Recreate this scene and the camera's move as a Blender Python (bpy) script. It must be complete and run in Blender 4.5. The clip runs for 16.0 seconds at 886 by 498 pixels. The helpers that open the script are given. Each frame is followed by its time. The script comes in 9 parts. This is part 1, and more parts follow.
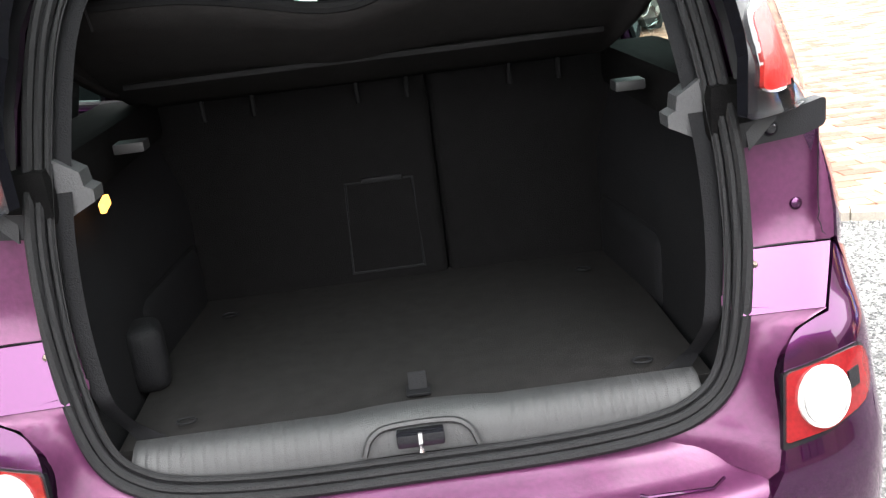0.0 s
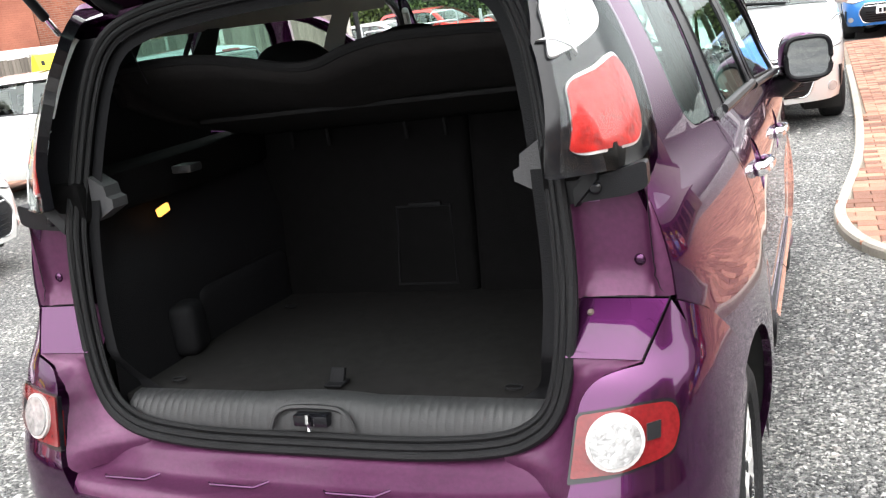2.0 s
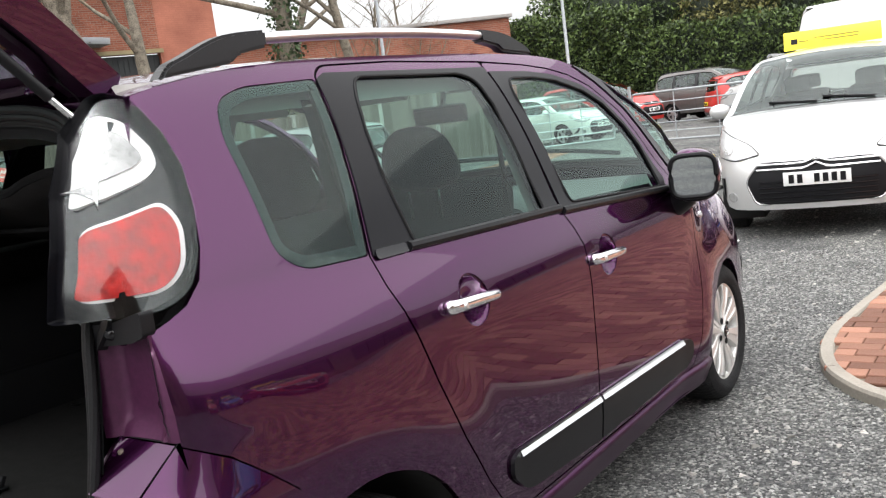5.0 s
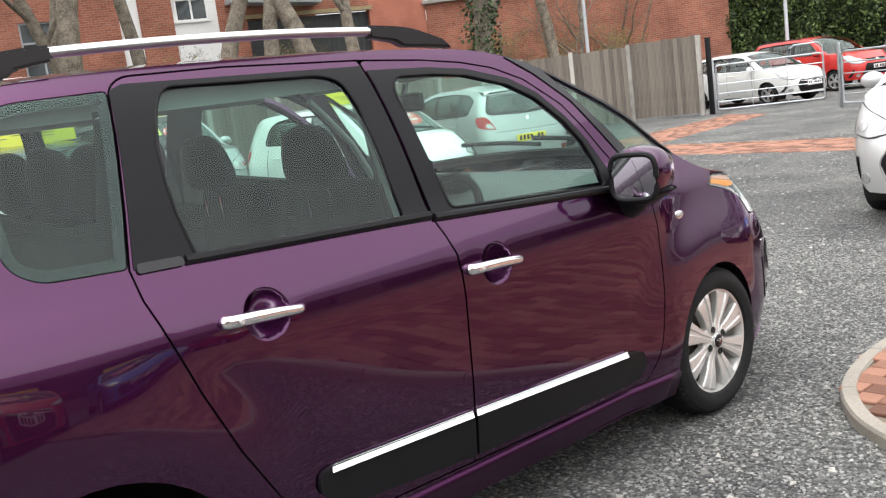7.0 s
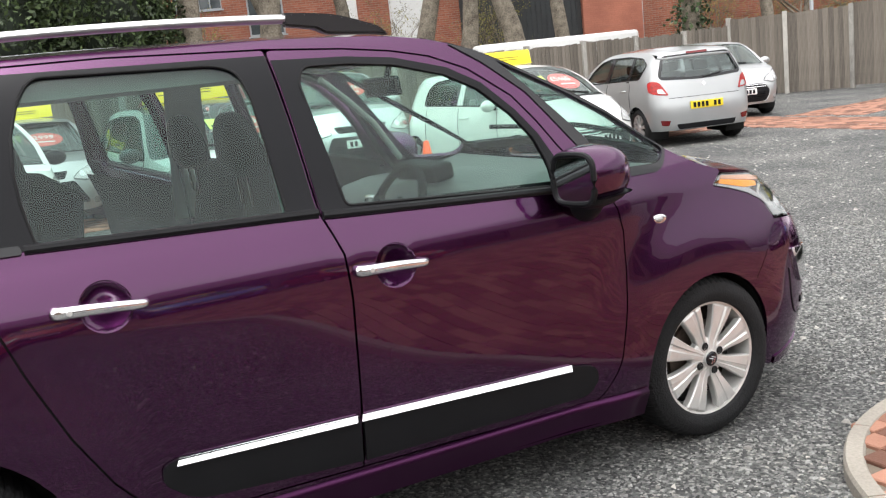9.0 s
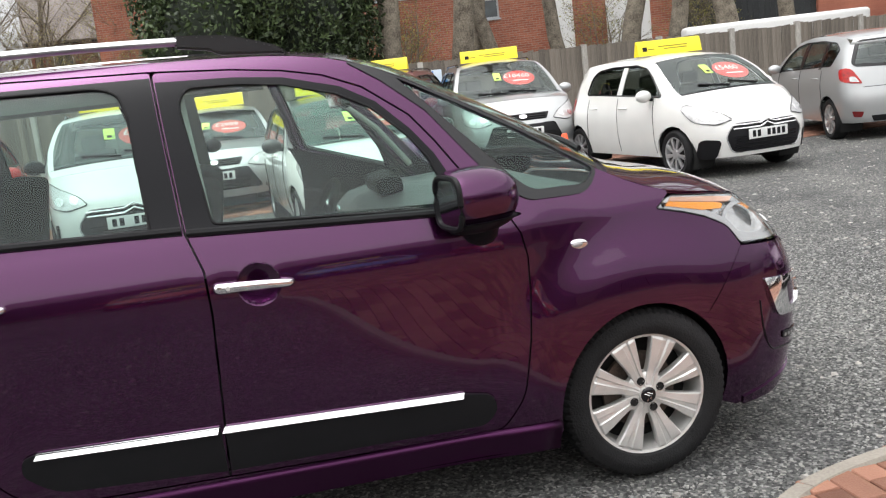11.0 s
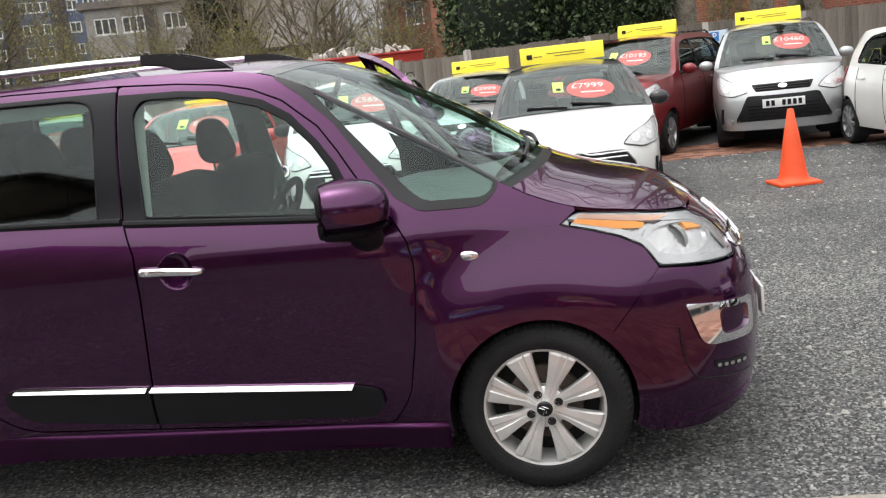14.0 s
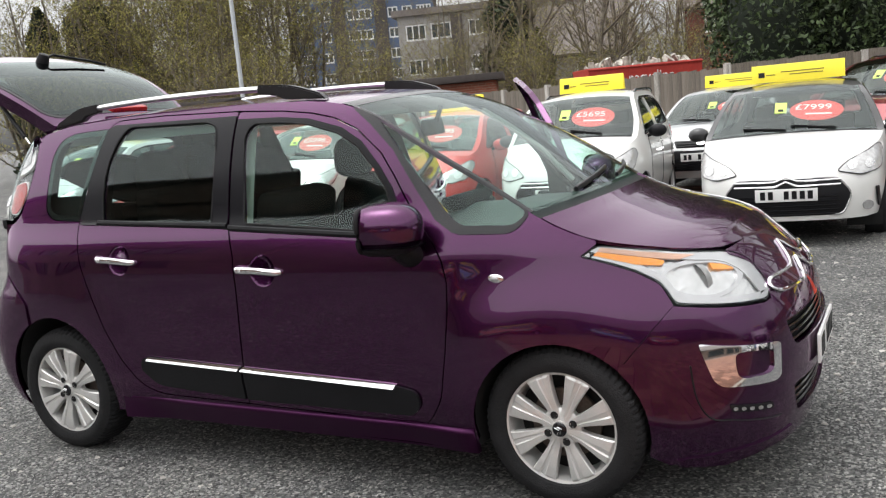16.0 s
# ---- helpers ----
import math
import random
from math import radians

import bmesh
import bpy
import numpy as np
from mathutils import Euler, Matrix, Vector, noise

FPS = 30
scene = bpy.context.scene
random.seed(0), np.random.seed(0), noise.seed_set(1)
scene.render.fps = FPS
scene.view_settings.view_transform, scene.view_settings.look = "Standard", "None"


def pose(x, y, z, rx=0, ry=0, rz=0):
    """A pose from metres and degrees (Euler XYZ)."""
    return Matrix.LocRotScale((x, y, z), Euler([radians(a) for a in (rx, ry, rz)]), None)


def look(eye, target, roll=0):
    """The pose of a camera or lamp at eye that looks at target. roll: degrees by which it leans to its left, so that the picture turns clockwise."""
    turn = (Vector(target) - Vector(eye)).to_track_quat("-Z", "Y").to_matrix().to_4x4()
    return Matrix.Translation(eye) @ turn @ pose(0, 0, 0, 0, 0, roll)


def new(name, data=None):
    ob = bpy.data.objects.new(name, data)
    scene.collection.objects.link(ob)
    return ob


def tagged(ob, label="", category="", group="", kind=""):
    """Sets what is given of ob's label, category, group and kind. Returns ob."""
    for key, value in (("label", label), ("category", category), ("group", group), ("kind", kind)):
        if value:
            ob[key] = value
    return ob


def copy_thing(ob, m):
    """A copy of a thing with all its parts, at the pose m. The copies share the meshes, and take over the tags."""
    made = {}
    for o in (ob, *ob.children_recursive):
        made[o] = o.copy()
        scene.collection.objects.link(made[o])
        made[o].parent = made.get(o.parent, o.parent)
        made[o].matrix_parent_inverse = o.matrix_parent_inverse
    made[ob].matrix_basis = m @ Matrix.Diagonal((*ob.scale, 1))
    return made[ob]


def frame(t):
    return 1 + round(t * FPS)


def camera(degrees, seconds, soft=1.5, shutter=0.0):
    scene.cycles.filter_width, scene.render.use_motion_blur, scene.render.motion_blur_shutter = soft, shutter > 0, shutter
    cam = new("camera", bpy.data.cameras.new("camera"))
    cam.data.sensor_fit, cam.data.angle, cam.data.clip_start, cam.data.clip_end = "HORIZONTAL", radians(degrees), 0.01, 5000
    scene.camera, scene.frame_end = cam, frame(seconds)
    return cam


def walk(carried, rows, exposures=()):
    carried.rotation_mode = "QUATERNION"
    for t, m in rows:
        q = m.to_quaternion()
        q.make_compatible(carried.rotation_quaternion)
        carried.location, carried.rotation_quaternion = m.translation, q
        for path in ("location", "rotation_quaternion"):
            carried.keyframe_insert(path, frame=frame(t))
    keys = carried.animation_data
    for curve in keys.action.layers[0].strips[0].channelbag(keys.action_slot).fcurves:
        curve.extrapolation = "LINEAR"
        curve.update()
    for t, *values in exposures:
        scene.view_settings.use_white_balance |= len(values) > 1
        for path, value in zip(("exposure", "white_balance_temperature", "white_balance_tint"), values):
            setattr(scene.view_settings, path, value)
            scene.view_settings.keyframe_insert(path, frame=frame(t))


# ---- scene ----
from mathutils.geometry import delaunay_2d_cdt

cam = camera(51.2, 16.0, 1.25)
PATH = [
    (0, (0.037, -1.932, 1.468), (0.091, -0.031, 0.85), -6.9),
    (0.5, (0.299, -2.045, 1.448), (-0.071, -0.143, 0.952), -7.8),
    (1, (0.511, -2.067, 1.477), (-0.048, -0.198, 1.038), -8.4),
    (1.5, (0.7, -2.017, 1.49), (0.07, -0.177, 1.02), -8.7),
    (2, (1.025, -2.049, 1.461), (0.252, -0.271, 0.969), -8.3),
    (2.5, (1.238, -2.024, 1.444), (0.401, -0.277, 0.945), -8.9),
    (3, (1.429, -1.952, 1.434), (0.535, -0.252, 0.879), -9.4),
    (3.5, (1.71, -1.937, 1.442), (0.704, -0.263, 1.009), -9.0),
    (4, (1.868, -1.842, 1.445), (0.847, -0.151, 1.133), -8.1),
    (4.2, (1.918, -1.768, 1.445), (0.893, -0.076, 1.151), -7.8),
    (6.3, (2.604, -0.984, 1.471), (1.215, 0.417, 1.145), -7.8),
    (6.5, (2.697, -0.889, 1.465), (1.276, 0.48, 1.138), -7.7),
    (7, (2.894, -0.698, 1.463), (1.408, 0.598, 1.129), -7.3),
    (7.5, (2.997, -0.48, 1.461), (1.45, 0.739, 1.116), -7.7),
    (8, (3.167, -0.261, 1.468), (1.545, 0.854, 1.111), -7.4),
    (8.5, (3.321, -0.061, 1.471), (1.629, 0.944, 1.114), -6.2),
    (9, (3.338, 0.185, 1.466), (1.589, 1.078, 1.092), -6.2),
    (9.5, (3.429, 0.438, 1.469), (1.613, 1.19, 1.099), -7.0),
    (9.7, (3.469, 0.551, 1.46), (1.632, 1.253, 1.096), -7.2),
    (11.8, (3.728, 1.618, 1.473), (1.782, 1.881, 1.095), -6.5),
    (12, (3.725, 1.699, 1.483), (1.775, 1.923, 1.1), -6.7),
    (12.5, (3.792, 1.965, 1.489), (1.83, 2.03, 1.102), -6.9),
    (13, (3.843, 2.221, 1.507), (1.883, 2.137, 1.118), -6.3),
    (13.5, (3.823, 2.461, 1.507), (1.87, 2.269, 1.123), -6.6),
    (14, (3.9, 2.769, 1.504), (1.963, 2.44, 1.129), -6.7),
    (14.5, (3.931, 3.032, 1.499), (2.018, 2.594, 1.114), -6.3),
    (15, (3.872, 3.235, 1.488), (1.993, 2.68, 1.085), -6.2),
    (15.5, (3.893, 3.485, 1.498), (2.074, 2.729, 1.149), -5.8),
    (16, (3.89, 3.741, 1.518), (2.141, 2.819, 1.218), -5.4),
]
walk(cam, [(t, look(eye, target, roll)) for t, eye, target, roll in PATH],
     [(0, 2.95), (0.6, 3.0), (1.0, 2.55), (1.5, 2.05), (2.5, 2.1), (3.3, 1.98), (4.2, 1.5), (6.3, 1.2), (9.5, 1.18), (12.0, 0.82), (16, 0.78)])

# ---- light ----
world = bpy.data.worlds.new("overcast_sky")
scene.world = world
world.use_nodes = True
wn = world.node_tree.nodes
sky = wn.new("ShaderNodeTexSky")
sky.sky_type = "NISHITA"
sky.sun_disc = False
sky.sun_elevation = radians(76)
sky.sun_rotation = radians(150)
sky.dust_density = 4.0
grey = wn.new("ShaderNodeHueSaturation")
grey.inputs["Saturation"].default_value = 0.08
world.node_tree.links.new(sky.outputs[0], grey.inputs["Color"])
world.node_tree.links.new(grey.outputs[0], wn["Background"].inputs["Color"])
wn["Background"].inputs["Strength"].default_value = 0.15
sun = new("sun", bpy.data.lights.new("sun", "SUN"))
sun.data.energy, sun.data.angle, sun.data.color = 1.25, radians(150), (1.0, 0.985, 0.96)
# the sun stands behind the walk, high
sun.matrix_world = look((0, 0, 20), Vector((-0.139, 0.198, 19.03)))


# ---- materials ----
def mat(name, col, rough=0.5, metal=0.0, var=0.15, scale=6.0, fine=60.0, bump=0.0, coat=0.0, emit=0.0, spec=0.5, col2=None, island=0.0):
    """A surface with colour variation at two scales, uneven gloss and fine relief."""
    m = bpy.data.materials.new(name)
    m.use_nodes = True
    n, l = m.node_tree.nodes, m.node_tree.links
    p = n["Principled BSDF"]
    tc = n.new("ShaderNodeTexCoord")
    big, small = n.new("ShaderNodeTexNoise"), n.new("ShaderNodeTexNoise")
    big.inputs["Scale"].default_value, small.inputs["Scale"].default_value = scale, fine
    big.inputs["Detail"].default_value = 5.0
    l.new(tc.outputs["Object"], big.inputs["Vector"]), l.new(tc.outputs["Object"], small.inputs["Vector"])
    add = n.new("ShaderNodeMath")
    add.operation = "ADD"
    l.new(big.outputs[0], add.inputs[0]), l.new(small.outputs[0], add.inputs[1])
    half = n.new("ShaderNodeMath")
    half.operation = "MULTIPLY"
    half.inputs[1].default_value = 0.5
    l.new(add.outputs[0], half.inputs[0])
    fac = half.outputs[0]
    if island:
        info = n.new("ShaderNodeObjectInfo")
        mixr = n.new("ShaderNodeMix")
        mixr.inputs["Factor"].default_value = island
        l.new(fac, mixr.inputs["A"]), l.new(info.outputs["Random"], mixr.inputs["B"])
        fac = mixr.outputs["Result"]
    ramp = n.new("ShaderNodeValToRGB")
    dark = [c * (1 - var) for c in col]
    lite = [min(1, c * (1 + var)) for c in (col2 or col)]
    ramp.color_ramp.elements[0].color, ramp.color_ramp.elements[1].color = (*dark, 1), (*lite, 1)
    ramp.color_ramp.elements[0].position, ramp.color_ramp.elements[1].position = 0.3, 0.7
    l.new(fac, ramp.inputs[0]), l.new(ramp.outputs[0], p.inputs["Base Color"])
    p.inputs["Roughness"].default_value, p.inputs["Metallic"].default_value = rough, metal
    p.inputs["Coat Weight"].default_value, p.inputs["Coat Roughness"].default_value, p.inputs["Coat IOR"].default_value = coat, 0.012, 1.36
    p.inputs["Specular IOR Level"].default_value = spec
    if emit:
        p.inputs["Emission Color"].default_value, p.inputs["Emission Strength"].default_value = (*col, 1), emit
    if bump:
        b = n.new("ShaderNodeBump")
        b.inputs["Strength"].default_value, b.inputs["Distance"].default_value = bump, 0.01
        l.new(small.outputs[0], b.inputs["Height"]), l.new(b.outputs[0], p.inputs["Normal"])
    return m


def glass(name, tint, ior=1.8):
    """A thin pane: clear, tinted, with a gloss that grows towards a grazing view, alike from both sides."""
    m = bpy.data.materials.new(name)
    m.use_nodes = True
    n, l = m.node_tree.nodes, m.node_tree.links
    n.remove(n["Principled BSDF"])
    t, g, f, x = n.new("ShaderNodeBsdfTransparent"), n.new("ShaderNodeBsdfGlossy"), n.new("ShaderNodeLayerWeight"), n.new("ShaderNodeMixShader")
    f0 = ((ior - 1) / (ior + 1)) ** 2
    p, q = n.new("ShaderNodeMath"), n.new("ShaderNodeMath")
    p.operation, q.operation = "POWER", "MULTIPLY_ADD"
    p.inputs[1].default_value, q.inputs[1].default_value, q.inputs[2].default_value = 5.0, 1 - f0, f0
    f.inputs["Blend"].default_value = 0.5
    t.inputs[0].default_value, g.inputs["Roughness"].default_value = (*tint, 1), 0.02
    g.inputs[0].default_value = (0.76, 0.83, 0.82, 1)
    l.new(f.outputs["Facing"], p.inputs[0]), l.new(p.outputs[0], q.inputs[0])
    l.new(q.outputs[0], x.inputs[0]), l.new(t.outputs[0], x.inputs[1]), l.new(g.outputs[0], x.inputs[2])
    l.new(x.outputs[0], n["Material Output"].inputs[0])
    return m


def paint(name, col, metal=0.0, rough=0.4):
    return mat(name, col, rough, metal, 0.06, 3.0, 700.0, 0.0, 1.0)


PURPLE = paint("purple_metallic_paint", (0.0625, 0.0104, 0.0580), 0.955, 0.235)
PURPLE.node_tree.nodes["Principled BSDF"].inputs["Coat IOR"].default_value = 1.45
PURPLE.node_tree.nodes["Principled BSDF"].inputs["Specular Tint"].default_value = (0.65, 0.48, 0.63, 1)
# body purple, rougher; shade from beneath the car is put into its darker colour
SILLPURPLE = paint("shaded_sill_purple", (0.050, 0.0085, 0.046), 0.9, 0.40)
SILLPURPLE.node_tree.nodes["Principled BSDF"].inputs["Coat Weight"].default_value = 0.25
DUSTYPURPLE = mat("dusty_purple_paint", (0.082, 0.018, 0.060), 0.42, 0.45, 0.22, 9.0, 90.0, 0.05, 0.35)
DUSTYPURPLE.node_tree.nodes["Principled BSDF"].inputs["Coat Roughness"].default_value = 0.12
BLACK = mat("black_trim_plastic", (0.009, 0.009, 0.0105), 0.4, 0, 0.2, 8, 400, 0.1, spec=0.2)
GLOSSBLACK = mat("gloss_black_trim", (0.006, 0.006, 0.008), 0.16, 0, 0.1, 5, 300, 0.0, 0.0, spec=0.5)
RAILFOOT = mat("rail_foot_plastic", (0.016, 0.016, 0.018), 0.30, 0, 0.2, 6, 300, 0.05, spec=0.5)
PILLARBLACK = mat("satin_black_pillar_film", (0.0045, 0.0045, 0.0065), 0.28, 0, 0.15, 6, 300, 0.0, 0.0, spec=0.2)
RUBBER = mat("seal_rubber", (0.009, 0.009, 0.010), 0.6, 0, 0.25, 9, 200, 0.2, spec=0.2)
TYRE = mat("tyre_rubber", (0.018, 0.018, 0.019), 0.8, 0, 0.3, 12, 150, 0.4, spec=0.15)
CHROME = mat("chrome", (0.88, 0.88, 0.89), 0.07, 1.0, 0.03)
ALLOY = mat("silver_alloy", (0.66, 0.655, 0.64), 0.34, 0.5, 0.08, 14, 300, 0.02)
BRAKE = mat("brake_iron", (0.16, 0.13, 0.11), 0.6, 0.7, 0.4, 20, 120, 0.2)
CARPET = mat("boot_carpet", (0.0125, 0.0118, 0.0118), 0.95, 0, 0.4, 30, 500, 0.3, spec=0.08)
# carpet copied darker; the shade under the lifted shelf is put into it
SHADEDFELT = mat("shaded_boot_felt", (0.0042, 0.0040, 0.0042), 0.95, 0, 0.4, 30, 500, 0.3, spec=0.06)
CLOTH = mat("seat_cloth", (0.008, 0.008, 0.0085), 0.9, 0, 0.3, 20, 400, 0.15, spec=0.12)
DASH = mat("dash_plastic", (0.006, 0.006, 0.007), 0.7, 0, 0.2, 10, 300, 0.2, spec=0.14)
DASHTOP = mat("grey_dash_top", (0.055, 0.056, 0.056), 0.55, 0, 0.15, 10, 300, 0.15, spec=0.4)
LININGGREY = mat("grey_lining", (0.30, 0.29, 0.275), 0.85, 0, 0.1, 6, 200, 0.2)
SILLGREY = mat("grey_sill_plastic", (0.0173, 0.0173, 0.0187), 0.5, 0, 0.2, 12, 400, 0.2)
GLASSF = glass("green_tint_glass", (0.77, 0.97, 0.90), 1.56)
GLASSR = glass("dark_tint_glass", (0.47, 0.66, 0.61), 1.56)
LENS = glass("clear_lens", (0.95, 0.955, 0.955), 1.55)
REDLENS = mat("red_lens", (0.24, 0.003, 0.003), 0.3, 0, 0.5, 26, 60, 0.2, 0.2, col2=(0.38, 0.008, 0.006))
AMBER = mat("amber_lens", (0.95, 0.34, 0.04), 0.3, 0, 0.1, 40, 150, 0.2)
PALEAMBER = mat("amber_lens_sheen", (0.60, 0.36, 0.26), 0.25, 0, 0.1, 40, 150, 0.1)
REFLECTOR = mat("lamp_reflector", (0.62, 0.62, 0.62), 0.18, 0.75, 0.2, 26, 70, 0.3)
RIBBED = mat("ribbed_clear_lamp", (0.36, 0.36, 0.36), 0.2, 0.35, 0.45, 22, 70, 0.3)
REDDARK = mat("dark_red_lens", (0.13, 0.005, 0.007), 0.12, 0, 0.25, 30, 120, 0.06, 0.5)
REVERSE = mat("reversing_lens", (0.50, 0.47, 0.46), 0.35, 0.1, 0.3, 60, 25, 0.5)
HEADCHROME = mat("headlamp_chrome", (0.52, 0.52, 0.53), 0.2, 0.6, 0.12, 25, 80)
LAMPWHITE = mat("silvered_lamp_plastic", (0.70, 0.70, 0.70), 0.3, 0.0, 0.10, 25, 80)
WHITEPLASTIC = mat("white_plastic", (0.75, 0.75, 0.74), 0.35, 0, 0.05)
UNDER = mat("underbody", (0.012, 0.012, 0.012), 0.9, 0, 0.3)
ORANGELAMP = mat("lit_boot_lamp", (1.0, 0.42, 0.08), 0.4, emit=0.5)


# ---- mesh helpers ----
def obj(name, verts, faces, material, parent=None, label="", smooth=True, normals=None):
    me = bpy.data.meshes.new(name)
    me.from_pydata([tuple(v) for v in verts], [], faces)
    me.materials.append(material)
    if smooth:
        me.polygons.foreach_set("use_smooth", [True] * len(me.polygons))
    if normals is not None:
        me.normals_split_custom_set_from_vertices([tuple(v) for v in normals])
    ob = new(name, me)
    if parent:
        ob.parent = parent
    if label:
        ob["label"] = label
    return ob


def part(name, bm, material, parent=None, label="", smooth=True):
    me = bpy.data.meshes.new(name)
    bm.to_mesh(me)
    bm.free()
    me.materials.append(material)
    if smooth:
        me.polygons.foreach_set("use_smooth", [True] * len(me.polygons))
        me.set_sharp_from_angle(angle=radians(38))
    ob = new(name, me)
    if parent:
        ob.parent = parent
    if label:
        ob["label"] = label
    return ob


def empty(name, m=None, label="", category="", group="", kind=""):
    ob = new(name)
    if m is not None:
        ob.matrix_world = m
    return tagged(ob, label, category, group, kind)


def box(bm, sx, sy, sz, m=None, bevel=0.0, seg=2):
    r = bmesh.ops.create_cube(bm, size=1, matrix=(m or Matrix()) @ Matrix.Diagonal((sx, sy, sz, 1)))
    if bevel:
        vs = set(r["verts"])
        es = [e for e in bm.edges if e.verts[0] in vs and e.verts[1] in vs]
        bmesh.ops.bevel(bm, geom=es, offset=bevel, segments=seg, affect="EDGES", profile=0.6)
    return bm


def boxed(name, size, m, material, parent=None, bevel=0.0, label="", seg=2):
    return part(name, box(bmesh.new(), *size, m, bevel, seg), material, parent, label)


def lathe(bm, prof, n=48, m=None):
    """Turns (radius, height) points round the z axis."""
    m = m or Matrix()
    rings = []
    for r, h in prof:
        rings.append([bm.verts.new(m @ Vector((r * math.cos(2 * math.pi * k / n), r * math.sin(2 * math.pi * k / n), h))) for k in range(n)])
    for a, b in zip(rings, rings[1:]):
        for k in range(n):
            bm.faces.new((a[k], a[(k + 1) % n], b[(k + 1) % n], b[k]))
    return bm


def tube(bm, pts, r, n=8, closed=False, flat=1.0):
    """A round or flattened bar along points."""
    pts = [Vector(p) for p in pts]
    rings = []
    for i, p in enumerate(pts):
        if closed:
            d = pts[(i + 1) % len(pts)] - pts[i - 1]
        else:
            d = pts[min(i + 1, len(pts) - 1)] - pts[max(i - 1, 0)]
        d.normalize()
        side = d.cross(Vector((0, 0, 1)))
        if side.length < 0.05:
            side = d.cross(Vector((1, 0, 0)))
        side.normalize()
        up = side.cross(d)
        rr = r[i] if isinstance(r, (list, tuple)) else r
        rings.append([bm.verts.new(p + side * (rr * math.cos(2 * math.pi * k / n)) + up * (rr * flat * math.sin(2 * math.pi * k / n))) for k in range(n)])
    pairs = list(zip(rings, rings[1:])) + ([(rings[-1], rings[0])] if closed else [])
    for a, b in pairs:
        for k in range(n):
            bm.faces.new((a[k], a[(k + 1) % n], b[(k + 1) % n], b[k]))
    if not closed:
        bm.faces.new(rings[0][::-1]), bm.faces.new(rings[-1])
    return bm


class Even:
    """A line sampled at even steps, for quick reading."""

    def __init__(s, pts, n=400):
        xs, ys = [a for a, b in pts], [b for a, b in pts]
        s.lo, s.hi, s.n = xs[0], xs[-1], n
        s.v = [float(q) for q in np.interp(np.linspace(s.lo, s.hi, n + 1), xs, ys)]

    def read(s, x):
        f = (x - s.lo) / (s.hi - s.lo) * s.n
        if f <= 0:
            return s.v[0]
        if f >= s.n:
            return s.v[-1]
        i = int(f)
        return s.v[i] + (s.v[i + 1] - s.v[i]) * (f - i)


def table(t, x):
    if isinstance(t, Even):
        return t.read(x)
    return float(np.interp(x, [a for a, b in t], [b for a, b in t]))


def smooth_table(t):
    """A table with rounded corners: monotone cubic through its points, resampled."""
    xs, ys = np.array([a for a, b in t], float), np.array([b for a, b in t], float)
    d = np.diff(ys) / np.diff(xs)
    m = np.zeros(len(xs))
    m[0], m[-1] = d[0], d[-1]
    for i in range(1, len(xs) - 1):
        m[i] = 0 if d[i - 1] * d[i] < 0 else 2 * d[i - 1] * d[i] / (d[i - 1] + d[i] + 1e-12)
    out = []
    for i in range(len(xs) - 1):
        h = xs[i + 1] - xs[i]
        for k in range(8):
            s = k / 8
            out.append((xs[i] + s * h, (2 * s**3 - 3 * s**2 + 1) * ys[i] + (s**3 - 2 * s**2 + s) * h * m[i] + (-2 * s**3 + 3 * s**2) * ys[i + 1] + (s**3 - s**2) * h * m[i + 1]))
    out.append((xs[-1], ys[-1]))
    return Even(out)


def fillet(poly, n=5):
    """Corners (u, v) or (u, v, radius), rounded."""
    out = []
    for i, c in enumerate(poly):
        p = Vector(c[:2])
        r = c[2] if len(c) > 2 else 0
        if r <= 0:
            out.append(p)
            continue
        a, b = Vector(poly[i - 1][:2]) - p, Vector(poly[(i + 1) % len(poly)][:2]) - p
        r = min(r, a.length * 0.48, b.length * 0.48)
        p0, p1 = p + a.normalized() * r, p + b.normalized() * r
        for k in range(n + 1):
            s = k / n
            out.append(p0 * (1 - s) ** 2 + p * 2 * s * (1 - s) + p1 * s * s)
    return out


def spline(pts, n=6, closed=False):
    """A smooth line through points of any dimension."""
    P = [Vector(p) for p in pts]
    out, N = [], len(P)
    for i in range(N if closed else N - 1):
        p0, p1, p2, p3 = (P[(i + k) % N] for k in (-1, 0, 1, 2)) if closed else (P[max(i - 1, 0)], P[i], P[i + 1], P[min(i + 2, N - 1)])
        for k in range(n):
            s = k / n
            out.append(0.5 * (2 * p1 + (p2 - p0) * s + (2 * p0 - 5 * p1 + 4 * p2 - p3) * s * s + (3 * p1 - p0 - 3 * p2 + p3) * s**3))
    if not closed:
        out.append(P[-1])
    return out


def within(q, poly):
    """Which of many points lie inside an outline."""
    c = np.zeros(len(q), bool)
    for i in range(len(poly)):
        (x0, y0), (x1, y1) = poly[i - 1][:2], poly[i][:2]
        if y0 != y1:
            c ^= ((y0 > q[:, 1]) != (y1 > q[:, 1])) & (q[:, 0] < (x1 - x0) * (q[:, 1] - y0) / (y1 - y0) + x0)
    return c


def densify(poly, step):
    out = []
    for i, p in enumerate(poly):
        q = poly[(i + 1) % len(poly)]
        n = max(1, int((Vector(q[:2]) - Vector(p[:2])).length / step))
        out += [Vector(p[:2]).lerp(Vector(q[:2]), k / n) for k in range(n)]
    return out


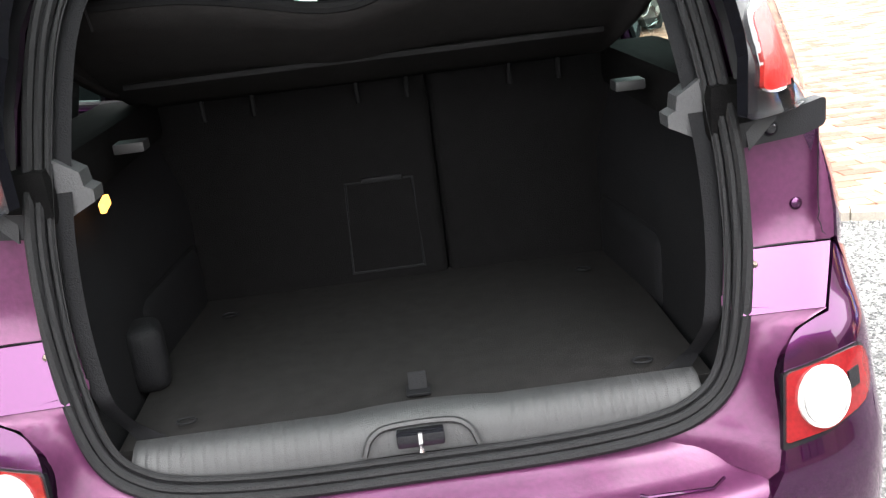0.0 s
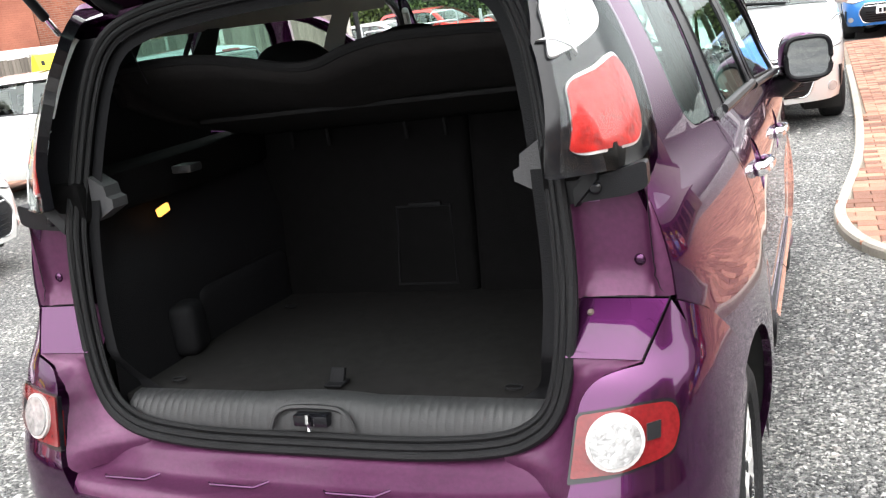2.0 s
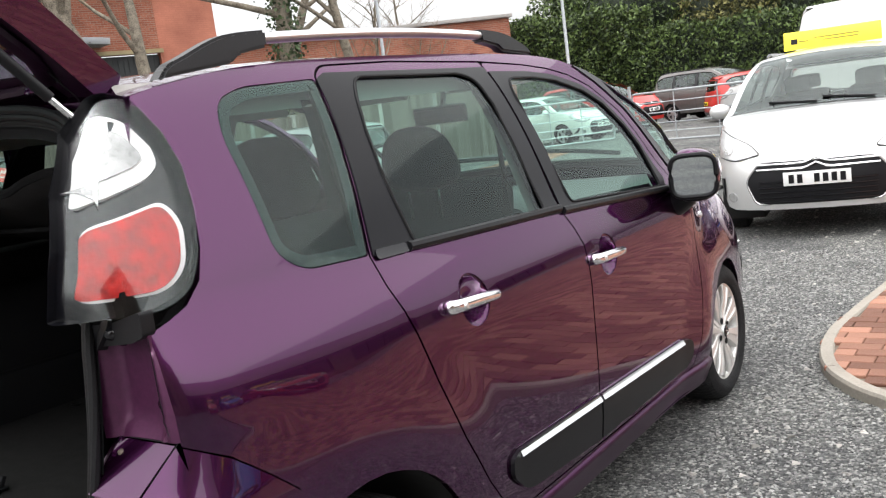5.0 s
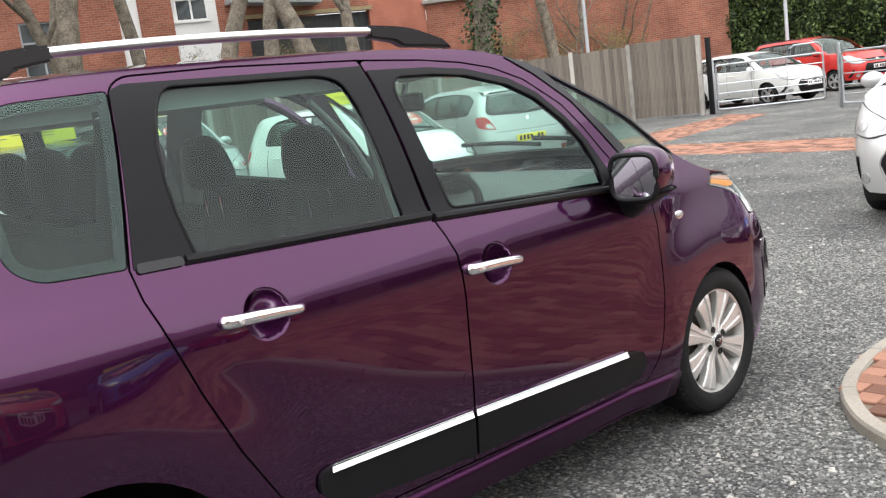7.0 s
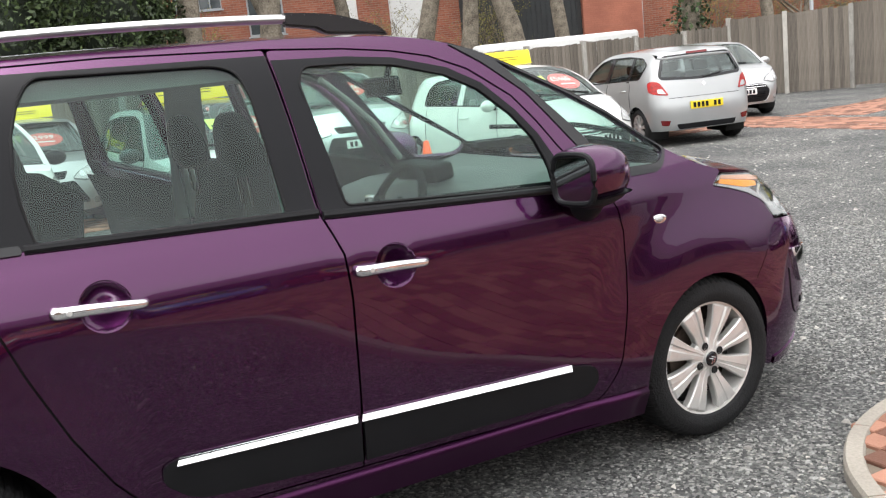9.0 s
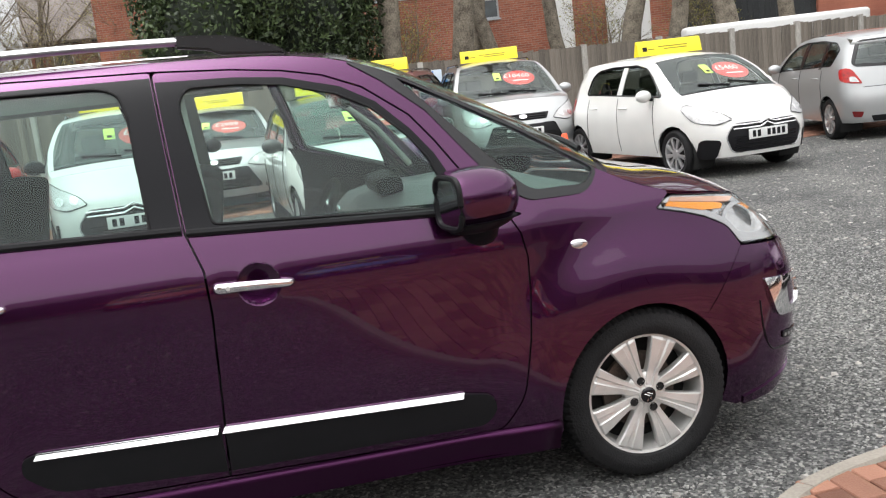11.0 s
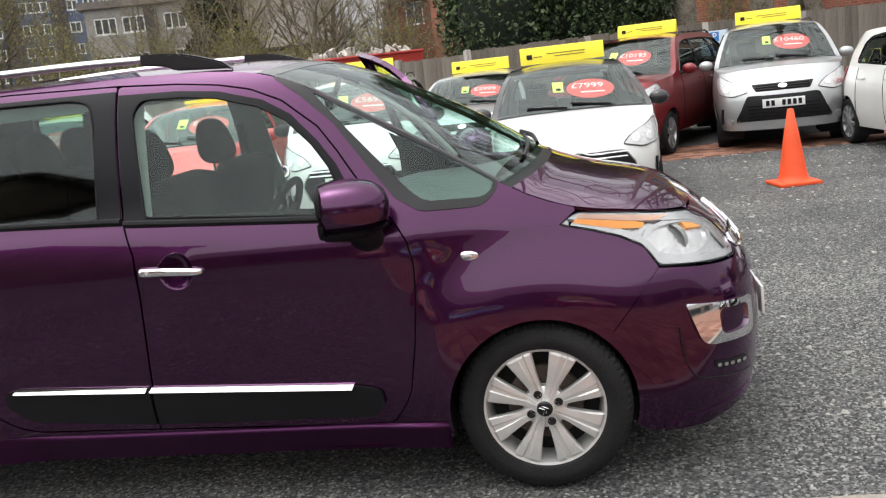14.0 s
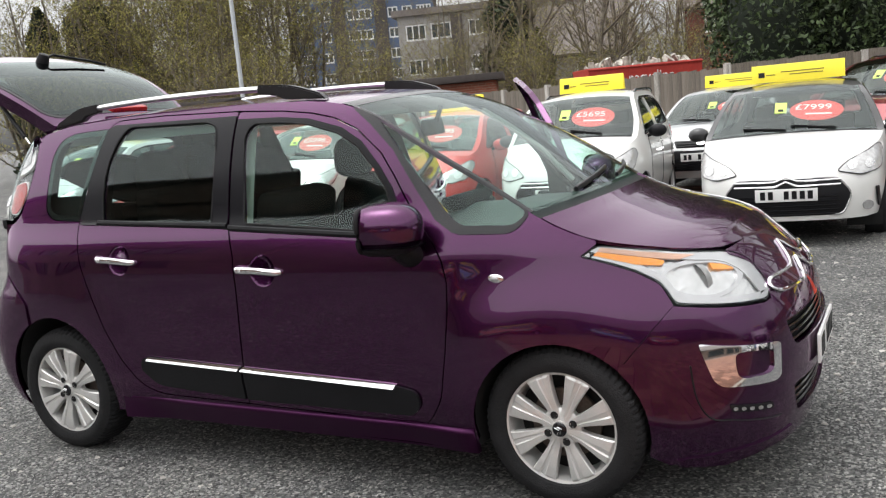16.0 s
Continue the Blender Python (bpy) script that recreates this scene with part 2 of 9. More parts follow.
def panel(name, outer, fn, material, parent=None, holes=(), step=0.05, depth=0.018, proud=0.0, label="", away=Vector((0, 1.2, 0.6))):
    """A sheet on the surface fn(u, v), cut to an outline with holes, with turned-in edges."""
    loops = [densify(outer, step)] + [densify(h, step) for h in holes]
    pts, edges = [], []
    for lp in loops:
        b = len(pts)
        pts += lp
        edges += [(b + i, b + (i + 1) % len(lp)) for i in range(len(lp))]
    us, vs = [p[0] for p in loops[0]], [p[1] for p in loops[0]]
    bound = np.array([tuple(p) for p in pts])
    gu, gv = np.meshgrid(np.arange(math.floor(min(us) / step) * step, max(us), step), np.arange(math.floor(min(vs) / step) * step, max(vs), step), indexing="ij")
    grid = np.stack([gu.ravel(), gv.ravel()], 1)
    ok = within(grid, loops[0])
    for h in loops[1:]:
        ok &= ~within(grid, h)
    for u, v in grid[ok]:
        if np.min(np.abs(bound - (u, v)).max(axis=1)) > step * 0.35:
            pts.append(Vector((u, v)))
    co, _, tris, _, _, _ = delaunay_2d_cdt(pts, edges, [], 0, 1e-6)
    V, N = [], []
    e = 8e-3
    for p in co:
        a = Vector(fn(p[0], p[1]))
        nn = (Vector(fn(p[0] + e, p[1])) - Vector(fn(p[0] - e, p[1]))).cross(Vector(fn(p[0], p[1] + e)) - Vector(fn(p[0], p[1] - e)))
        nn = nn.normalized() if nn.length > 1e-12 else Vector((1, 0, 0))
        if nn.dot(a - away) < 0:
            nn = -nn
        V.append(a + nn * proud), N.append(nn)
    F, count = [], {}
    mids = np.array([tuple((co[t[0]] + co[t[1]] + co[t[2]]) / 3) for t in tris])
    ok = within(mids, loops[0])
    for h in loops[1:]:
        ok &= ~within(mids, h)
    for t, good in zip(tris, ok):
        if not good:
            continue
        g = (V[t[1]] - V[t[0]]).cross(V[t[2]] - V[t[0]])
        if g.dot(N[t[0]] + N[t[1]] + N[t[2]]) < 0:
            t = t[::-1]
        F.append(tuple(t))
        for i in range(3):
            k = (t[i], t[(i + 1) % 3])
            count[k] = count.get(k, 0) + 1
    if depth:
        base = len(V)
        for (i, j) in [k for k in count if (k[1], k[0]) not in count]:
            b = len(V)
            V += [V[i], V[j], V[j] - N[j] * depth, V[i] - N[i] * depth]
            N += [Vector((0, 0, 0))] * 4
            F.append((b, b + 3, b + 2, b + 1))
    return obj(name, V, F, material, parent, label, True, N)


def ring(poly, grow):
    """An outline moved outwards by grow (inwards if negative)."""
    n = len(poly)
    area = sum(poly[i - 1][0] * poly[i][1] - poly[i][0] * poly[i - 1][1] for i in range(n))
    s = 1 if area > 0 else -1
    out = []
    for i in range(n):
        a, b = Vector(poly[i][:2]) - Vector(poly[i - 1][:2]), Vector(poly[(i + 1) % n][:2]) - Vector(poly[i][:2])
        na, nb = Vector((a.y, -a.x)), Vector((b.y, -b.x))
        d = na.normalized() + nb.normalized() if na.length and nb.length else na + nb
        if d.length < 1e-6:
            d = Vector((0, 0))
        else:
            d = d.normalized() * min(1.6, 1 / max(0.3, math.cos(d.angle(nb) if nb.length else 0)))
        out.append(Vector(poly[i][:2]) + d * grow * s)
    return out


# ---- the purple car: surfaces ----
class Shell:
    """A car's skin: half width by height, ends by height, rounded corners; y runs forwards from the rear axle."""

    def __init__(s, w, yf, yr, edge, mf=2.2, mr=0.5, pf=10, tf=0.15, pr=24, tr=0.1, arches=(), lean=0.0):
        s.arches, s.lean = arches, lean
        s.w, s.yf, s.yr, s.edge = smooth_table(w), smooth_table(yf), smooth_table(yr), smooth_table(sorted(edge))
        s.mf, s.mr, s.pf, s.tf, s.pr, s.tr = mf, mr, pf, tf, pr, tr

    def x(s, y, z):
        k = 1.0
        if y > s.mf:
            u = min((y - s.mf) / (table(s.yf, z) - s.mf), 0.99999)
            k = (1 - s.tf * u) * (1 - u**s.pf) ** 0.4545
        if y < s.mr:
            u = min((s.mr - y) / (s.mr - table(s.yr, z)), 0.99999)
            k = (1 - s.tr * u * u) * (1 - u**s.pr) ** 0.4545
        flare = 0.0
        for cy, cz, a in s.arches:
            r = math.hypot(y - cy, z - cz)
            if r < 0.66:
                q = min(1.0, max(0.0, (0.66 - r) / 0.26))
                flare += a * q * q * (3 - 2 * q)
        if s.lean and y > 2.0 and z > 0.62:
            p, q = min(1.0, (y - 2.0) / 0.4), min(1.0, (z - 0.62) / 0.32)
            flare -= s.lean * p * p * (3 - 2 * p) * q * q * (3 - 2 * q)
        return (table(s.w, z) + flare) * k

    def front_y(s, x, z):
        lo, hi = s.mf, table(s.yf, z)
        for _ in range(26):
            m = (lo + hi) / 2
            lo, hi = (m, hi) if s.x(m, z) > abs(x) else (lo, m)
        return lo

    def rear_y(s, x, z):
        lo, hi = table(s.yr, z), s.mr
        for _ in range(26):
            m = (lo + hi) / 2
            lo, hi = (lo, m) if s.x(m, z) > abs(x) else (m, hi)
        return hi

    def side(s, sign, inset=0.0):
        return lambda y, z: (sign * (s.x(y, z) - inset), y, z)

    def front(s, inset=0.0):
        return lambda x, z: (x, s.front_y(x, z) - inset, z)

    def rear(s, inset=0.0):
        return lambda x, z: (x, s.rear_y(x, z) + inset, z)

    def top(s, crown, y_nose=None, bow=0.0, bow_from=0.0, bow_to=1.0, nose=0.0):
        """(u, y) with u from -1 to 1 across: the bonnet, screen and roof between the two edges; bow bends the rows forwards."""
        ct, bt = smooth_table(crown), smooth_table(bow) if bow else None

        def fn(u, y):
            z = table(s.edge, y)
            b = table(bt, y) * (1 - abs(u) ** 2.4) if bt else 0.0
            x, yy, zz = u * s.x(y, z), y + b, z + table(ct, y) * (1 - abs(u) ** 2.2)
            return (x, min(yy, s.front_y(x, zz) + 0.003) if nose and y > nose else yy, zz)
        return fn


ARCHES = ((2.54, 0.31, 0.022), (-0.05, 0.325, 0.016))
main = Shell(
    [(0.1, 0.78), (0.25, 0.825), (0.35, 0.85), (0.45, 0.862), (0.60, 0.868), (0.75, 0.869), (0.88, 0.870), (0.94, 0.867), (1.0, 0.854), (1.05, 0.836), (1.1, 0.811), (1.15, 0.790), (1.2, 0.775), (1.3, 0.743), (1.4, 0.704), (1.5, 0.656), (1.58, 0.605), (1.66, 0.53)],
    [(0.1, 3.30), (0.3, 3.36), (0.5, 3.38), (0.62, 3.37), (0.72, 3.335), (0.82, 3.26), (0.9, 3.17), (1.0, 3.05), (1.2, 3.0)],
    [(0.1, -0.62), (0.35, -0.66), (0.62, -0.66), (0.8, -0.58), (0.9, -0.535), (1.2, -0.555), (1.32, -0.53), (1.5, -0.46), (1.7, -0.33)],
    [(3.3, 0.83), (3.16, 0.905), (2.91, 0.962), (2.70, 1.0), (2.55, 1.056), (2.46, 1.105), (2.2, 1.275), (1.95, 1.42), (1.75, 1.525), (1.60, 1.575), (1.4, 1.602), (1.0, 1.618), (0.5, 1.622), (0.1, 1.612), (-0.2, 1.575), (-0.40, 1.525), (-0.6, 1.45)], arches=ARCHES, lean=0.035)

CAR = empty("car", pose(0, 0, 0), "purple compact people carrier with open tailgate and open doors", "car")


def arc(cy, cz, r, a0, a1, n=14):
    return [(cy + r * math.cos(radians(a0 + (a1 - a0) * k / n)), cz + r * math.sin(radians(a0 + (a1 - a0) * k / n))) for k in range(n + 1)]


# outlines of the side, as (y, z)
F_DOOR = fillet([(1.057, 1.585, 0.02), (1.30, 1.568), (1.455, 1.548), (1.58, 1.52), (1.70, 1.468), (1.832, 1.365), (1.90, 1.275), (1.957, 1.186), (2.03, 1.085), (2.09, 1.02), (2.128, 0.95), (2.143, 0.87), (2.138, 0.75), (2.12, 0.60), (2.083, 0.406, 0.05), (2.00, 0.292, 0.05), (1.112, 0.322), (1.116, 0.40), (1.126, 0.60), (1.137, 0.85), (1.132, 0.98), (1.091, 1.10)])
R_DOOR = fillet([(0.262, 1.572, 0.05), (0.31, 1.60, 0.03), (0.6, 1.602), (1.052, 1.586, 0.01), (1.087, 1.10), (1.128, 0.98), (1.133, 0.85), (1.122, 0.60), (1.112, 0.40), (1.108, 0.322), (0.60, 0.338, 0.06), (0.50, 0.38, 0.06), (0.405, 0.50), (0.323, 0.648), (0.25, 0.82), (0.206, 0.946), (0.168, 1.07), (0.162, 1.142)])
F_WIN = fillet([(1.125, 1.48, 0.03), (1.155, 1.527, 0.03), (1.31, 1.522), (1.45, 1.505), (1.614, 1.458), (1.716, 1.402), (1.811, 1.308), (1.87, 1.225), (1.905, 1.13, 0.03), (1.895, 1.062, 0.02), (1.175, 1.112, 0.02)])
R_WIN = fillet([(0.357, 1.51, 0.04), (0.40, 1.566, 0.04), (0.89, 1.554, 0.03), (0.952, 1.53, 0.03), (0.972, 1.45), (0.992, 1.116, 0.015), (0.33, 1.142, 0.015), (0.314, 1.25), (0.312, 1.33), (0.325, 1.42)])
Q_WIN = fillet([(-0.106, 1.46, 0.05), (-0.07, 1.535, 0.05), (0.02, 1.56, 0.03), (0.255, 1.566, 0.01), (0.156, 1.146, 0.01), (-0.04, 1.155, 0.05), (-0.10, 1.20, 0.05)])
T_WIN = fillet([(1.815, 1.486, 0.01), (1.95, 1.409), (2.2, 1.264), (2.445, 1.110, 0.03), (2.40, 1.066, 0.04), (2.20, 1.075, 0.03), (2.15, 1.115, 0.02)])
BLACK_A = fillet([(1.66, 1.556, 0.02), (1.75, 1.526), (1.95, 1.42), (2.2, 1.275), (2.458, 1.108, 0.03), (2.40, 1.036, 0.05), (2.18, 1.045, 0.03), (2.095, 1.10), (2.01, 1.21), (1.89, 1.372), (1.765, 1.482)])
HEADLAMP = fillet([(2.648, 0.945, 0.01), (2.70, 0.984, 0.03), (2.90, 0.957), (3.103, 0.917, 0.04), (3.185, 0.862, 0.06), (3.252, 0.775, 0.02), (3.248, 0.746, 0.01), (2.972, 0.772, 0.02), (2.925, 0.845, 0.03), (2.84, 0.888), (2.76, 0.915)])


FRONT_CUT = 0.10
BODY_SIDE = ([(-0.232, 0.748), (-0.29, 0.802), (-0.36, 0.862), (-0.435, 0.905), (-0.435, 1.02), (-0.43, 1.115), (-0.345, 1.15), (-0.30, 1.19)]
             + [(-0.272, 1.25), (-0.25, 1.33), (-0.235, 1.41), (-0.24, 1.48), (-0.262, 1.535), (-0.285, 1.556)]
             + [(y, table(main.edge, y)) for y in (-0.2, -0.05, 0.1, 0.3, 0.6, 1.0, 1.2, 1.4, 1.5, 1.6, 1.68, 1.75, 1.85, 1.95, 2.08, 2.2, 2.33, 2.46, 2.55, 2.62, 2.70)]
             + [(2.702, 0.9885), (2.6465, 0.948), (2.76, 0.912), (2.84, 0.885), (2.922, 0.842), (2.968, 0.770), (2.80, 0.575)]
             + arc(2.54, 0.31, 0.330, 42, 190, 16) + [(2.19, 0.20), (1.2, 0.215), (0.42, 0.235)]
             + arc(-0.05, 0.325, 0.362, -14, 118, 14))


def door_trim(door, s, front):
    """The inner face of a door: lining and armrest."""
    low = [(p[0], p[1]) for p in ring(F_DOOR if front else R_DOOR, -0.035) if p[1] < 1.13]
    panel("door_lining", low, lambda y, z: (s * (main.x(y, z) - 0.085), y, z), DASH, door, step=0.1, depth=0.0)
    y0 = 1.25 if front else 0.5
    boxed("armrest", (0.07, 0.42, 0.07), pose(s * (0.73), y0 + 0.25, 0.86, 0, 0, 0), DASH, door, 0.02)


def cup_ring(y, z, r=0.068):
    return [Vector((y + 0.01 + r * math.cos(a), z - 0.002 + r * math.sin(a))) for a in np.linspace(0, 2 * math.pi, 49)[:-1]]


def handle(door, s, y, z, tilt):
    """A chrome bar over a dished cup."""
    x = main.x(y, z)

    def dish(yy, zz):
        r = min(1.0, math.hypot(yy - y - 0.01, zz - z + 0.002) / 0.0685)
        return (s * (main.x(yy, zz) - 0.0012 - 0.029 * (1 - r**2.6)), yy, zz)
    panel("handle_cup", cup_ring(y, z, 0.0715), dish, PURPLE, door, [], 0.012, 0.0)
    ends = [(-0.004, -0.116, 0.0), (0.012, -0.110, 0.0), (0.020, -0.09, 0.001), (0.028, -0.03, 0.003), (0.028, 0.03, 0.002), (0.020, 0.085, -0.002), (0.010, 0.105, -0.003), (-0.004, 0.111, -0.003)]
    pts = spline([(s * (main.x(y + b, z) + a), y + b, z + c) for a, b, c in ends], 5)
    pts = [(p[0], p[1], p[2] + (p[1] - y) * tilt) for p in pts]
    n = len(pts)
    bm = tube(bmesh.new(), pts, [(0.0155 - 0.0065 * k / n) * min(1.0, 0.7 + 0.1 * min(k, n - 1 - k)) for k in range(n)], 14, flat=1.25)
    part("lock_button", lathe(bmesh.new(), [(0.0, 0.002), (0.006, 0.002), (0.0075, 0.0), (0.008, -0.003)], 16, Matrix.Translation((s * (x + 0.035), y - 0.082, z + 0.006)) @ Matrix.Rotation(radians(90 * s), 4, "Y")), ALLOY, door)
    part("handle", bm, CHROME, door, "chrome door handle")


def side_strip(door, s, y0, y1, z0, z1, front):
    """The black rubbing strip with its bright line."""
    if front:
        o = fillet([(y0, z0), (y1 - 0.02, z1), (y1 + 0.09, z1 - 0.02, 0.03), (y1 + 0.105, z1 - 0.075, 0.03), (y1 + 0.06, z1 - 0.125, 0.03), (y0, z0 - 0.145)])
    else:
        o = fillet([(y0 - 0.045, z0 - 0.01, 0.02), (y0, z0 + 0.002), (y1, z1), (y1, z1 - 0.145), (y0 + 0.03, z0 - 0.13, 0.05), (y0 - 0.05, z0 - 0.06, 0.02)])
    panel("rubbing_strip", o, main.side(s), BLACK, door, step=0.06, depth=0.012, proud=0.012)
    line = lambda y: z0 + (z1 - z0) * (y - y0) / (y1 - y0) + 0.003
    slope = lambda y, z: (s * (main.x(y, z) + 0.008 + 0.8 * max(0.0, line(y) - z)), y, z)
    panel("bright_strip", [(y0, z0 + 0.002), (y1 - 0.005, z1 + 0.002), (y1 - 0.012, z1 - 0.015), (y0 - 0.01, z0 - 0.014)], slope, CHROME, door, step=0.06, depth=0.012)


def make_door(s, front):
    o, win = (F_DOOR, F_WIN) if front else (R_DOOR, R_WIN)
    name = "front_door" if front else "rear_door"
    fn = main.side(s)
    door = panel(name, ring(o, -0.0015), fn, PURPLE, CAR, [ring(win, 0.012), cup_ring(*((1.275, 0.920) if front else (0.452, 0.968)))], 0.045, 0.03)
    # black window surround
    if front:
        frame = fillet([(1.095, 1.105), (1.064, 1.552), (1.30, 1.543, 0.01), (1.455, 1.526), (1.63, 1.478), (1.735, 1.418), (1.83, 1.32), (1.893, 1.235), (1.94, 1.14), (1.965, 1.085), (1.93, 1.045, 0.01)])
    else:
        frame = fillet([(0.170, 1.140), (0.262, 1.566, 0.01), (0.30, 1.580), (1.050, 1.567), (1.083, 1.090)])
    panel("window_surround", frame, fn, PILLARBLACK, door, [win], 0.05, 0.01, 0.0035)
    panel("window", ring(win, 0.004), main.side(s, 0.001), GLASSF if front else GLASSR, door, [], 0.06, 0.0)
    pts = [(s * (main.x(y, z) + 0.004), y, z) for y, z in [(win[0][0], win[0][1])] + [(p[0], p[1]) for p in win[1:]]]
    part("window_rubber", tube(bmesh.new(), pts, 0.0045, 6, True), RUBBER, door)
    a, b = ((1.095, 1.097), (1.98, 1.044)) if front else ((0.30, 1.138), (1.083, 1.106))
    part("belt_seal", tube(bmesh.new(), [(s * (main.x(a[0] + (b[0] - a[0]) * k / 12, a[1] + (b[1] - a[1]) * k / 12) + 0.004), a[0] + (b[0] - a[0]) * k / 12, a[1] + (b[1] - a[1]) * k / 12) for k in range(13)], 0.013, 8), BLACK, door)
    if front:
        handle(door, s, 1.275, 0.920, -0.04), side_strip(door, s, 1.118, 1.885, 0.492, 0.456, True)
    else:
        handle(door, s, 0.452, 0.968, -0.06), side_strip(door, s, 0.575, 1.106, 0.516, 0.493, False)
        badge = fillet([(0.175, 1.128, 0.01), (0.295, 1.125, 0.01), (0.293, 1.148, 0.01), (0.178, 1.152, 0.01)])
        panel("badge_plate", badge, fn, GLOSSBLACK, door, [], 0.04, 0.004, 0.008)
    door_trim(door, s, front)
    return door


def oval(a, b, n=36, q=4.0):
    ts = [2 * math.pi * k / n for k in range(n)]
    return [Vector((a * math.copysign(abs(math.cos(t)) ** (2 / q), math.cos(t)), b * math.copysign(abs(math.sin(t)) ** (2 / q), math.sin(t)))) for t in ts]


def mirror(door, s):
    body = bmesh.new()
    bmesh.ops.create_uvsphere(body, u_segments=28, v_segments=18, radius=1.0)
    for v in body.verts:
        x, y, z = v.co
        q = 2.5
        k = (abs(x) ** q + abs(y) ** q + abs(z) ** q) ** (-1 / q)
        v.co = Vector((x * k, y * k, z * k))
        v.co.y = max(v.co.y, -0.55)
        v.co = Vector((v.co.x * 0.094, v.co.y * 0.150, v.co.z * 0.098 * (1 - 0.12 * v.co.x)))
    m = Matrix.Translation((s * 0.953, 1.955, 1.093)) @ pose(0, 0, 0, 0, 0, s * 13)
    bmesh.ops.transform(body, matrix=m, verts=body.verts)
    mir = part("door_mirror", body, PURPLE, door, "purple and black door mirror")
    low = bmesh.new()
    bmesh.ops.create_uvsphere(low, u_segments=24, v_segments=12, radius=1.0)
    for v in low.verts:
        x, y, z = v.co
        k = (abs(x) ** 2.5 + abs(y) ** 2.5 + abs(z) ** 2.5) ** (-1 / 2.5)
        v.co = Vector((x * k * 0.097, max(y * k, -0.53) * 0.153, min(z * k, -0.60) * 0.101 - 0.003))
    bmesh.ops.transform(low, matrix=m, verts=low.verts)
    part("mirror_case", low, BLACK, mir)
    arm = bmesh.new()
    tube(arm, [(s * 0.815, 2.0, 0.955), (s * 0.85, 1.995, 0.975), (s * 0.90, 1.985, 1.005), (s * 0.945, 1.975, 1.045)], [0.055, 0.062, 0.056, 0.045], 14, flat=0.8)
    part("mirror_foot", arm, BLACK, mir)
    fnm = lambda u, v: m @ Vector((u, -0.0828, v))
    panel("mirror_glass", oval(0.080, 0.075), fnm, mat("mirror_silver", (0.55, 0.58, 0.60), 0.02, 1.0, 0.01), mir, [], 0.04, 0.0, 0.0, away=Vector((s * 0.953, 2.2, 1.09)))
    rim = oval(0.083, 0.078)
    part("mirror_rim", tube(bmesh.new(), [m @ Vector((p[0], -0.082, p[1])) for p in rim], 0.010, 8, True), BLACK, mir)
    return mir



DOORS = fillet([(0.259, 1.574, 0.05), (0.308, 1.604, 0.03), (0.6, 1.606), (1.055, 1.590), (1.30, 1.572), (1.457, 1.552), (1.582, 1.524), (1.703, 1.472), (1.836, 1.368), (1.904, 1.278), (1.961, 1.189), (2.034, 1.088), (2.094, 1.022), (2.132, 0.951), (2.147, 0.87), (2.142, 0.75), (2.124, 0.60), (2.086, 0.404, 0.05), (2.00, 0.288, 0.05), (1.11, 0.318), (0.60, 0.334, 0.06), (0.498, 0.377, 0.06), (0.402, 0.498), (0.319, 0.646), (0.246, 0.818), (0.202, 0.944), (0.164, 1.07), (0.158, 1.142)])
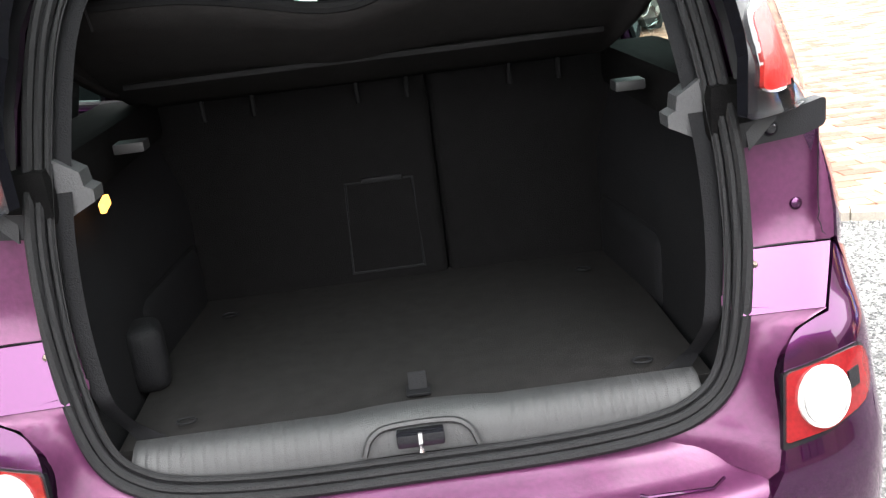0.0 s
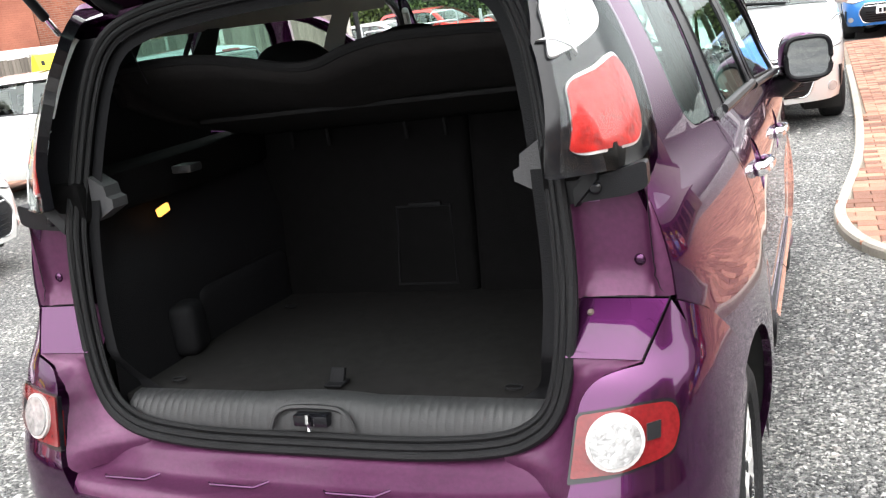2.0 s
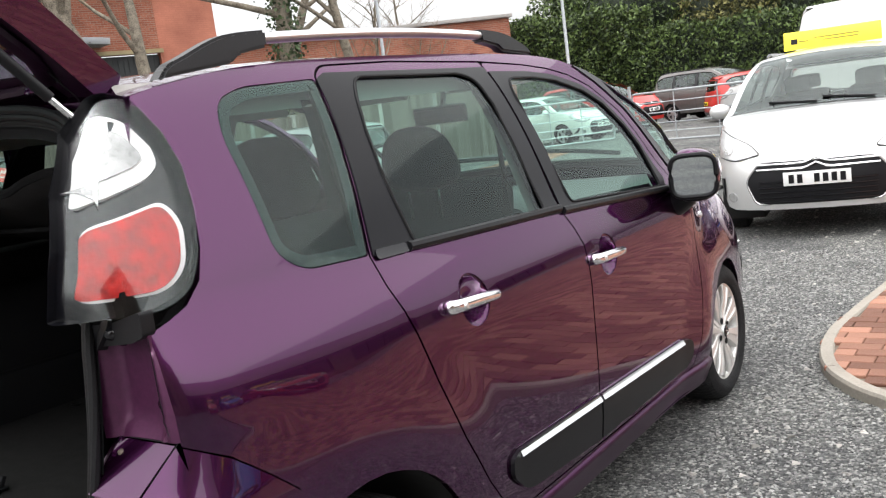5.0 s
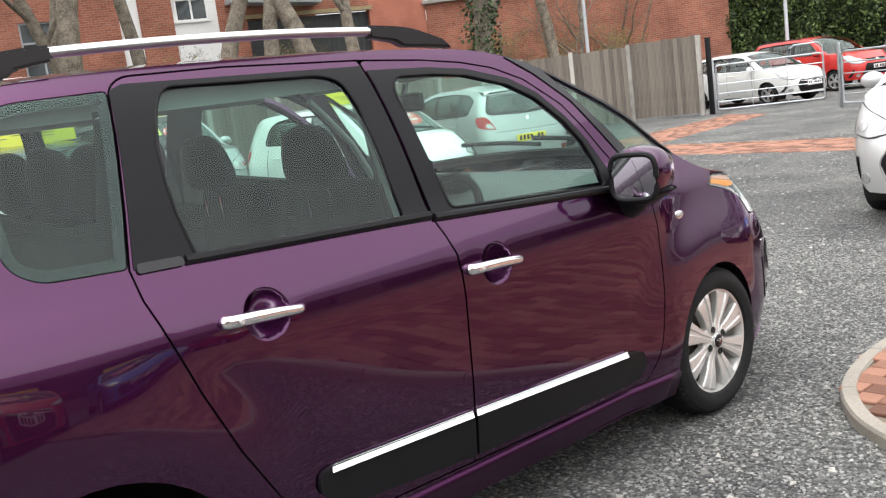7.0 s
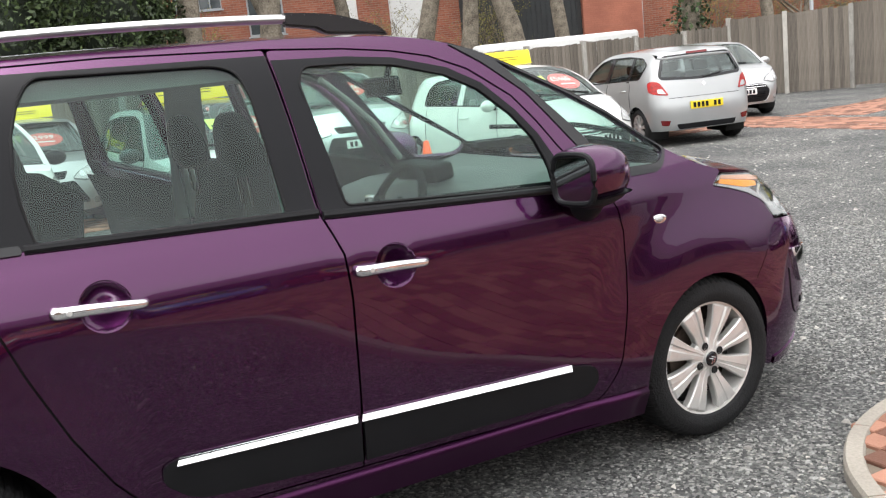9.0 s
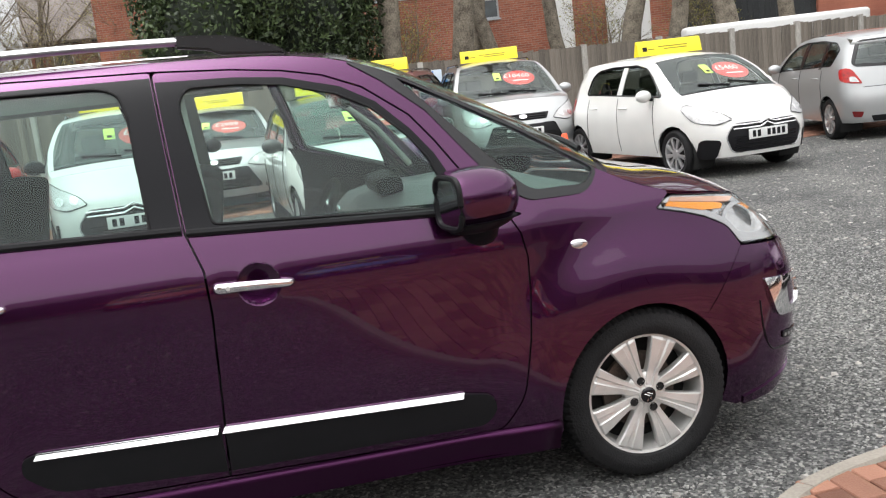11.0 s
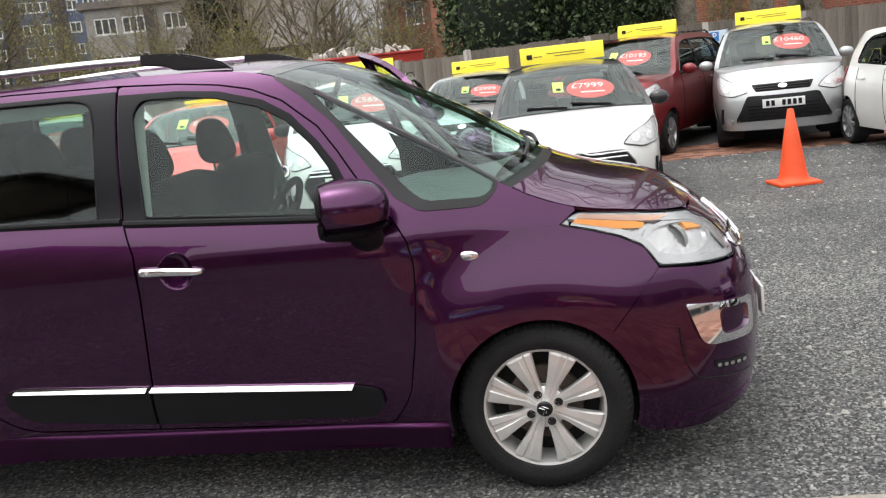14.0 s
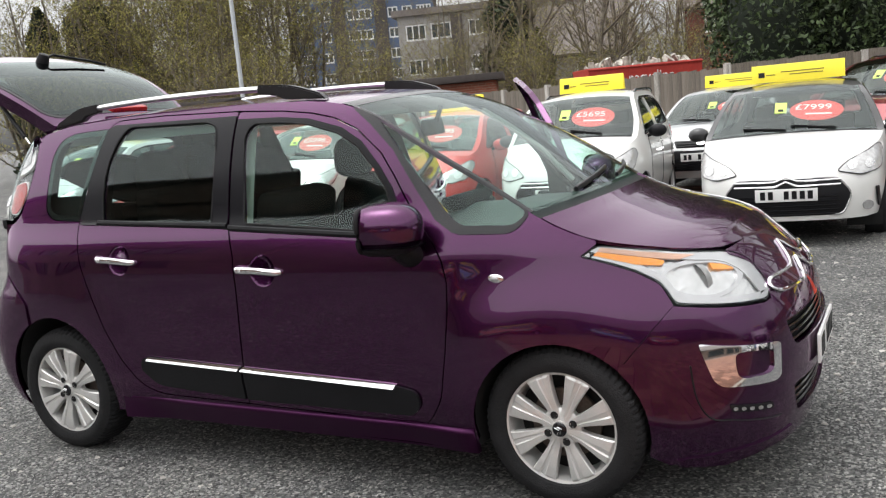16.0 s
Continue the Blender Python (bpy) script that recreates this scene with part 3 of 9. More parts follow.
for s in (1, -1):
    fn = main.side(s)
    panel("body_side", BODY_SIDE, fn, PURPLE, CAR, [DOORS, ring(Q_WIN, 0.003), T_WIN], 0.045, 0.02)
    panel("quarter_window", Q_WIN, main.side(s, 0.0005), GLASSR, CAR, [], 0.06, 0.0)
    panel("quarter_window_frit", Q_WIN, main.side(s, 0.004), GLOSSBLACK, CAR, [ring(Q_WIN, -0.026)], 0.05, 0.0)
    panel("pillar_window", T_WIN, main.side(s, 0.004), GLASSF, CAR, [], 0.06, 0.0)
    panel("pillar_trim", BLACK_A, fn, GLOSSBLACK, CAR, [T_WIN], 0.05, 0.012, 0.004)
    fd, rd = make_door(s, True), make_door(s, False)
    mirror(fd, s)
    if s < 0:
        for d, hy, ang in ((fd, 2.10, -62), (rd, 1.10, -72)):
            h = Vector((-0.83, hy, 0.7))
            d.matrix_local = Matrix.Translation(h) @ Matrix.Rotation(radians(5), 4, "Y") @ Matrix.Rotation(radians(ang), 4, "Z") @ Matrix.Rotation(radians(-5), 4, "Y") @ Matrix.Translation(-h)
    # swollen sill under the doors
    V, F = [], []
    prof_ = [(-0.004, 0.309), (0.006, 0.304), (0.011, 0.298), (0.012, 0.291), (0.009, 0.283), (0.001, 0.266), (-0.03, 0.200)]
    for i in range(25):
        y = 0.36 + 1.842 * i / 24
        e = min(1.0, 5 * i / 24)
        for j, (q, z) in enumerate(prof_):
            zz = z + 0.012 * (1.2 - y) / 0.9
            V.append((s * max(main.x(y, 0.30) + q * e, main.x(y, zz) + (0.004 * e if j else -0.004)), y, zz))
    for i in range(24):
        F += [(i * 7 + j, i * 7 + j + 1, i * 7 + j + 8, i * 7 + j + 7) for j in range(6)]
    q = len(V)
    V += [(s * (abs(V[q - 1][0]) - 0.03), V[q - 1][1], V[q - 1][2]), (s * (abs(V[q - 7][0]) - 0.03), V[q - 7][1], V[q - 7][2])]
    F.append(tuple(range(q - 7, q + 2)))
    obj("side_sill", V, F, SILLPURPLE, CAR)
    # rubber seal that closes the gap round the doors
    part("door_seal", tube(bmesh.new(), [(s * (main.x(p[0], p[1]) - 0.021), p[0], p[1]) for p in DOORS], 0.012, 6, True), RUBBER, CAR)
    # side repeater
    x = main.x(2.33, 0.877)
    rp = bmesh.new()
    bmesh.ops.create_uvsphere(rp, u_segments=20, v_segments=10, radius=1, matrix=Matrix.Translation((s * x, 2.33, 0.877)) @ Matrix.Diagonal((0.0065, 0.036, 0.0175, 1)))
    part("side_repeater", rp, CHROME, CAR)
    rp = bmesh.new()
    bmesh.ops.create_uvsphere(rp, u_segments=16, v_segments=8, radius=1, matrix=Matrix.Translation((s * (x + 0.005), 2.328, 0.877)) @ Matrix.Diagonal((0.006, 0.019, 0.0095, 1)))
    part("repeater_lens", rp, RIBBED, CAR)
    # headlamp: reflector bowl behind a clear lens
    hl = panel("headlamp", HEADLAMP, main.side(s, 0.002), LENS, CAR, [], 0.03, 0.0, 0.0, "clear headlamp with amber band")
    panel("lamp_housing", ring(HEADLAMP, -0.012), main.side(s, 0.042), REFLECTOR, hl, [], 0.03, 0.0)
    panel("lamp_border", ring(HEADLAMP, -0.004), main.side(s, 0.012), HEADCHROME, hl, [ring(HEADLAMP, -0.024)], 0.03, 0.006)
    bowl = [Vector((3.045 + 0.105 * math.cos(a) - 0.03 * math.sin(a), 0.845 + 0.052 * math.sin(a))) for a in np.linspace(0, 2 * math.pi, 33)[:-1]]
    panel("lamp_bowl", ring(bowl, 0.014), main.side(s, 0.018), HEADCHROME, hl, [bowl], 0.03, 0.02)
    # upper amber strip paled; the reflection on it is put into the colour
    panel("pale_band", fillet([(2.706, 0.962, 0.004), (2.716, 0.974, 0.006), (2.90, 0.948), (3.02, 0.925, 0.006), (2.98, 0.918), (2.90, 0.929)]), main.side(s, 0.008), PALEAMBER, hl, [], 0.03, 0.01)
    panel("amber_band", fillet([(2.690, 0.9475, 0.006), (2.704, 0.9605, 0.004), (2.90, 0.9275), (2.935, 0.917, 0.006), (2.925, 0.9035), (2.84, 0.9105)]), main.side(s, 0.009), AMBER, hl, [], 0.03, 0.01)
    panel("amber_band", fillet([(3.05, 0.912, 0.01), (3.14, 0.88, 0.01), (3.15, 0.855, 0.01), (3.08, 0.87)]), main.side(s, 0.02), AMBER, hl, [], 0.03, 0.01)
    bm = bmesh.new()
    hp = (s * (main.x(3.07, 0.835) - 0.075), 3.03, 0.832)
    lathe(bm, [(0.0, 0.028), (0.03, 0.024), (0.05, 0.008), (0.056, 0.0), (0.062, 0.006), (0.066, -0.02)], 32, Matrix.Translation(hp) @ Matrix.Rotation(radians(s * 52), 4, "Z") @ Matrix.Rotation(radians(-80), 4, "X"))
    part("lamp_projector", bm, RIBBED, hl)
    part("headlamp_rim", tube(bmesh.new(), [(s * (main.x(p[0], p[1]) + 0.001), p[0], p[1]) for p in HEADLAMP], 0.0018, 6, True), BLACK, hl)
    # front wheel arch and rear arch liners
    for cy, cz, r in ((2.54, 0.31, 0.345), (-0.05, 0.325, 0.370)):
        bm = bmesh.new()
        a = [[bm.verts.new((s * xx, cy + r * math.cos(radians(k * 9 - 20)), cz + r * math.sin(radians(k * 9 - 20)))) for k in range(25)] for xx in (0.85, 0.55)]
        for k in range(24):
            bm.faces.new((a[0][k], a[0][k + 1], a[1][k + 1], a[1][k]))
        bm.faces.new(a[1])
        for k in range(25):
            v = a[0][k].co
            v.x = s * (main.x(v.y, max(v.z, 0.2)) - 0.02)
        part("arch_liner", bm, UNDER, CAR)

# top: bonnet, screen, roof
crown = [(-0.6, 0.02), (0.0, 0.03), (1.0, 0.034), (1.6, 0.034), (2.0, 0.03), (2.46, 0.03), (2.7, 0.045), (2.9, 0.04), (3.05, 0.02), (3.12, 0.006), (3.3, 0.0)]
bow = [(-0.6, -0.04), (0.0, -0.02), (1.0, 0.0), (1.6, 0.06), (2.0, 0.10), (2.46, 0.12), (2.7, 0.115), (2.9, 0.09), (3.05, 0.06), (3.12, 0.05), (3.3, 0.04)]
top = main.top(crown, bow=bow, nose=2.9)


def strip(name, y0, y1, u0, u1, material, label="", lift=0.0, n=24, m=26, thick=0.012, parent=None, round_off=0.0):
    V, F, N = [], [], []
    for i in range(n + 1):
        for j in range(m + 1):
            u = u0 + (u1 - u0) * j / m
            y = y0 + (y1 - round_off * abs(u) ** 3 - y0) * i / n
            a = Vector(top(u, y))
            nn = (Vector(top(u + 6e-3, y)) - Vector(top(u - 6e-3, y))).cross(Vector(top(u, y + 6e-3)) - Vector(top(u, y - 6e-3))).normalized()
            if nn.z < 0:
                nn = -nn
            V.append(a + nn * lift), N.append(nn)
    for i in range(n):
        for j in range(m):
            k = i * (m + 1) + j
            F.append((k, k + 1, k + m + 2, k + m + 1))
    if thick:
        per = [j for j in range(m + 1)] + [i * (m + 1) + m for i in range(1, n + 1)] + [n * (m + 1) + j for j in range(m - 1, -1, -1)] + [i * (m + 1) for i in range(n - 1, 0, -1)]
        for a, b in zip(per, per[1:] + per[:1]):
            q = len(V)
            V += [V[a], V[b], V[b] - N[b] * thick, V[a] - N[a] * thick]
            N += [Vector((0, 0, 0))] * 4
            F.append((q, q + 1, q + 2, q + 3))
    return obj(name, V, F, material, parent or CAR, label, True, N)


strip("bonnet", 2.492, 3.128, -0.985, 0.985, PURPLE, n=30, round_off=0.045)
strip("scuttle", 2.43, 2.51, -0.97, 0.97, BLACK, lift=-0.014)
strip("windscreen", 1.66, 2.455, -0.985, 0.985, GLASSF, thick=0)
strip("screen_border", 1.60, 1.665, -0.99, 0.99, GLOSSBLACK, thick=0.0, lift=0.001)
for u0, u1 in ((-1.0, -0.975), (0.975, 1.0)):
    strip("screen_edge", 1.66, 2.455, u0, u1, GLOSSBLACK, lift=0.002, m=3, thick=0.004)
strip("roof", -0.30, 1.60, -1.0, 1.0, PURPLE, n=40)
for k, (x0, x1) in enumerate(((0.42, -0.05), (-0.05, -0.5))):
    pts = [Vector(top(x0 / 0.75, 2.435)) + Vector((0, 0, 0.012)), Vector(top((x0 * 0.5 + x1 * 0.5) / 0.75, 2.415)) + Vector((0, 0, 0.02)), Vector(top(x1 / 0.75, 2.385)) + Vector((0, 0, 0.016))]
    part("wiper", tube(bmesh.new(), spline(pts, 6), 0.009, 6, flat=1.3), BLACK, CAR)

# roof rails
for s in (1, -1):
    rx = lambda y: s * (0.545 + 0.012 * math.sin(math.pi * (y + 0.1) / 1.6))
    top_z = lambda y: 1.685 - 0.02 * ((y - 0.65) / 0.7) ** 2
    rail = part("roof_rail", tube(bmesh.new(), [(rx(y), y, top_z(y)) for y in np.linspace(0.14, 1.16, 20)], 0.019, 10, flat=0.75), mat("brushed_rail", (0.75, 0.75, 0.76), 0.28, 0.9, 0.04), CAR, "silver roof rail with black feet")
    for foot in ((-0.17, -0.10, 0.02, 0.16), (1.49, 1.42, 1.30, 1.14)):
        bm = bmesh.new()
        a, b, c, d = foot
        lo = lambda y: table(main.edge, y) + 0.012
        prof = [tuple(q) for q in spline([(a, lo(a)), (a * 0.6 + b * 0.4, lo(b) + 0.018), (b, lo(b) + 0.034), (c, top_z(c) + 0.012), (d, top_z(d) + 0.018)], 4)] + [ (d, top_z(d) - 0.022), (c + (d - c) * 0.35, top_z(c) - 0.03), (c + (d - c) * 0.15, lo(c))]
        va = [bm.verts.new((rx(y) + s * 0.021, y, z)) for y, z in prof]
        vb = [bm.verts.new((rx(y) - s * 0.021, y, z)) for y, z in prof]
        bm.faces.new(va), bm.faces.new(vb[::-1])
        for i in range(len(prof)):
            j = (i + 1) % len(prof)
            bm.faces.new((va[j], va[i], vb[i], vb[j]))
        bmesh.ops.recalc_face_normals(bm, faces=bm.faces)
        bmesh.ops.bevel(bm, geom=bm.edges[:], offset=0.007, segments=2, affect="EDGES")
        part("rail_foot", bm, RAILFOOT, rail)

# front bumper: two side pieces and the face
for s in (1, -1):
    zs = [0.20, 0.28, 0.36, 0.45, 0.55, 0.65, 0.74]
    cut = [(table(main.yf, z) - FRONT_CUT, z) for z in zs]
    side = [(2.80, 0.57), (2.967, 0.766), (3.24, 0.738)] + [c for c in cut[::-1] if c[1] < 0.73] + [(2.92, 0.175)] + arc(2.54, 0.31, 0.330, -18, 45, 6)
    hole = fillet([(3.045, 0.632, 0.01), (3.285, 0.605, 0.02), (3.285, 0.47, 0.03), (3.10, 0.480, 0.04)])
    panel("bumper_corner", side, main.side(s), PURPLE, CAR, [], 0.045, 0.015)
    dish = lambda y, z: (s * (main.x(y, z) + 0.004 - 1.1 * (z - 0.540) ** 2), y, z)
    fog = panel("fog_surround", hole, dish, CHROME, CAR, [fillet([(3.155, 0.597, 0.03), (3.265, 0.588, 0.02), (3.268, 0.505, 0.03), (3.165, 0.503, 0.03)])], 0.03, 0.012, 0.010)
    panel("fog_recess", fillet([(3.150, 0.60, 0.03), (3.27, 0.59, 0.02), (3.272, 0.50, 0.03), (3.16, 0.50, 0.03)]), main.side(s), PURPLE, fog, [], 0.03, 0.0, 0.002)
    panel("daylight_lamp", fillet([(3.135, 0.412, 0.01), (3.262, 0.392, 0.01), (3.262, 0.365, 0.01), (3.14, 0.382, 0.01)]), main.side(s), GLOSSBLACK, CAR, [], 0.03, 0.006, 0.004)
    for k in range(5):
        y, z = 3.152 + 0.024 * k, 0.394 - 0.0035 * k
        panel("daylight_spot", [(y + 0.007 * math.cos(a), z + 0.007 * math.sin(a)) for a in np.linspace(0, 2 * math.pi, 11)[:-1]], main.side(s), RIBBED, CAR, [], 0.03, 0.002, 0.007)
    part("bumper_line", tube(bmesh.new(), [(s * (main.x(y, z) + 0.0005), y, z) for y, z in spline([(3.02, 0.56), (3.035, 0.44), (3.075, 0.365), (3.15, 0.348), (3.28, 0.325)], 6)], 0.003, 5), BLACK, CAR)
    panel("bumper_lip", [(2.95, 0.20), (3.30, 0.255), (3.30, 0.225), (3.1, 0.17), (2.95, 0.17)], main.side(s), PURPLE, CAR, [], 0.03, 0.03, 0.006)

xb = lambda z: main.x(table(main.yf, z) - FRONT_CUT, z)
face = [(xb(z), z) for z in (0.20, 0.28, 0.36, 0.45, 0.55, 0.65, 0.73)] + [(0.51, 0.744), (0.475, 0.775), (0.458, 0.80), (0.44, 0.83), (0.43, 0.862), (0.46, 0.885), (0.49, 0.902)]
face = face + [(0.48, 0.915), (0.36, 0.919), (0.18, 0.921), (0, 0.922), (-0.18, 0.921), (-0.36, 0.919), (-0.48, 0.915)] + [(-x, z) for x, z in face[::-1]]
GR1 = fillet([(-0.50, 0.66, 0.03), (0.50, 0.66, 0.03), (0.46, 0.56, 0.03), (-0.46, 0.56, 0.03)])
GR2 = fillet([(-0.48, 0.42, 0.03), (0.48, 0.42, 0.03), (0.42, 0.30, 0.03), (-0.42, 0.30, 0.03)])
panel("bumper_face", face, main.front(), PURPLE, CAR, [GR1, GR2], 0.05, 0.02)
for g in (GR1, GR2):
    gr = panel("grille", g, main.front(0.03), BLACK, CAR, [], 0.05, 0.0)
    zs = sorted({round(p[1], 2) for p in g})
    for k in range(4):
        z = zs[0] + (zs[-1] - zs[0]) * (k + 0.5) / 4
        part("grille_bar", tube(bmesh.new(), [(x, main.front_y(x, z) - 0.022, z) for x in np.linspace(-0.45, 0.45, 14)], 0.007, 6), GLOSSBLACK, gr)
plate = boxed("number_plate", (0.52, 0.012, 0.112), pose(0, main.front_y(0.15, 0.49) + 0.010, 0.49), WHITEPLASTIC, CAR, 0.004)
for k in range(7):
    if k != 4:
        boxed("plate_mark", (0.045, 0.004, 0.075), pose(-0.2 + 0.066 * k, main.front_y(0.15, 0.49) + 0.017, 0.49), BLACK, plate)
for s in (1, -1):
    arm = [(0.0, 0.868), (0.06, 0.838), (0.14, 0.800), (0.26, 0.797), (0.40, 0.800), (0.455, 0.792), (0.462, 0.770), (0.40, 0.752), (0.26, 0.745), (0.14, 0.742), (0.06, 0.772), (0.0, 0.802)]
    part("chevron", tube(bmesh.new(), [(x * s, main.front_y(x, z) + 0.006, z) for x, z in spline(arm, 4)], 0.008, 7, flat=0.8), CHROME, CAR)


# ---- wheels ----
def make_wheel(parent, s, y, z, x, rim=0.209, tyre=0.310, wide=0.19, spin=0.0):
    m = Matrix.Translation((s * x, y, z)) @ Matrix.Rotation(radians(90 * s), 4, "Y") @ Matrix.Rotation(radians(spin), 4, "Z")
    hub = part("wheel", lathe(bmesh.new(), [(rim + 0.012, 0.0), (rim + 0.010, -0.006), (rim - 0.002, -0.010), (rim - 0.010, -0.035), (rim - 0.018, -0.13)], 48, m), ALLOY, parent)
    bm = bmesh.new()
    n = 210
    prof = [(rim + 0.004, -0.012), (rim + 0.012, 0.004), (rim + 0.035, 0.014), (tyre - 0.045, 0.012), (tyre - 0.020, -0.002), (tyre - 0.006, -0.02), (tyre, -0.05), (tyre, -wide + 0.05), (tyre - 0.006, -wide + 0.02), (tyre - 0.03, -wide), (rim, -wide + 0.02)]
    rings = []
    for i, (r, h) in enumerate(prof):
        row = []
        for k in range(n):
            rr = r - (0.006 if (i in (5, 6, 7, 8) and k % 3 == 0) else 0.003 if i == 4 and k % 3 == 0 else 0.0)
            a = 2 * math.pi * (k + (0.6 if i >= 6 else 0)) / n
            row.append(bm.verts.new(m @ Vector((rr * math.cos(a), rr * math.sin(a), h))))
        rings.append(row)
    for a, b in zip(rings, rings[1:]):
        for k in range(n):
            bm.faces.new((a[k], a[(k + 1) % n], b[(k + 1) % n], b[k]))
    ty = part("tyre", bm, TYRE, hub)
    # moulded tread blocks stay crisp
    for k, face_ in enumerate(ty.data.polygons):
        face_.use_smooth = not 4 <= k // n <= 7
    # eight broad spokes, grooved along the middle
    for k in range(8):
        a = Matrix.Rotation(math.pi * 2 * k / 8, 4, "Z")
        bm = bmesh.new()
        rows = []
        for r, w, h in ((0.028, 0.0115, -0.004), (0.045, 0.0185, -0.008), (0.072, 0.0225, -0.011), (0.090, 0.0240, -0.010), (0.12, 0.0300, -0.006), (0.16, 0.0395, -0.003), (rim - 0.012, 0.0485, -0.004), (rim - 0.003, 0.0510, -0.009)):
            rows.append([bm.verts.new(m @ a @ Vector(q)) for q in ((r, -w * 0.96, h - 0.035), (r, -w, h - 0.007), (r, -w * 0.90, h - 0.002), (r, -w * 0.42, h), (r, -w * 0.30, h - 0.006), (r, w * 0.02, h - 0.004), (r, w * 0.12, h - 0.0005), (r, w * 0.90, h - 0.002), (r, w, h - 0.007), (r, w * 0.96, h - 0.035))])
        for p, q in zip(rows, rows[1:]):
            for j in range(9):
                bm.faces.new((p[j], q[j], q[j + 1], p[j + 1]))
        bmesh.ops.recalc_face_normals(bm, faces=bm.faces)
        part("spoke", bm, ALLOY, hub, "", False)
    part("hub_disc", lathe(bmesh.new(), [(0.0, 0.002), (0.030, 0.002), (0.034, -0.010), (0.052, -0.014), (0.068, -0.017), (0.076, -0.023), (0.079, -0.045)], 40, m), ALLOY, hub)
    part("centre_cap", lathe(bmesh.new(), [(0.0, 0.008), (0.022, 0.007), (0.028, 0.003), (0.029, 0.0)], 28, m), GLOSSBLACK, hub)
    for v in (-0.006, 0.006):
        bm = bmesh.new()
        tube(bm, [m @ Vector((-0.014, v - 0.008, 0.0095)), m @ Vector((0, v + 0.006, 0.0105)), m @ Vector((0.014, v - 0.008, 0.0095))], 0.002, 5)
        part("cap_mark", bm, CHROME, hub)
    for k in range(4):
        a = math.pi / 2 * k
        part("wheel_bolt", lathe(bmesh.new(), [(0.0, -0.004), (0.008, -0.004), (0.0095, -0.006), (0.0115, -0.006), (0.0135, -0.001), (0.0155, -0.004)], 12, m @ Matrix.Translation((0.054 * math.cos(a), 0.054 * math.sin(a), -0.003))), UNDER, hub)
    part("brake_disc", lathe(bmesh.new(), [(0.0, -0.075), (0.135, -0.075), (0.137, -0.09), (0.0, -0.09)], 36, m), BRAKE, hub)
    part("wheel_back", lathe(bmesh.new(), [(0.0, -0.11), (rim - 0.015, -0.11)], 32, m), UNDER, hub)
    return hub


for s in (1, -1):
    make_wheel(CAR, s, 2.54, 0.310, 0.826, spin=22)
    make_wheel(CAR, s, -0.05, 0.310, 0.832, spin=30)
boxed("underbody", (1.36, 3.5, 0.10), pose(0, 1.35, 0.235), UNDER, CAR, 0.02)
boxed("subframe", (0.9, 0.9, 0.25), pose(0, 2.75, 0.40), UNDER, CAR, 0.02)
for s in (1, -1):
    boxed("sill_inner", (0.10, 1.75, 0.14), pose(s * 0.745, 1.27, 0.26), UNDER, CAR, 0.02)


# ---- the purple car: tail ----
tail = Shell(
    [(0.1, 0.80), (0.25, 0.835), (0.4, 0.862), (0.6, 0.870), (0.75, 0.868), (0.92, 0.858)],
    [(0.1, 3.3), (0.9, 3.3)],
    [(0.2, -0.60), (0.35, -0.675), (0.5, -0.70), (0.58, -0.694), (0.65, -0.668), (0.70, -0.651), (0.745, -0.634), (0.78, -0.617), (0.80, -0.602), (0.815, -0.588), (0.86, -0.560), (0.908, -0.535), (0.94, -0.52)],
    [(0, 0.9), (1, 0.9)], pr=22, tr=0.08, arches=ARCHES[1:])


def ap_y(z):
    """The plane of the boot opening."""
    return -0.45 - (1.1 - z) * 0.15 if z < 1.1 else -0.45 + (z - 1.1) * 0.3


half = [(0.0, 0.604), (0.25, 0.606), (0.42, 0.622), (0.50, 0.652), (0.548, 0.70), (0.575, 0.78), (0.590, 0.90), (0.592, 1.02), (0.582, 1.16), (0.563, 1.30), (0.535, 1.42), (0.49, 1.505), (0.41, 1.552), (0.25, 1.578), (0.0, 1.588)]
SEAL = [(p[0], p[1]) for p in spline([(x, z) for x, z in half] + [(-x, z) for x, z in half[-2:0:-1]], 4, True)]
for off, r, dy in ((-0.006, 0.010, 0.0), (-0.0215, 0.008, 0.004), (-0.034, 0.0065, 0.014)):
    part("boot_seal", tube(bmesh.new(), [(p[0], ap_y(p[1]) - 0.012 + dy, p[1]) for p in ring(SEAL, off)], r, 8, True), RUBBER, CAR, "black rubber boot seal" if off == -0.006 else "")
inner_fn = lambda x, z: (x, ap_y(z), z)
panel("opening_flange", ring(SEAL, 0.004), inner_fn, RUBBER, CAR, [ring(SEAL, -0.042)], 0.06, 0.0, away=Vector((0, 3, 1)))
panel("opening_lining", ring(SEAL, -0.038), lambda x, z: (x, ap_y(z) + 0.015 + 0.06 * max(0.0, min(1.0, (0.80 - z) / 0.08)), z), DASH, CAR, [ring(SEAL, -0.068)], 0.06, 0.0, away=Vector((0, 3, 1)))
AW = Vector((0, 3, 1))
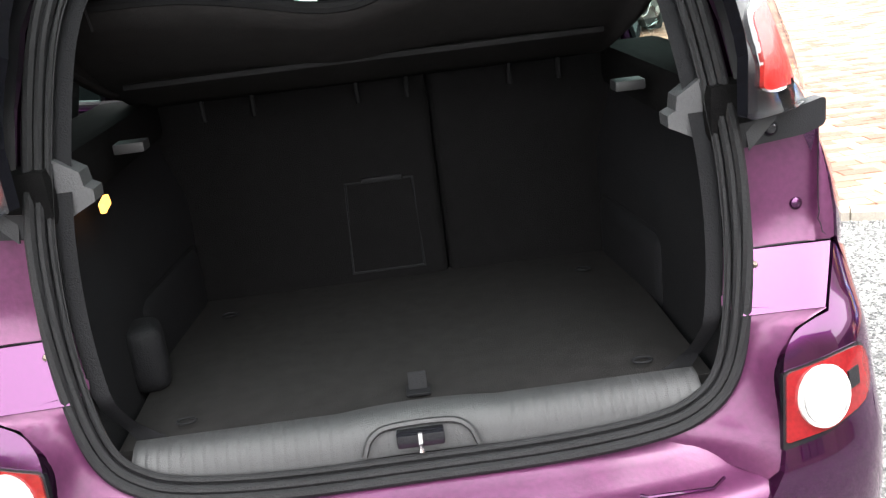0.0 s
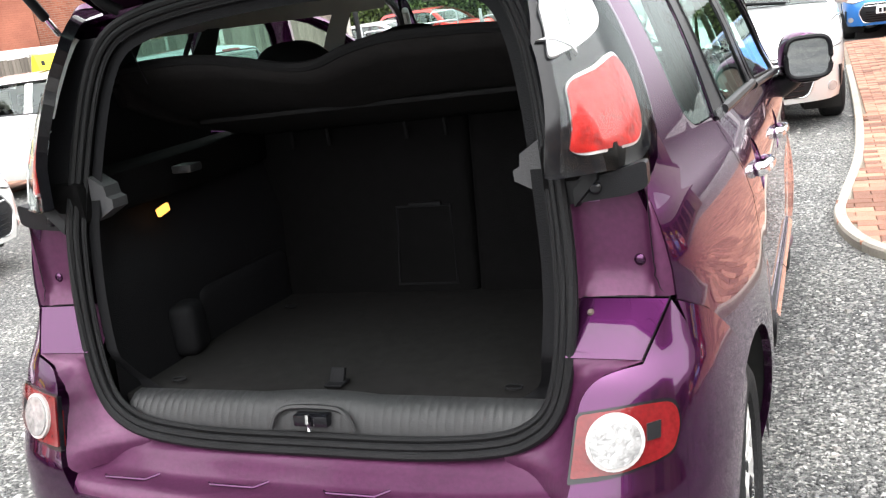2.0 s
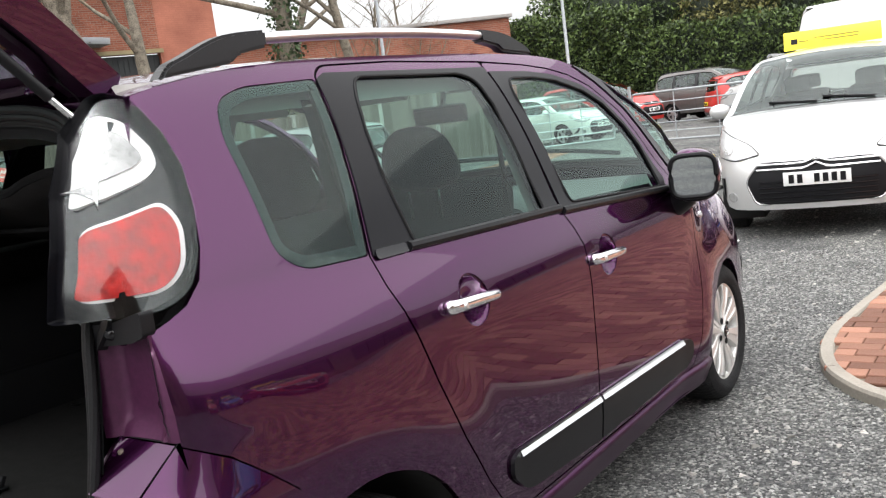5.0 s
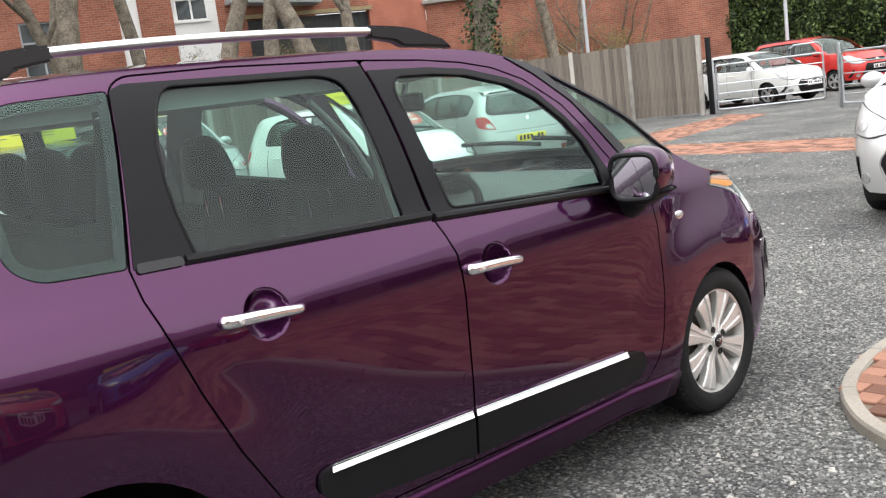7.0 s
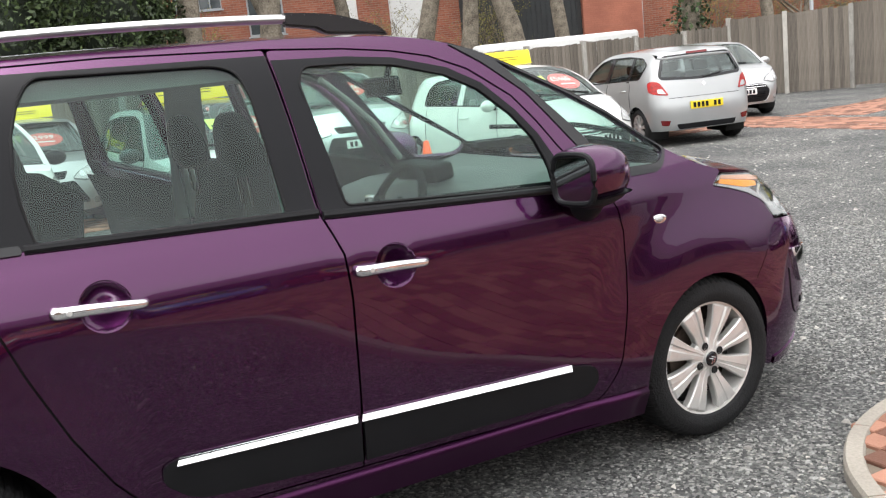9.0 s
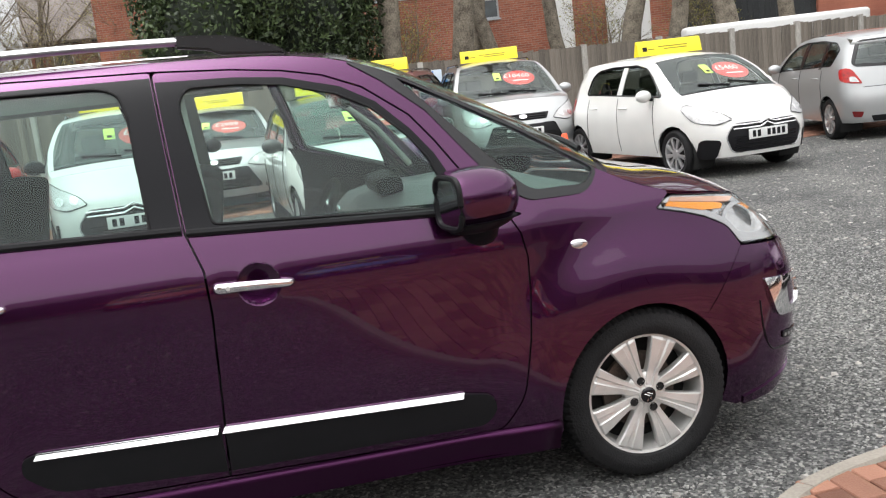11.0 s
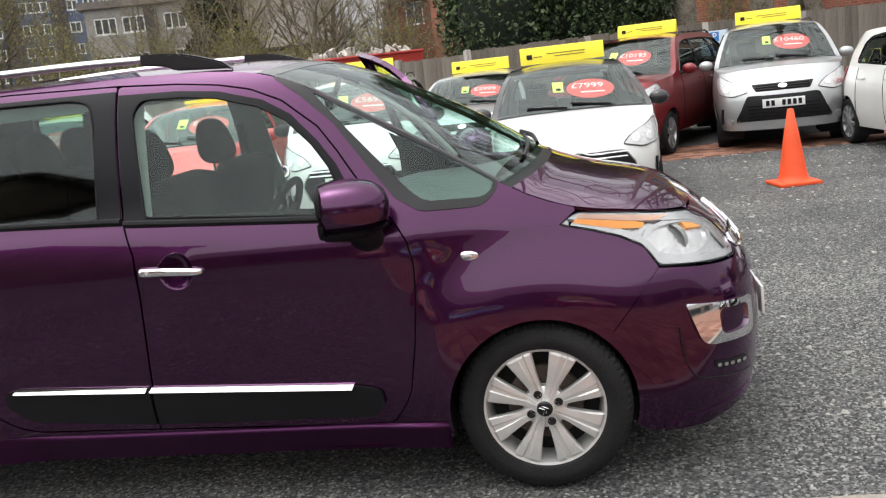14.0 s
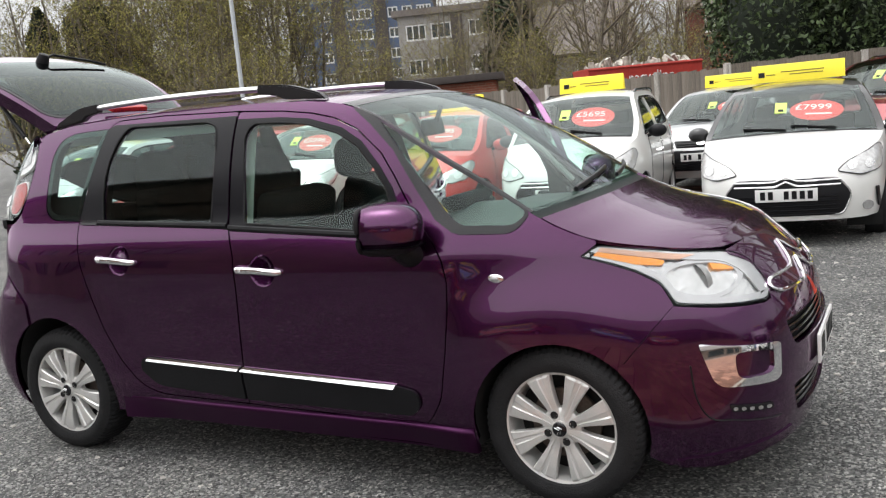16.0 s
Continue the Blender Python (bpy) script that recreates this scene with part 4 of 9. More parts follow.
for s in (1, -1):
    # painted recess beside the opening: a hollow that rolls out to the quarter panel
    V, F = [], []
    for i in range(15):
        z = 0.911 + 0.225 * i / 14
        k = max(0.0, 1 - (z - 0.911) / 0.06) ** 2
        xo = main.x(-0.4335, z) - 0.0015
        row = [(0.570, -0.455), (0.580, -0.452), (0.590, -0.444), (0.597, -0.430), (0.604, -0.419), (0.62, -0.413), (0.66, -0.411), (0.70, -0.412), (0.715, -0.415), (0.724, -0.422), (0.728, -0.431), (0.731, -0.4365), (0.5 * (0.731 + xo), -0.4385), (main.x(-0.4255, z) - 0.003, -0.4265)]
        V += [(s * x, y - (0.020 * k if 3 < j < 10 else 0.0), z) for j, (x, y) in enumerate(row)]
    for i in range(14):
        F += [(i * 14 + j, i * 14 + j + 1, i * 14 + j + 15, i * 14 + j + 14) for j in range(13)]
    obj("tail_panel", V, F, DUSTYPURPLE, CAR)
    part("panel_crack", tube(bmesh.new(), [(s * x, -0.4372, z) for x, z in ((0.7285, 1.11), (0.7290, 1.04), (0.7300, 0.975), (0.7325, 0.962), (0.7295, 0.950), (0.7350, 0.940), (0.7380, 0.925), (0.7460, 0.918))], 0.001, 5), BLACK, CAR)
    bm = bmesh.new()
    bmesh.ops.create_uvsphere(bm, u_segments=16, v_segments=8, radius=0.012, matrix=Matrix.Translation((s * 0.702, -0.412, 0.974)) @ Matrix.Diagonal((1, 0.5, 1, 1)))
    part("panel_plug", bm, PURPLE, CAR)
    panel("tail_lower_panel", [(s * x, z) for x, z in ((0.590, 0.909), (0.752, 0.907), (0.708, 0.818), (0.568, 0.820))], lambda x, z: (x, -0.438 - (0.908 - z) * 0.86 - 0.10 * max(0.0, abs(x) - 0.70) ** 1.0 * (0.908 - z) / 0.09, z), PURPLE, CAR, [], 0.03, 0.004, away=AW)
    part("panel_gap", tube(bmesh.new(), [(s * x, y + 0.002, z) for x, y, z in ((0.588, -0.4355, 0.9105), (0.754, -0.4355, 0.909), (0.7105, -0.5135, 0.8165), (0.566, -0.5115, 0.8185))], 0.0012, 5), BLACK, CAR)
    part("panel_screw", lathe(bmesh.new(), [(0.0, 0.004), (0.004, 0.004), (0.006, 0.001), (0.007, 0.0)], 14, pose(s * 0.610, -0.456, 0.888, 45, 0, 0)), BRAKE, CAR)
    panel("pillar_wall", [(s * x, z) for x, z in ((0.585, 1.09), (0.56, 1.3), (0.53, 1.42), (0.46, 1.55), (0.60, 1.56), (0.63, 1.3), (0.64, 1.09))], lambda x, z: (x, ap_y(z) + 0.03, z), PURPLE, CAR, [], 0.05, 0.0, away=AW)
    # lamp bracket and black cover beside the lamp
    br = [(s * x, z) for x, z in ((0.580, 1.135), (0.64, 1.14), (0.735, 1.165), (0.735, 1.118), (0.70, 1.105), (0.585, 1.093))]
    panel("lamp_bracket", fillet([(a, b, 0.01) for a, b in br]), lambda x, z: (x, -0.452, z), BLACK, CAR, [], 0.03, 0.03, away=AW)
    part("bracket_bolt", lathe(bmesh.new(), [(0.0, 0.004), (0.007, 0.004), (0.013, -0.001), (0.014, -0.004)], 14, pose(s * 0.640, -0.456, 1.122, 90, 0, 0)), GLOSSBLACK, CAR)
    panel("lamp_cover", [(s * x, z) for x, z in ((0.602, 1.09), (0.597, 1.16), (0.582, 1.30), (0.555, 1.42), (0.51, 1.50), (0.50, 1.515), (0.58, 1.515), (0.60, 1.46), (0.635, 1.30), (0.648, 1.14))], lambda x, z: (x, ap_y(z) - 0.002 - max(0.0, abs(x) - 0.58) * 0.30, z), BLACK, CAR, [], 0.04, 0.02, away=AW)
    # upper tail lamp
    LO = fillet([(-0.508, 1.155, 0.01), (-0.40, 1.15, 0.03), (-0.33, 1.172, 0.05), (-0.285, 1.235, 0.03), (-0.25, 1.33), (-0.236, 1.41), (-0.242, 1.48), (-0.268, 1.55, 0.03), (-0.325, 1.56, 0.03), (-0.395, 1.49), (-0.45, 1.38), (-0.492, 1.25)])
    fn = main.side(s)
    lamp = panel("tail_lamp", LO, fn, LENS, CAR, [], 0.03, 0.0, 0.004, "red and clear upper tail lamp")
    panel("lamp_back", LO, main.side(s, 0.03), GLOSSBLACK, lamp, [], 0.03, -0.026)
    RED = fillet([(-0.497, 1.192, 0.015), (-0.37, 1.188, 0.03), (-0.318, 1.222, 0.03), (-0.292, 1.30, 0.03), (-0.31, 1.345, 0.03), (-0.458, 1.316, 0.02)])
    CLR = fillet([(-0.452, 1.358, 0.01), (-0.40, 1.372), (-0.31, 1.396, 0.02), (-0.275, 1.42, 0.02), (-0.272, 1.455), (-0.298, 1.512, 0.02), (-0.338, 1.530, 0.02), (-0.362, 1.515, 0.01), (-0.412, 1.445)])
    panel("lamp_frame", [(p[0] + 0.009, p[1]) for p in ring(RED, 0.006)], main.side(s, 0.016), LAMPWHITE, lamp, [], 0.03, 0.02)
    panel("red_reflector", RED, main.side(s, 0.010), REDLENS, lamp, [], 0.03, 0.01)
    panel("clear_reflector", CLR, main.side(s, 0.014), LAMPWHITE, lamp, [], 0.03, 0.02)
    panel("pale_block", ring(CLR, -0.03), main.side(s, 0.010), RIBBED, lamp, [], 0.03, 0.01)
    # bumper corner: side, back and brow
    cut = lambda z: table(tail.yr, z) + 0.12
    zs = (0.24, 0.32, 0.42, 0.52, 0.545, 0.62, 0.68, 0.74, 0.79, 0.82, 0.86, 0.90)
    sidep = [(-0.235, 0.744), (-0.292, 0.798), (-0.362, 0.858), (-0.434, 0.901)] + [(cut(z), z) for z in zs[::-1][1:]] + [(-0.32, 0.20)] + arc(-0.05, 0.325, 0.362, 200, 118.5, 8)
    panel("bumper_side", sidep, tail.side(s), PURPLE, CAR, [], 0.04, 0.012)
    xc = lambda z: tail.x(cut(z), z)
    corner = [(0.545, 0.545)] + [(xc(z), z) for z in (0.545, 0.62, 0.68, 0.74, 0.79, 0.82, 0.86)] + [(0.757, 0.905), (0.7145, 0.818)] + [(p[0], p[1]) for p in spline([(0.712, 0.8125), (0.675, 0.808), (0.640, 0.799), (0.616, 0.780), (0.604, 0.752), (0.598, 0.70), (0.590, 0.64), (0.580, 0.60)], 4)]
    panel("bumper_corner", [(s * x, z) for x, z in corner], tail.rear(), PURPLE, CAR, [], 0.022, 0.03, away=AW)
    low = panel("lower_lamp", [(s * p[0], p[1]) for p in fillet([(0.588, 0.641, 0.005), (0.636, 0.644, 0.01), (0.672, 0.645, 0.02), (0.730, 0.660), (0.757, 0.670, 0.015), (0.769, 0.712, 0.025), (0.760, 0.752, 0.02), (0.71, 0.753), (0.604, 0.745, 0.01)])], tail.rear(), REDDARK, CAR, [], 0.03, 0.02, 0.007, "red lower tail lamp with a round clear reversing light", away=AW)
    circ = [(s * (0.664 + 0.048 * math.cos(a)), 0.698 + 0.048 * math.sin(a)) for a in np.linspace(0, 2 * math.pi, 28)[:-1]]
    panel("reversing_light", circ, tail.rear(), REVERSE, low, [], 0.02, 0.008, 0.014, "clear round reversing light", away=AW)
    panel("reversing_glass", ring(circ, -0.006), tail.rear(), RIBBED, low, [], 0.02, 0.004, 0.018, away=AW)
    panel("lamp_socket", [(s * x, z) for x, z in ((0.716, 0.722), (0.738, 0.725), (0.737, 0.697), (0.716, 0.694))], tail.rear(), BLACK, low, [], 0.02, 0.004, 0.010, away=AW)
    panel("lamp_rim", [(s * p[0], p[1]) for p in fillet([(0.582, 0.631, 0.005), (0.636, 0.635, 0.01), (0.674, 0.640, 0.02), (0.732, 0.655), (0.761, 0.665, 0.015), (0.773, 0.712, 0.025), (0.764, 0.757, 0.02), (0.71, 0.757), (0.600, 0.749, 0.01)])], tail.rear(), GLOSSBLACK, low, [], 0.03, 0.01, 0.003, away=AW)
    # rubber buffer beside the opening
    part("boot_buffer", lathe(bmesh.new(), [(0.0, 0.012), (0.012, 0.012), (0.02, 0.004), (0.028, 0.0), (0.03, -0.02)], 20, pose(s * 0.553, -0.532, 0.640, 90, 0, 0)), RUBBER, CAR)
    # painted return between the seal and the swollen corner
    V, F = [], []
    zs_ = np.linspace(0.575, 0.912, 22)
    for z in zs_:
        xi = table([(0.57, 0.46), (0.622, 0.42), (0.652, 0.50), (0.70, 0.548), (0.78, 0.575), (0.83, 0.580), (0.912, 0.5695)], z)
        xe = table([(0.57, 0.572), (0.60, 0.582), (0.64, 0.592), (0.70, 0.600), (0.752, 0.606), (0.780, 0.618), (0.799, 0.642), (0.808, 0.676), (0.813, 0.712), (0.83, 0.714)], z)
        y0_, y1_ = ap_y(z) - 0.004, tail.rear_y(xe, z) + 0.012
        q = min(1.0, max(0.0, (z - 0.745) / 0.06))
        y0_ += (-0.511 - y0_) * q * q * (3 - 2 * q)
        if z > 0.817:
            xe = 0.568 + (z - 0.82) * 0.25
            xi, y1_ = xe - 0.03, -0.440 - (0.908 - z) * 0.86
            y0_ = y1_ + 0.022
        V += [(s * (xi + (xe - xi) * k), y0_ + (min(y1_, y0_ - 0.003) - y0_) * k**1.7, z) for k in (0.0, 0.2, 0.4, 0.6, 0.8, 0.92, 1.0)]
    for i in range(21):
        F += [(i * 7 + j, i * 7 + j + 1, i * 7 + j + 8, i * 7 + j + 7) for j in range(6)]
    obj("corner_return", V, F, DUSTYPURPLE, CAR)

zs = (0.24, 0.32, 0.42, 0.52, 0.545)
xc = lambda z: tail.x(table(tail.yr, z) + 0.12, z)
panel("rear_bumper", [(xc(z), z) for z in zs] + [(-xc(z), z) for z in zs[::-1]], tail.rear(), PURPLE, CAR, [], 0.045, 0.02, away=AW)
# loading ledge: falls from the seal, steps, and runs out to the crest
V, F = [], []
prof = [(0.0, -0.528, 0.612), (0.0, -0.540, 0.598), (0.0, -0.575, 0.590), (0.0, -0.600, 0.572), (0.0, -0.622, 0.566), (0.0, -0.650, 0.568), (0.0, -0.675, 0.566), (0.0, -0.692, 0.556), (0.0, -0.697, 0.535)]
n = 40
for i in range(n + 1):
    x = -0.625 + 1.25 * i / n
    k = min(1.0, abs(x) / 0.60)
    for _, y, z in prof:
        V.append((x, y + 0.05 * k**3 * (1 if y < -0.56 else 0.3), z + 0.012 * k**6))
for i in range(n):
    for j in range(len(prof) - 1):
        a = i * len(prof) + j
        F.append((a, a + 1, a + len(prof) + 1, a + len(prof)))
obj("loading_ledge", V, F, DUSTYPURPLE, CAR)
for x in (-0.42, -0.14, 0.14, 0.42):
    part("ledge_rib", tube(bmesh.new(), [(x - 0.07, -0.622, 0.572), (x - 0.06, -0.632, 0.574), (x + 0.05, -0.632, 0.574), (x + 0.075, -0.612, 0.578)], 0.003, 6), PURPLE, CAR)
for x in (-0.60, -0.2, 0.2, 0.60):
    y = tail.rear_y(x, 0.50)
    part("parking_sensor", lathe(bmesh.new(), [(0.0, 0.003), (0.009, 0.003), (0.011, 0.0), (0.0125, 0.0), (0.013, -0.004)], 18, pose(x, y - 0.001, 0.50, 90, 0, 0)), GLOSSBLACK, CAR)

# ribbed sill plate with the latch
V, F = [], []
prof = [(-0.512, 0.642), (-0.506, 0.668), (-0.490, 0.690), (-0.470, 0.702), (-0.445, 0.704)]
n = 300
for i in range(n + 1):
    x = -0.50 + 1.0 * i / n
    k = (i % 6) in (0, 1)
    c = max(0.0, 1 - (x / 0.14) ** 2)
    for j, (y, z) in enumerate(prof):
        V.append((x, y + (0.001 if k and 0 < j < 4 else 0) + 0.004 * c, z - (0.0012 if k and 0 < j < 4 and abs(x) > 0.15 else 0) + 0.006 * c * (j > 0)))
for i in range(n):
    for j in range(4):
        a = i * 5 + j
        F.append((a, a + 1, a + 6, a + 5))
obj("sill_plate", V, F, SILLGREY, CAR, "grey ribbed plastic loading sill")
boxed("latch_recess", (0.084, 0.03, 0.026), pose(0, -0.506, 0.671), GLOSSBLACK, CAR, 0.006)
part("latch_arch", tube(bmesh.new(), spline([(-0.10, -0.518, 0.652), (-0.085, -0.510, 0.682), (-0.05, -0.500, 0.694), (0.05, -0.500, 0.694), (0.085, -0.510, 0.682), (0.10, -0.518, 0.652)], 5), 0.006, 6), SILLGREY, CAR)
part("latch_bar", tube(bmesh.new(), [(0.0, -0.528, 0.655), (0.0, -0.530, 0.672), (0.0, -0.526, 0.690)], 0.005, 8), CHROME, CAR)

# ---- boot ----
boxed("boot_floor", (1.06, 0.76, 0.03), pose(0, -0.085, 0.682), CARPET, CAR, 0.006)
bm = bmesh.new()
box(bm, 0.035, 0.012, 0.04, pose(0.005, -0.385, 0.716, -30, 0, 0), 0.003), box(bm, 0.045, 0.04, 0.006, pose(0.005, -0.395, 0.705), 0.002)
part("load_hook", bm, DASH, CAR)
for x in (-0.42, 0.42):
    for y in (-0.40, 0.12):
        part("lashing_ring", tube(bmesh.new(), [(x + 0.018 * math.cos(a), y + 0.012 * math.sin(a), 0.708) for a in np.linspace(0, 2 * math.pi, 14)[:-1]], 0.0025, 6, True), DASH, CAR)
for s in (1, -1):
    fnw = lambda y, z: (s * (0.545 - 0.04 * max(0.0, (y + 0.1) / 0.4) + 0.06 * max(0.0, min(1.0, (z - 0.95) / 0.15))), y, z)
    panel("boot_side_trim", [(-0.47, 0.66), (0.33, 0.66), (0.36, 1.12), (-0.43, 1.12)], fnw, DASH, CAR, [], 0.08, 0.0, away=Vector((s * 2, 0, 1)))
    if s < 0:
        boxed("trim_pillar", (0.075, 0.10, 0.14), pose(s * 0.525, -0.20, 0.765, 0, 0, -s * 14), DASH, CAR, 0.034, "", 4)
    boxed("wheel_housing", (0.06, 0.42, 0.20), pose(s * 0.545, 0.08, 0.75, 0, 0, s * 6), DASH, CAR, 0.05, "", 4)
    panel("shelf_support", [(s * x, z) for x, z in ((0.536, 1.212), (0.497, 1.187), (0.494, 1.163), (0.480, 1.156), (0.481, 1.136), (0.540, 1.106), (0.545, 1.12))], lambda x, z: (x, -0.418, z), mat("grey_trim", (0.045, 0.045, 0.048), 0.55, 0, 0.15, 12, 300, 0.2), CAR, [], 0.04, 0.05, away=AW)
    panel("upper_trim", [(-0.40, 1.12), (0.33, 1.12), (0.30, 1.52), (-0.28, 1.52)], lambda y, z: (s * (main.x(y, z) - 0.05), y, z), DASH, CAR, [[Vector((p[0], max(p[1], 1.26 if s > 0 else 1.33))) for p in ring(Q_WIN, -0.02)]], 0.06, 0.0, away=Vector((s * 3, 0, 1)))
    part("shelf_peg", box(bmesh.new(), 0.06, 0.05, 0.02, pose(s * 0.49, -0.12, 1.17), 0.004), SILLGREY, CAR)
for s in (1, -1):
    boxed("boot_ledge", (0.15, 0.80, 0.10), pose(s * 0.615, -0.05, 1.155), SHADEDFELT, CAR, 0.02)
boxed("boot_lamp", (0.012, 0.044, 0.022), pose(-0.548, -0.175, 1.075, 12, 0, 0), ORANGELAMP, CAR, 0.004, "lit amber boot lamp")
# rear seat backs with centre hatch
for x0, x1 in ((-0.60, 0.1085), (0.1115, 0.60)):
    boxed("rear_seat_back", (x1 - x0, 0.14, 0.66), pose((x0 + x1) / 2, 0.37, 0.93, -9, 0, 0), SHADEDFELT, CAR, 0.03, "", 3)
part("hatch_outline", tube(bmesh.new(), [(x, 0.298 + (z - 0.93) * 0.158, z) for x, z in ((-0.13, 0.72), (0.05, 0.72), (0.045, 0.94), (-0.12, 0.94))], 0.005, 6, True), DASH, CAR)
boxed("hatch_pull", (0.10, 0.014, 0.014), pose(-0.03, 0.297, 0.945), DASH, CAR, 0.004)
# raised parcel shelf
V, F = [], []
edge = spline([(-0.575, 1.345, 0), (-0.585, 1.405, 0), (-0.553, 1.434, 0), (-0.36, 1.436, 0), (-0.22, 1.416, 0), (-0.10, 1.391, 0), (-0.02, 1.389, 0), (0.06, 1.411, 0), (0.16, 1.426, 0), (0.28, 1.424, 0), (0.41, 1.416, 0), (0.50, 1.40, 0), (0.53, 1.34, 0)], 5)
m = 10
for x, z, _ in edge:
    for j in range(m + 1):
        k = j / m
        V.append((x, -0.20 + 0.52 * k, z + (1.20 - z) * k**0.85 - 0.015 * math.sin(math.pi * k)))
n = len(edge)
for i in range(n - 1):
    for j in range(m):
        a = i * (m + 1) + j
        F.append((a, a + m + 1, a + m + 2, a + 1))
shelf = obj("parcel_shelf", V, F, CARPET, CAR, "black carpeted parcel shelf, lifted")
sol = shelf.modifiers.new("thickness", "SOLIDIFY")
sol.thickness = 0.018
part("shelf_rim", tube(bmesh.new(), [(x, -0.203, z) for x, z, _ in edge], 0.012, 8), CLOTH, shelf)
part("shelf_strap", box(bmesh.new(), 1.0, 0.02, 0.012, pose(-0.02, 0.02, 1.268), 0.003), CLOTH, shelf)
for x in (-0.49, 0.46):
    part("shelf_cord", tube(bmesh.new(), [(x, -0.20, 1.395), (x, -0.25, 1.52), (x * 0.98, -0.42, 1.70)], 0.002, 5), BLACK, shelf)

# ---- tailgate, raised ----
# body purple darkened: shade on the gate's downward side is put into this colour
SHADEDPLUM = mat("shaded_inner_plum", (0.022, 0.004, 0.019), 0.4, 0.2, 0.15, 6, 300)
GA = radians(25)
GD, GN, GH = Vector((0, -math.cos(GA), math.sin(GA))), Vector((0, math.sin(GA), math.cos(GA))), Vector((0, -0.235, 1.612))


def gate_fn(lift):
    def fn(x, d):
        n = 0.075 * math.sin(math.pi * min(1.0, max(0.0, d / 0.97))) + 0.03 * max(0.0, d - 0.55) - 0.14 * abs(x) ** 2.5
        p = GH + GD * d + GN * (n + lift)
        return (x, p.y, p.z)
    return fn


G_OUT = fillet([(-0.505, -0.03, 0.04), (0.505, -0.03, 0.04), (0.565, 0.25), (0.60, 0.50), (0.60, 0.75, 0.1), (0.555, 0.94, 0.08), (-0.555, 0.94, 0.08), (-0.60, 0.75, 0.1), (-0.60, 0.50), (-0.565, 0.25)])
G_WIN = fillet([(-0.45, 0.09, 0.06), (0.45, 0.09, 0.06), (0.54, 0.70, 0.08), (-0.54, 0.70, 0.08)])
GATEGLASS = glass("dark_tailgate_glass", (0.22, 0.29, 0.27), 1.62)
GB = Vector((0, -0.7, 0.5))
gate = panel("tailgate", G_OUT, gate_fn(0.03), PURPLE, CAR, [G_WIN], 0.05, 0.07, 0.0, "raised purple tailgate with rear window", away=GB)
panel("rear_window", ring(G_WIN, 0.03), gate_fn(0.034), GATEGLASS, gate, [], 0.06, 0.0, away=GB)
panel("window_border", ring(G_WIN, 0.05), gate_fn(0.0325), GLOSSBLACK, gate, [ring(G_WIN, -0.01)], 0.05, 0.0, away=GB)
panel("tailgate_inner", ring(G_OUT, -0.03), gate_fn(-0.035), SHADEDPLUM, gate, [ring(G_WIN, -0.005)], 0.05, 0.05, away=Vector((0, -0.7, 9)))
panel("tailgate_trim", fillet([(-0.45, 0.74, 0.05), (0.45, 0.74, 0.05), (0.44, 0.90, 0.05), (-0.44, 0.90, 0.05)]), gate_fn(-0.05), DASH, gate, [], 0.06, 0.02, away=Vector((0, -0.7, 9)))
for s in (1, -1):
    part("inner_rib", tube(bmesh.new(), [gate_fn(-0.045)(s * x, d) for x, d in ((0.10, 0.06), (0.30, 0.065), (0.42, 0.09), (0.47, 0.16), (0.52, 0.35), (0.545, 0.55), (0.52, 0.80))], 0.018, 8, flat=0.7), SHADEDPLUM, gate)
    part("gate_hinge", box(bmesh.new(), 0.05, 0.14, 0.03, pose(s * 0.36, -0.27, 1.585, -20, 0, 0), 0.008), PURPLE, gate)
    part("gas_strut", tube(bmesh.new(), [(s * 0.55, -0.385, 1.532), (s * 0.535, -0.47, 1.622)], 0.0065, 8), CHROME, gate)
    part("strut_body", tube(bmesh.new(), [(s * 0.545, -0.42, 1.57), (s * 0.52, -0.62, 1.782)], 0.0115, 10), BLACK, gate)
part("brake_lamp", box(bmesh.new(), 0.26, 0.05, 0.028, pose(0, -0.222, 1.684, -25, 0, 0), 0.01), REDLENS, gate, "red high brake lamp")
part("wiper_arm", tube(bmesh.new(), [gate_fn(0.055)(0.0, 0.72), gate_fn(0.085)(-0.05, 0.70), gate_fn(0.065)(-0.30, 0.66), gate_fn(0.055)(-0.40, 0.64)], 0.011, 8, flat=0.7), BLACK, gate)
part("wiper_base", lathe(bmesh.new(), [(0.0, 0.05), (0.025, 0.045), (0.035, 0.02), (0.038, -0.01)], 20, Matrix.Translation(gate_fn(0.04)(0.0, 0.72)) @ Matrix.Rotation(-GA, 4, "X")), BLACK, gate)
part("hose", tube(bmesh.new(), spline([(-0.44, -0.30, 1.565), (-0.46, -0.345, 1.60), (-0.44, -0.36, 1.65), (-0.40, -0.35, 1.70)], 6), 0.014, 10), RUBBER, gate)

# ---- cabin ----
strip("headlining", -0.24, 1.60, -0.94, 0.94, LININGGREY, lift=-0.045, thick=0)
CARPETF = mat("cabin_carpet", (0.015, 0.015, 0.016), 0.95, 0, 0.3, 25, 400, 0.4)
boxed("cabin_floor", (1.40, 1.75, 0.05), pose(0, 1.28, 0.34), CARPETF, CAR, 0.01)


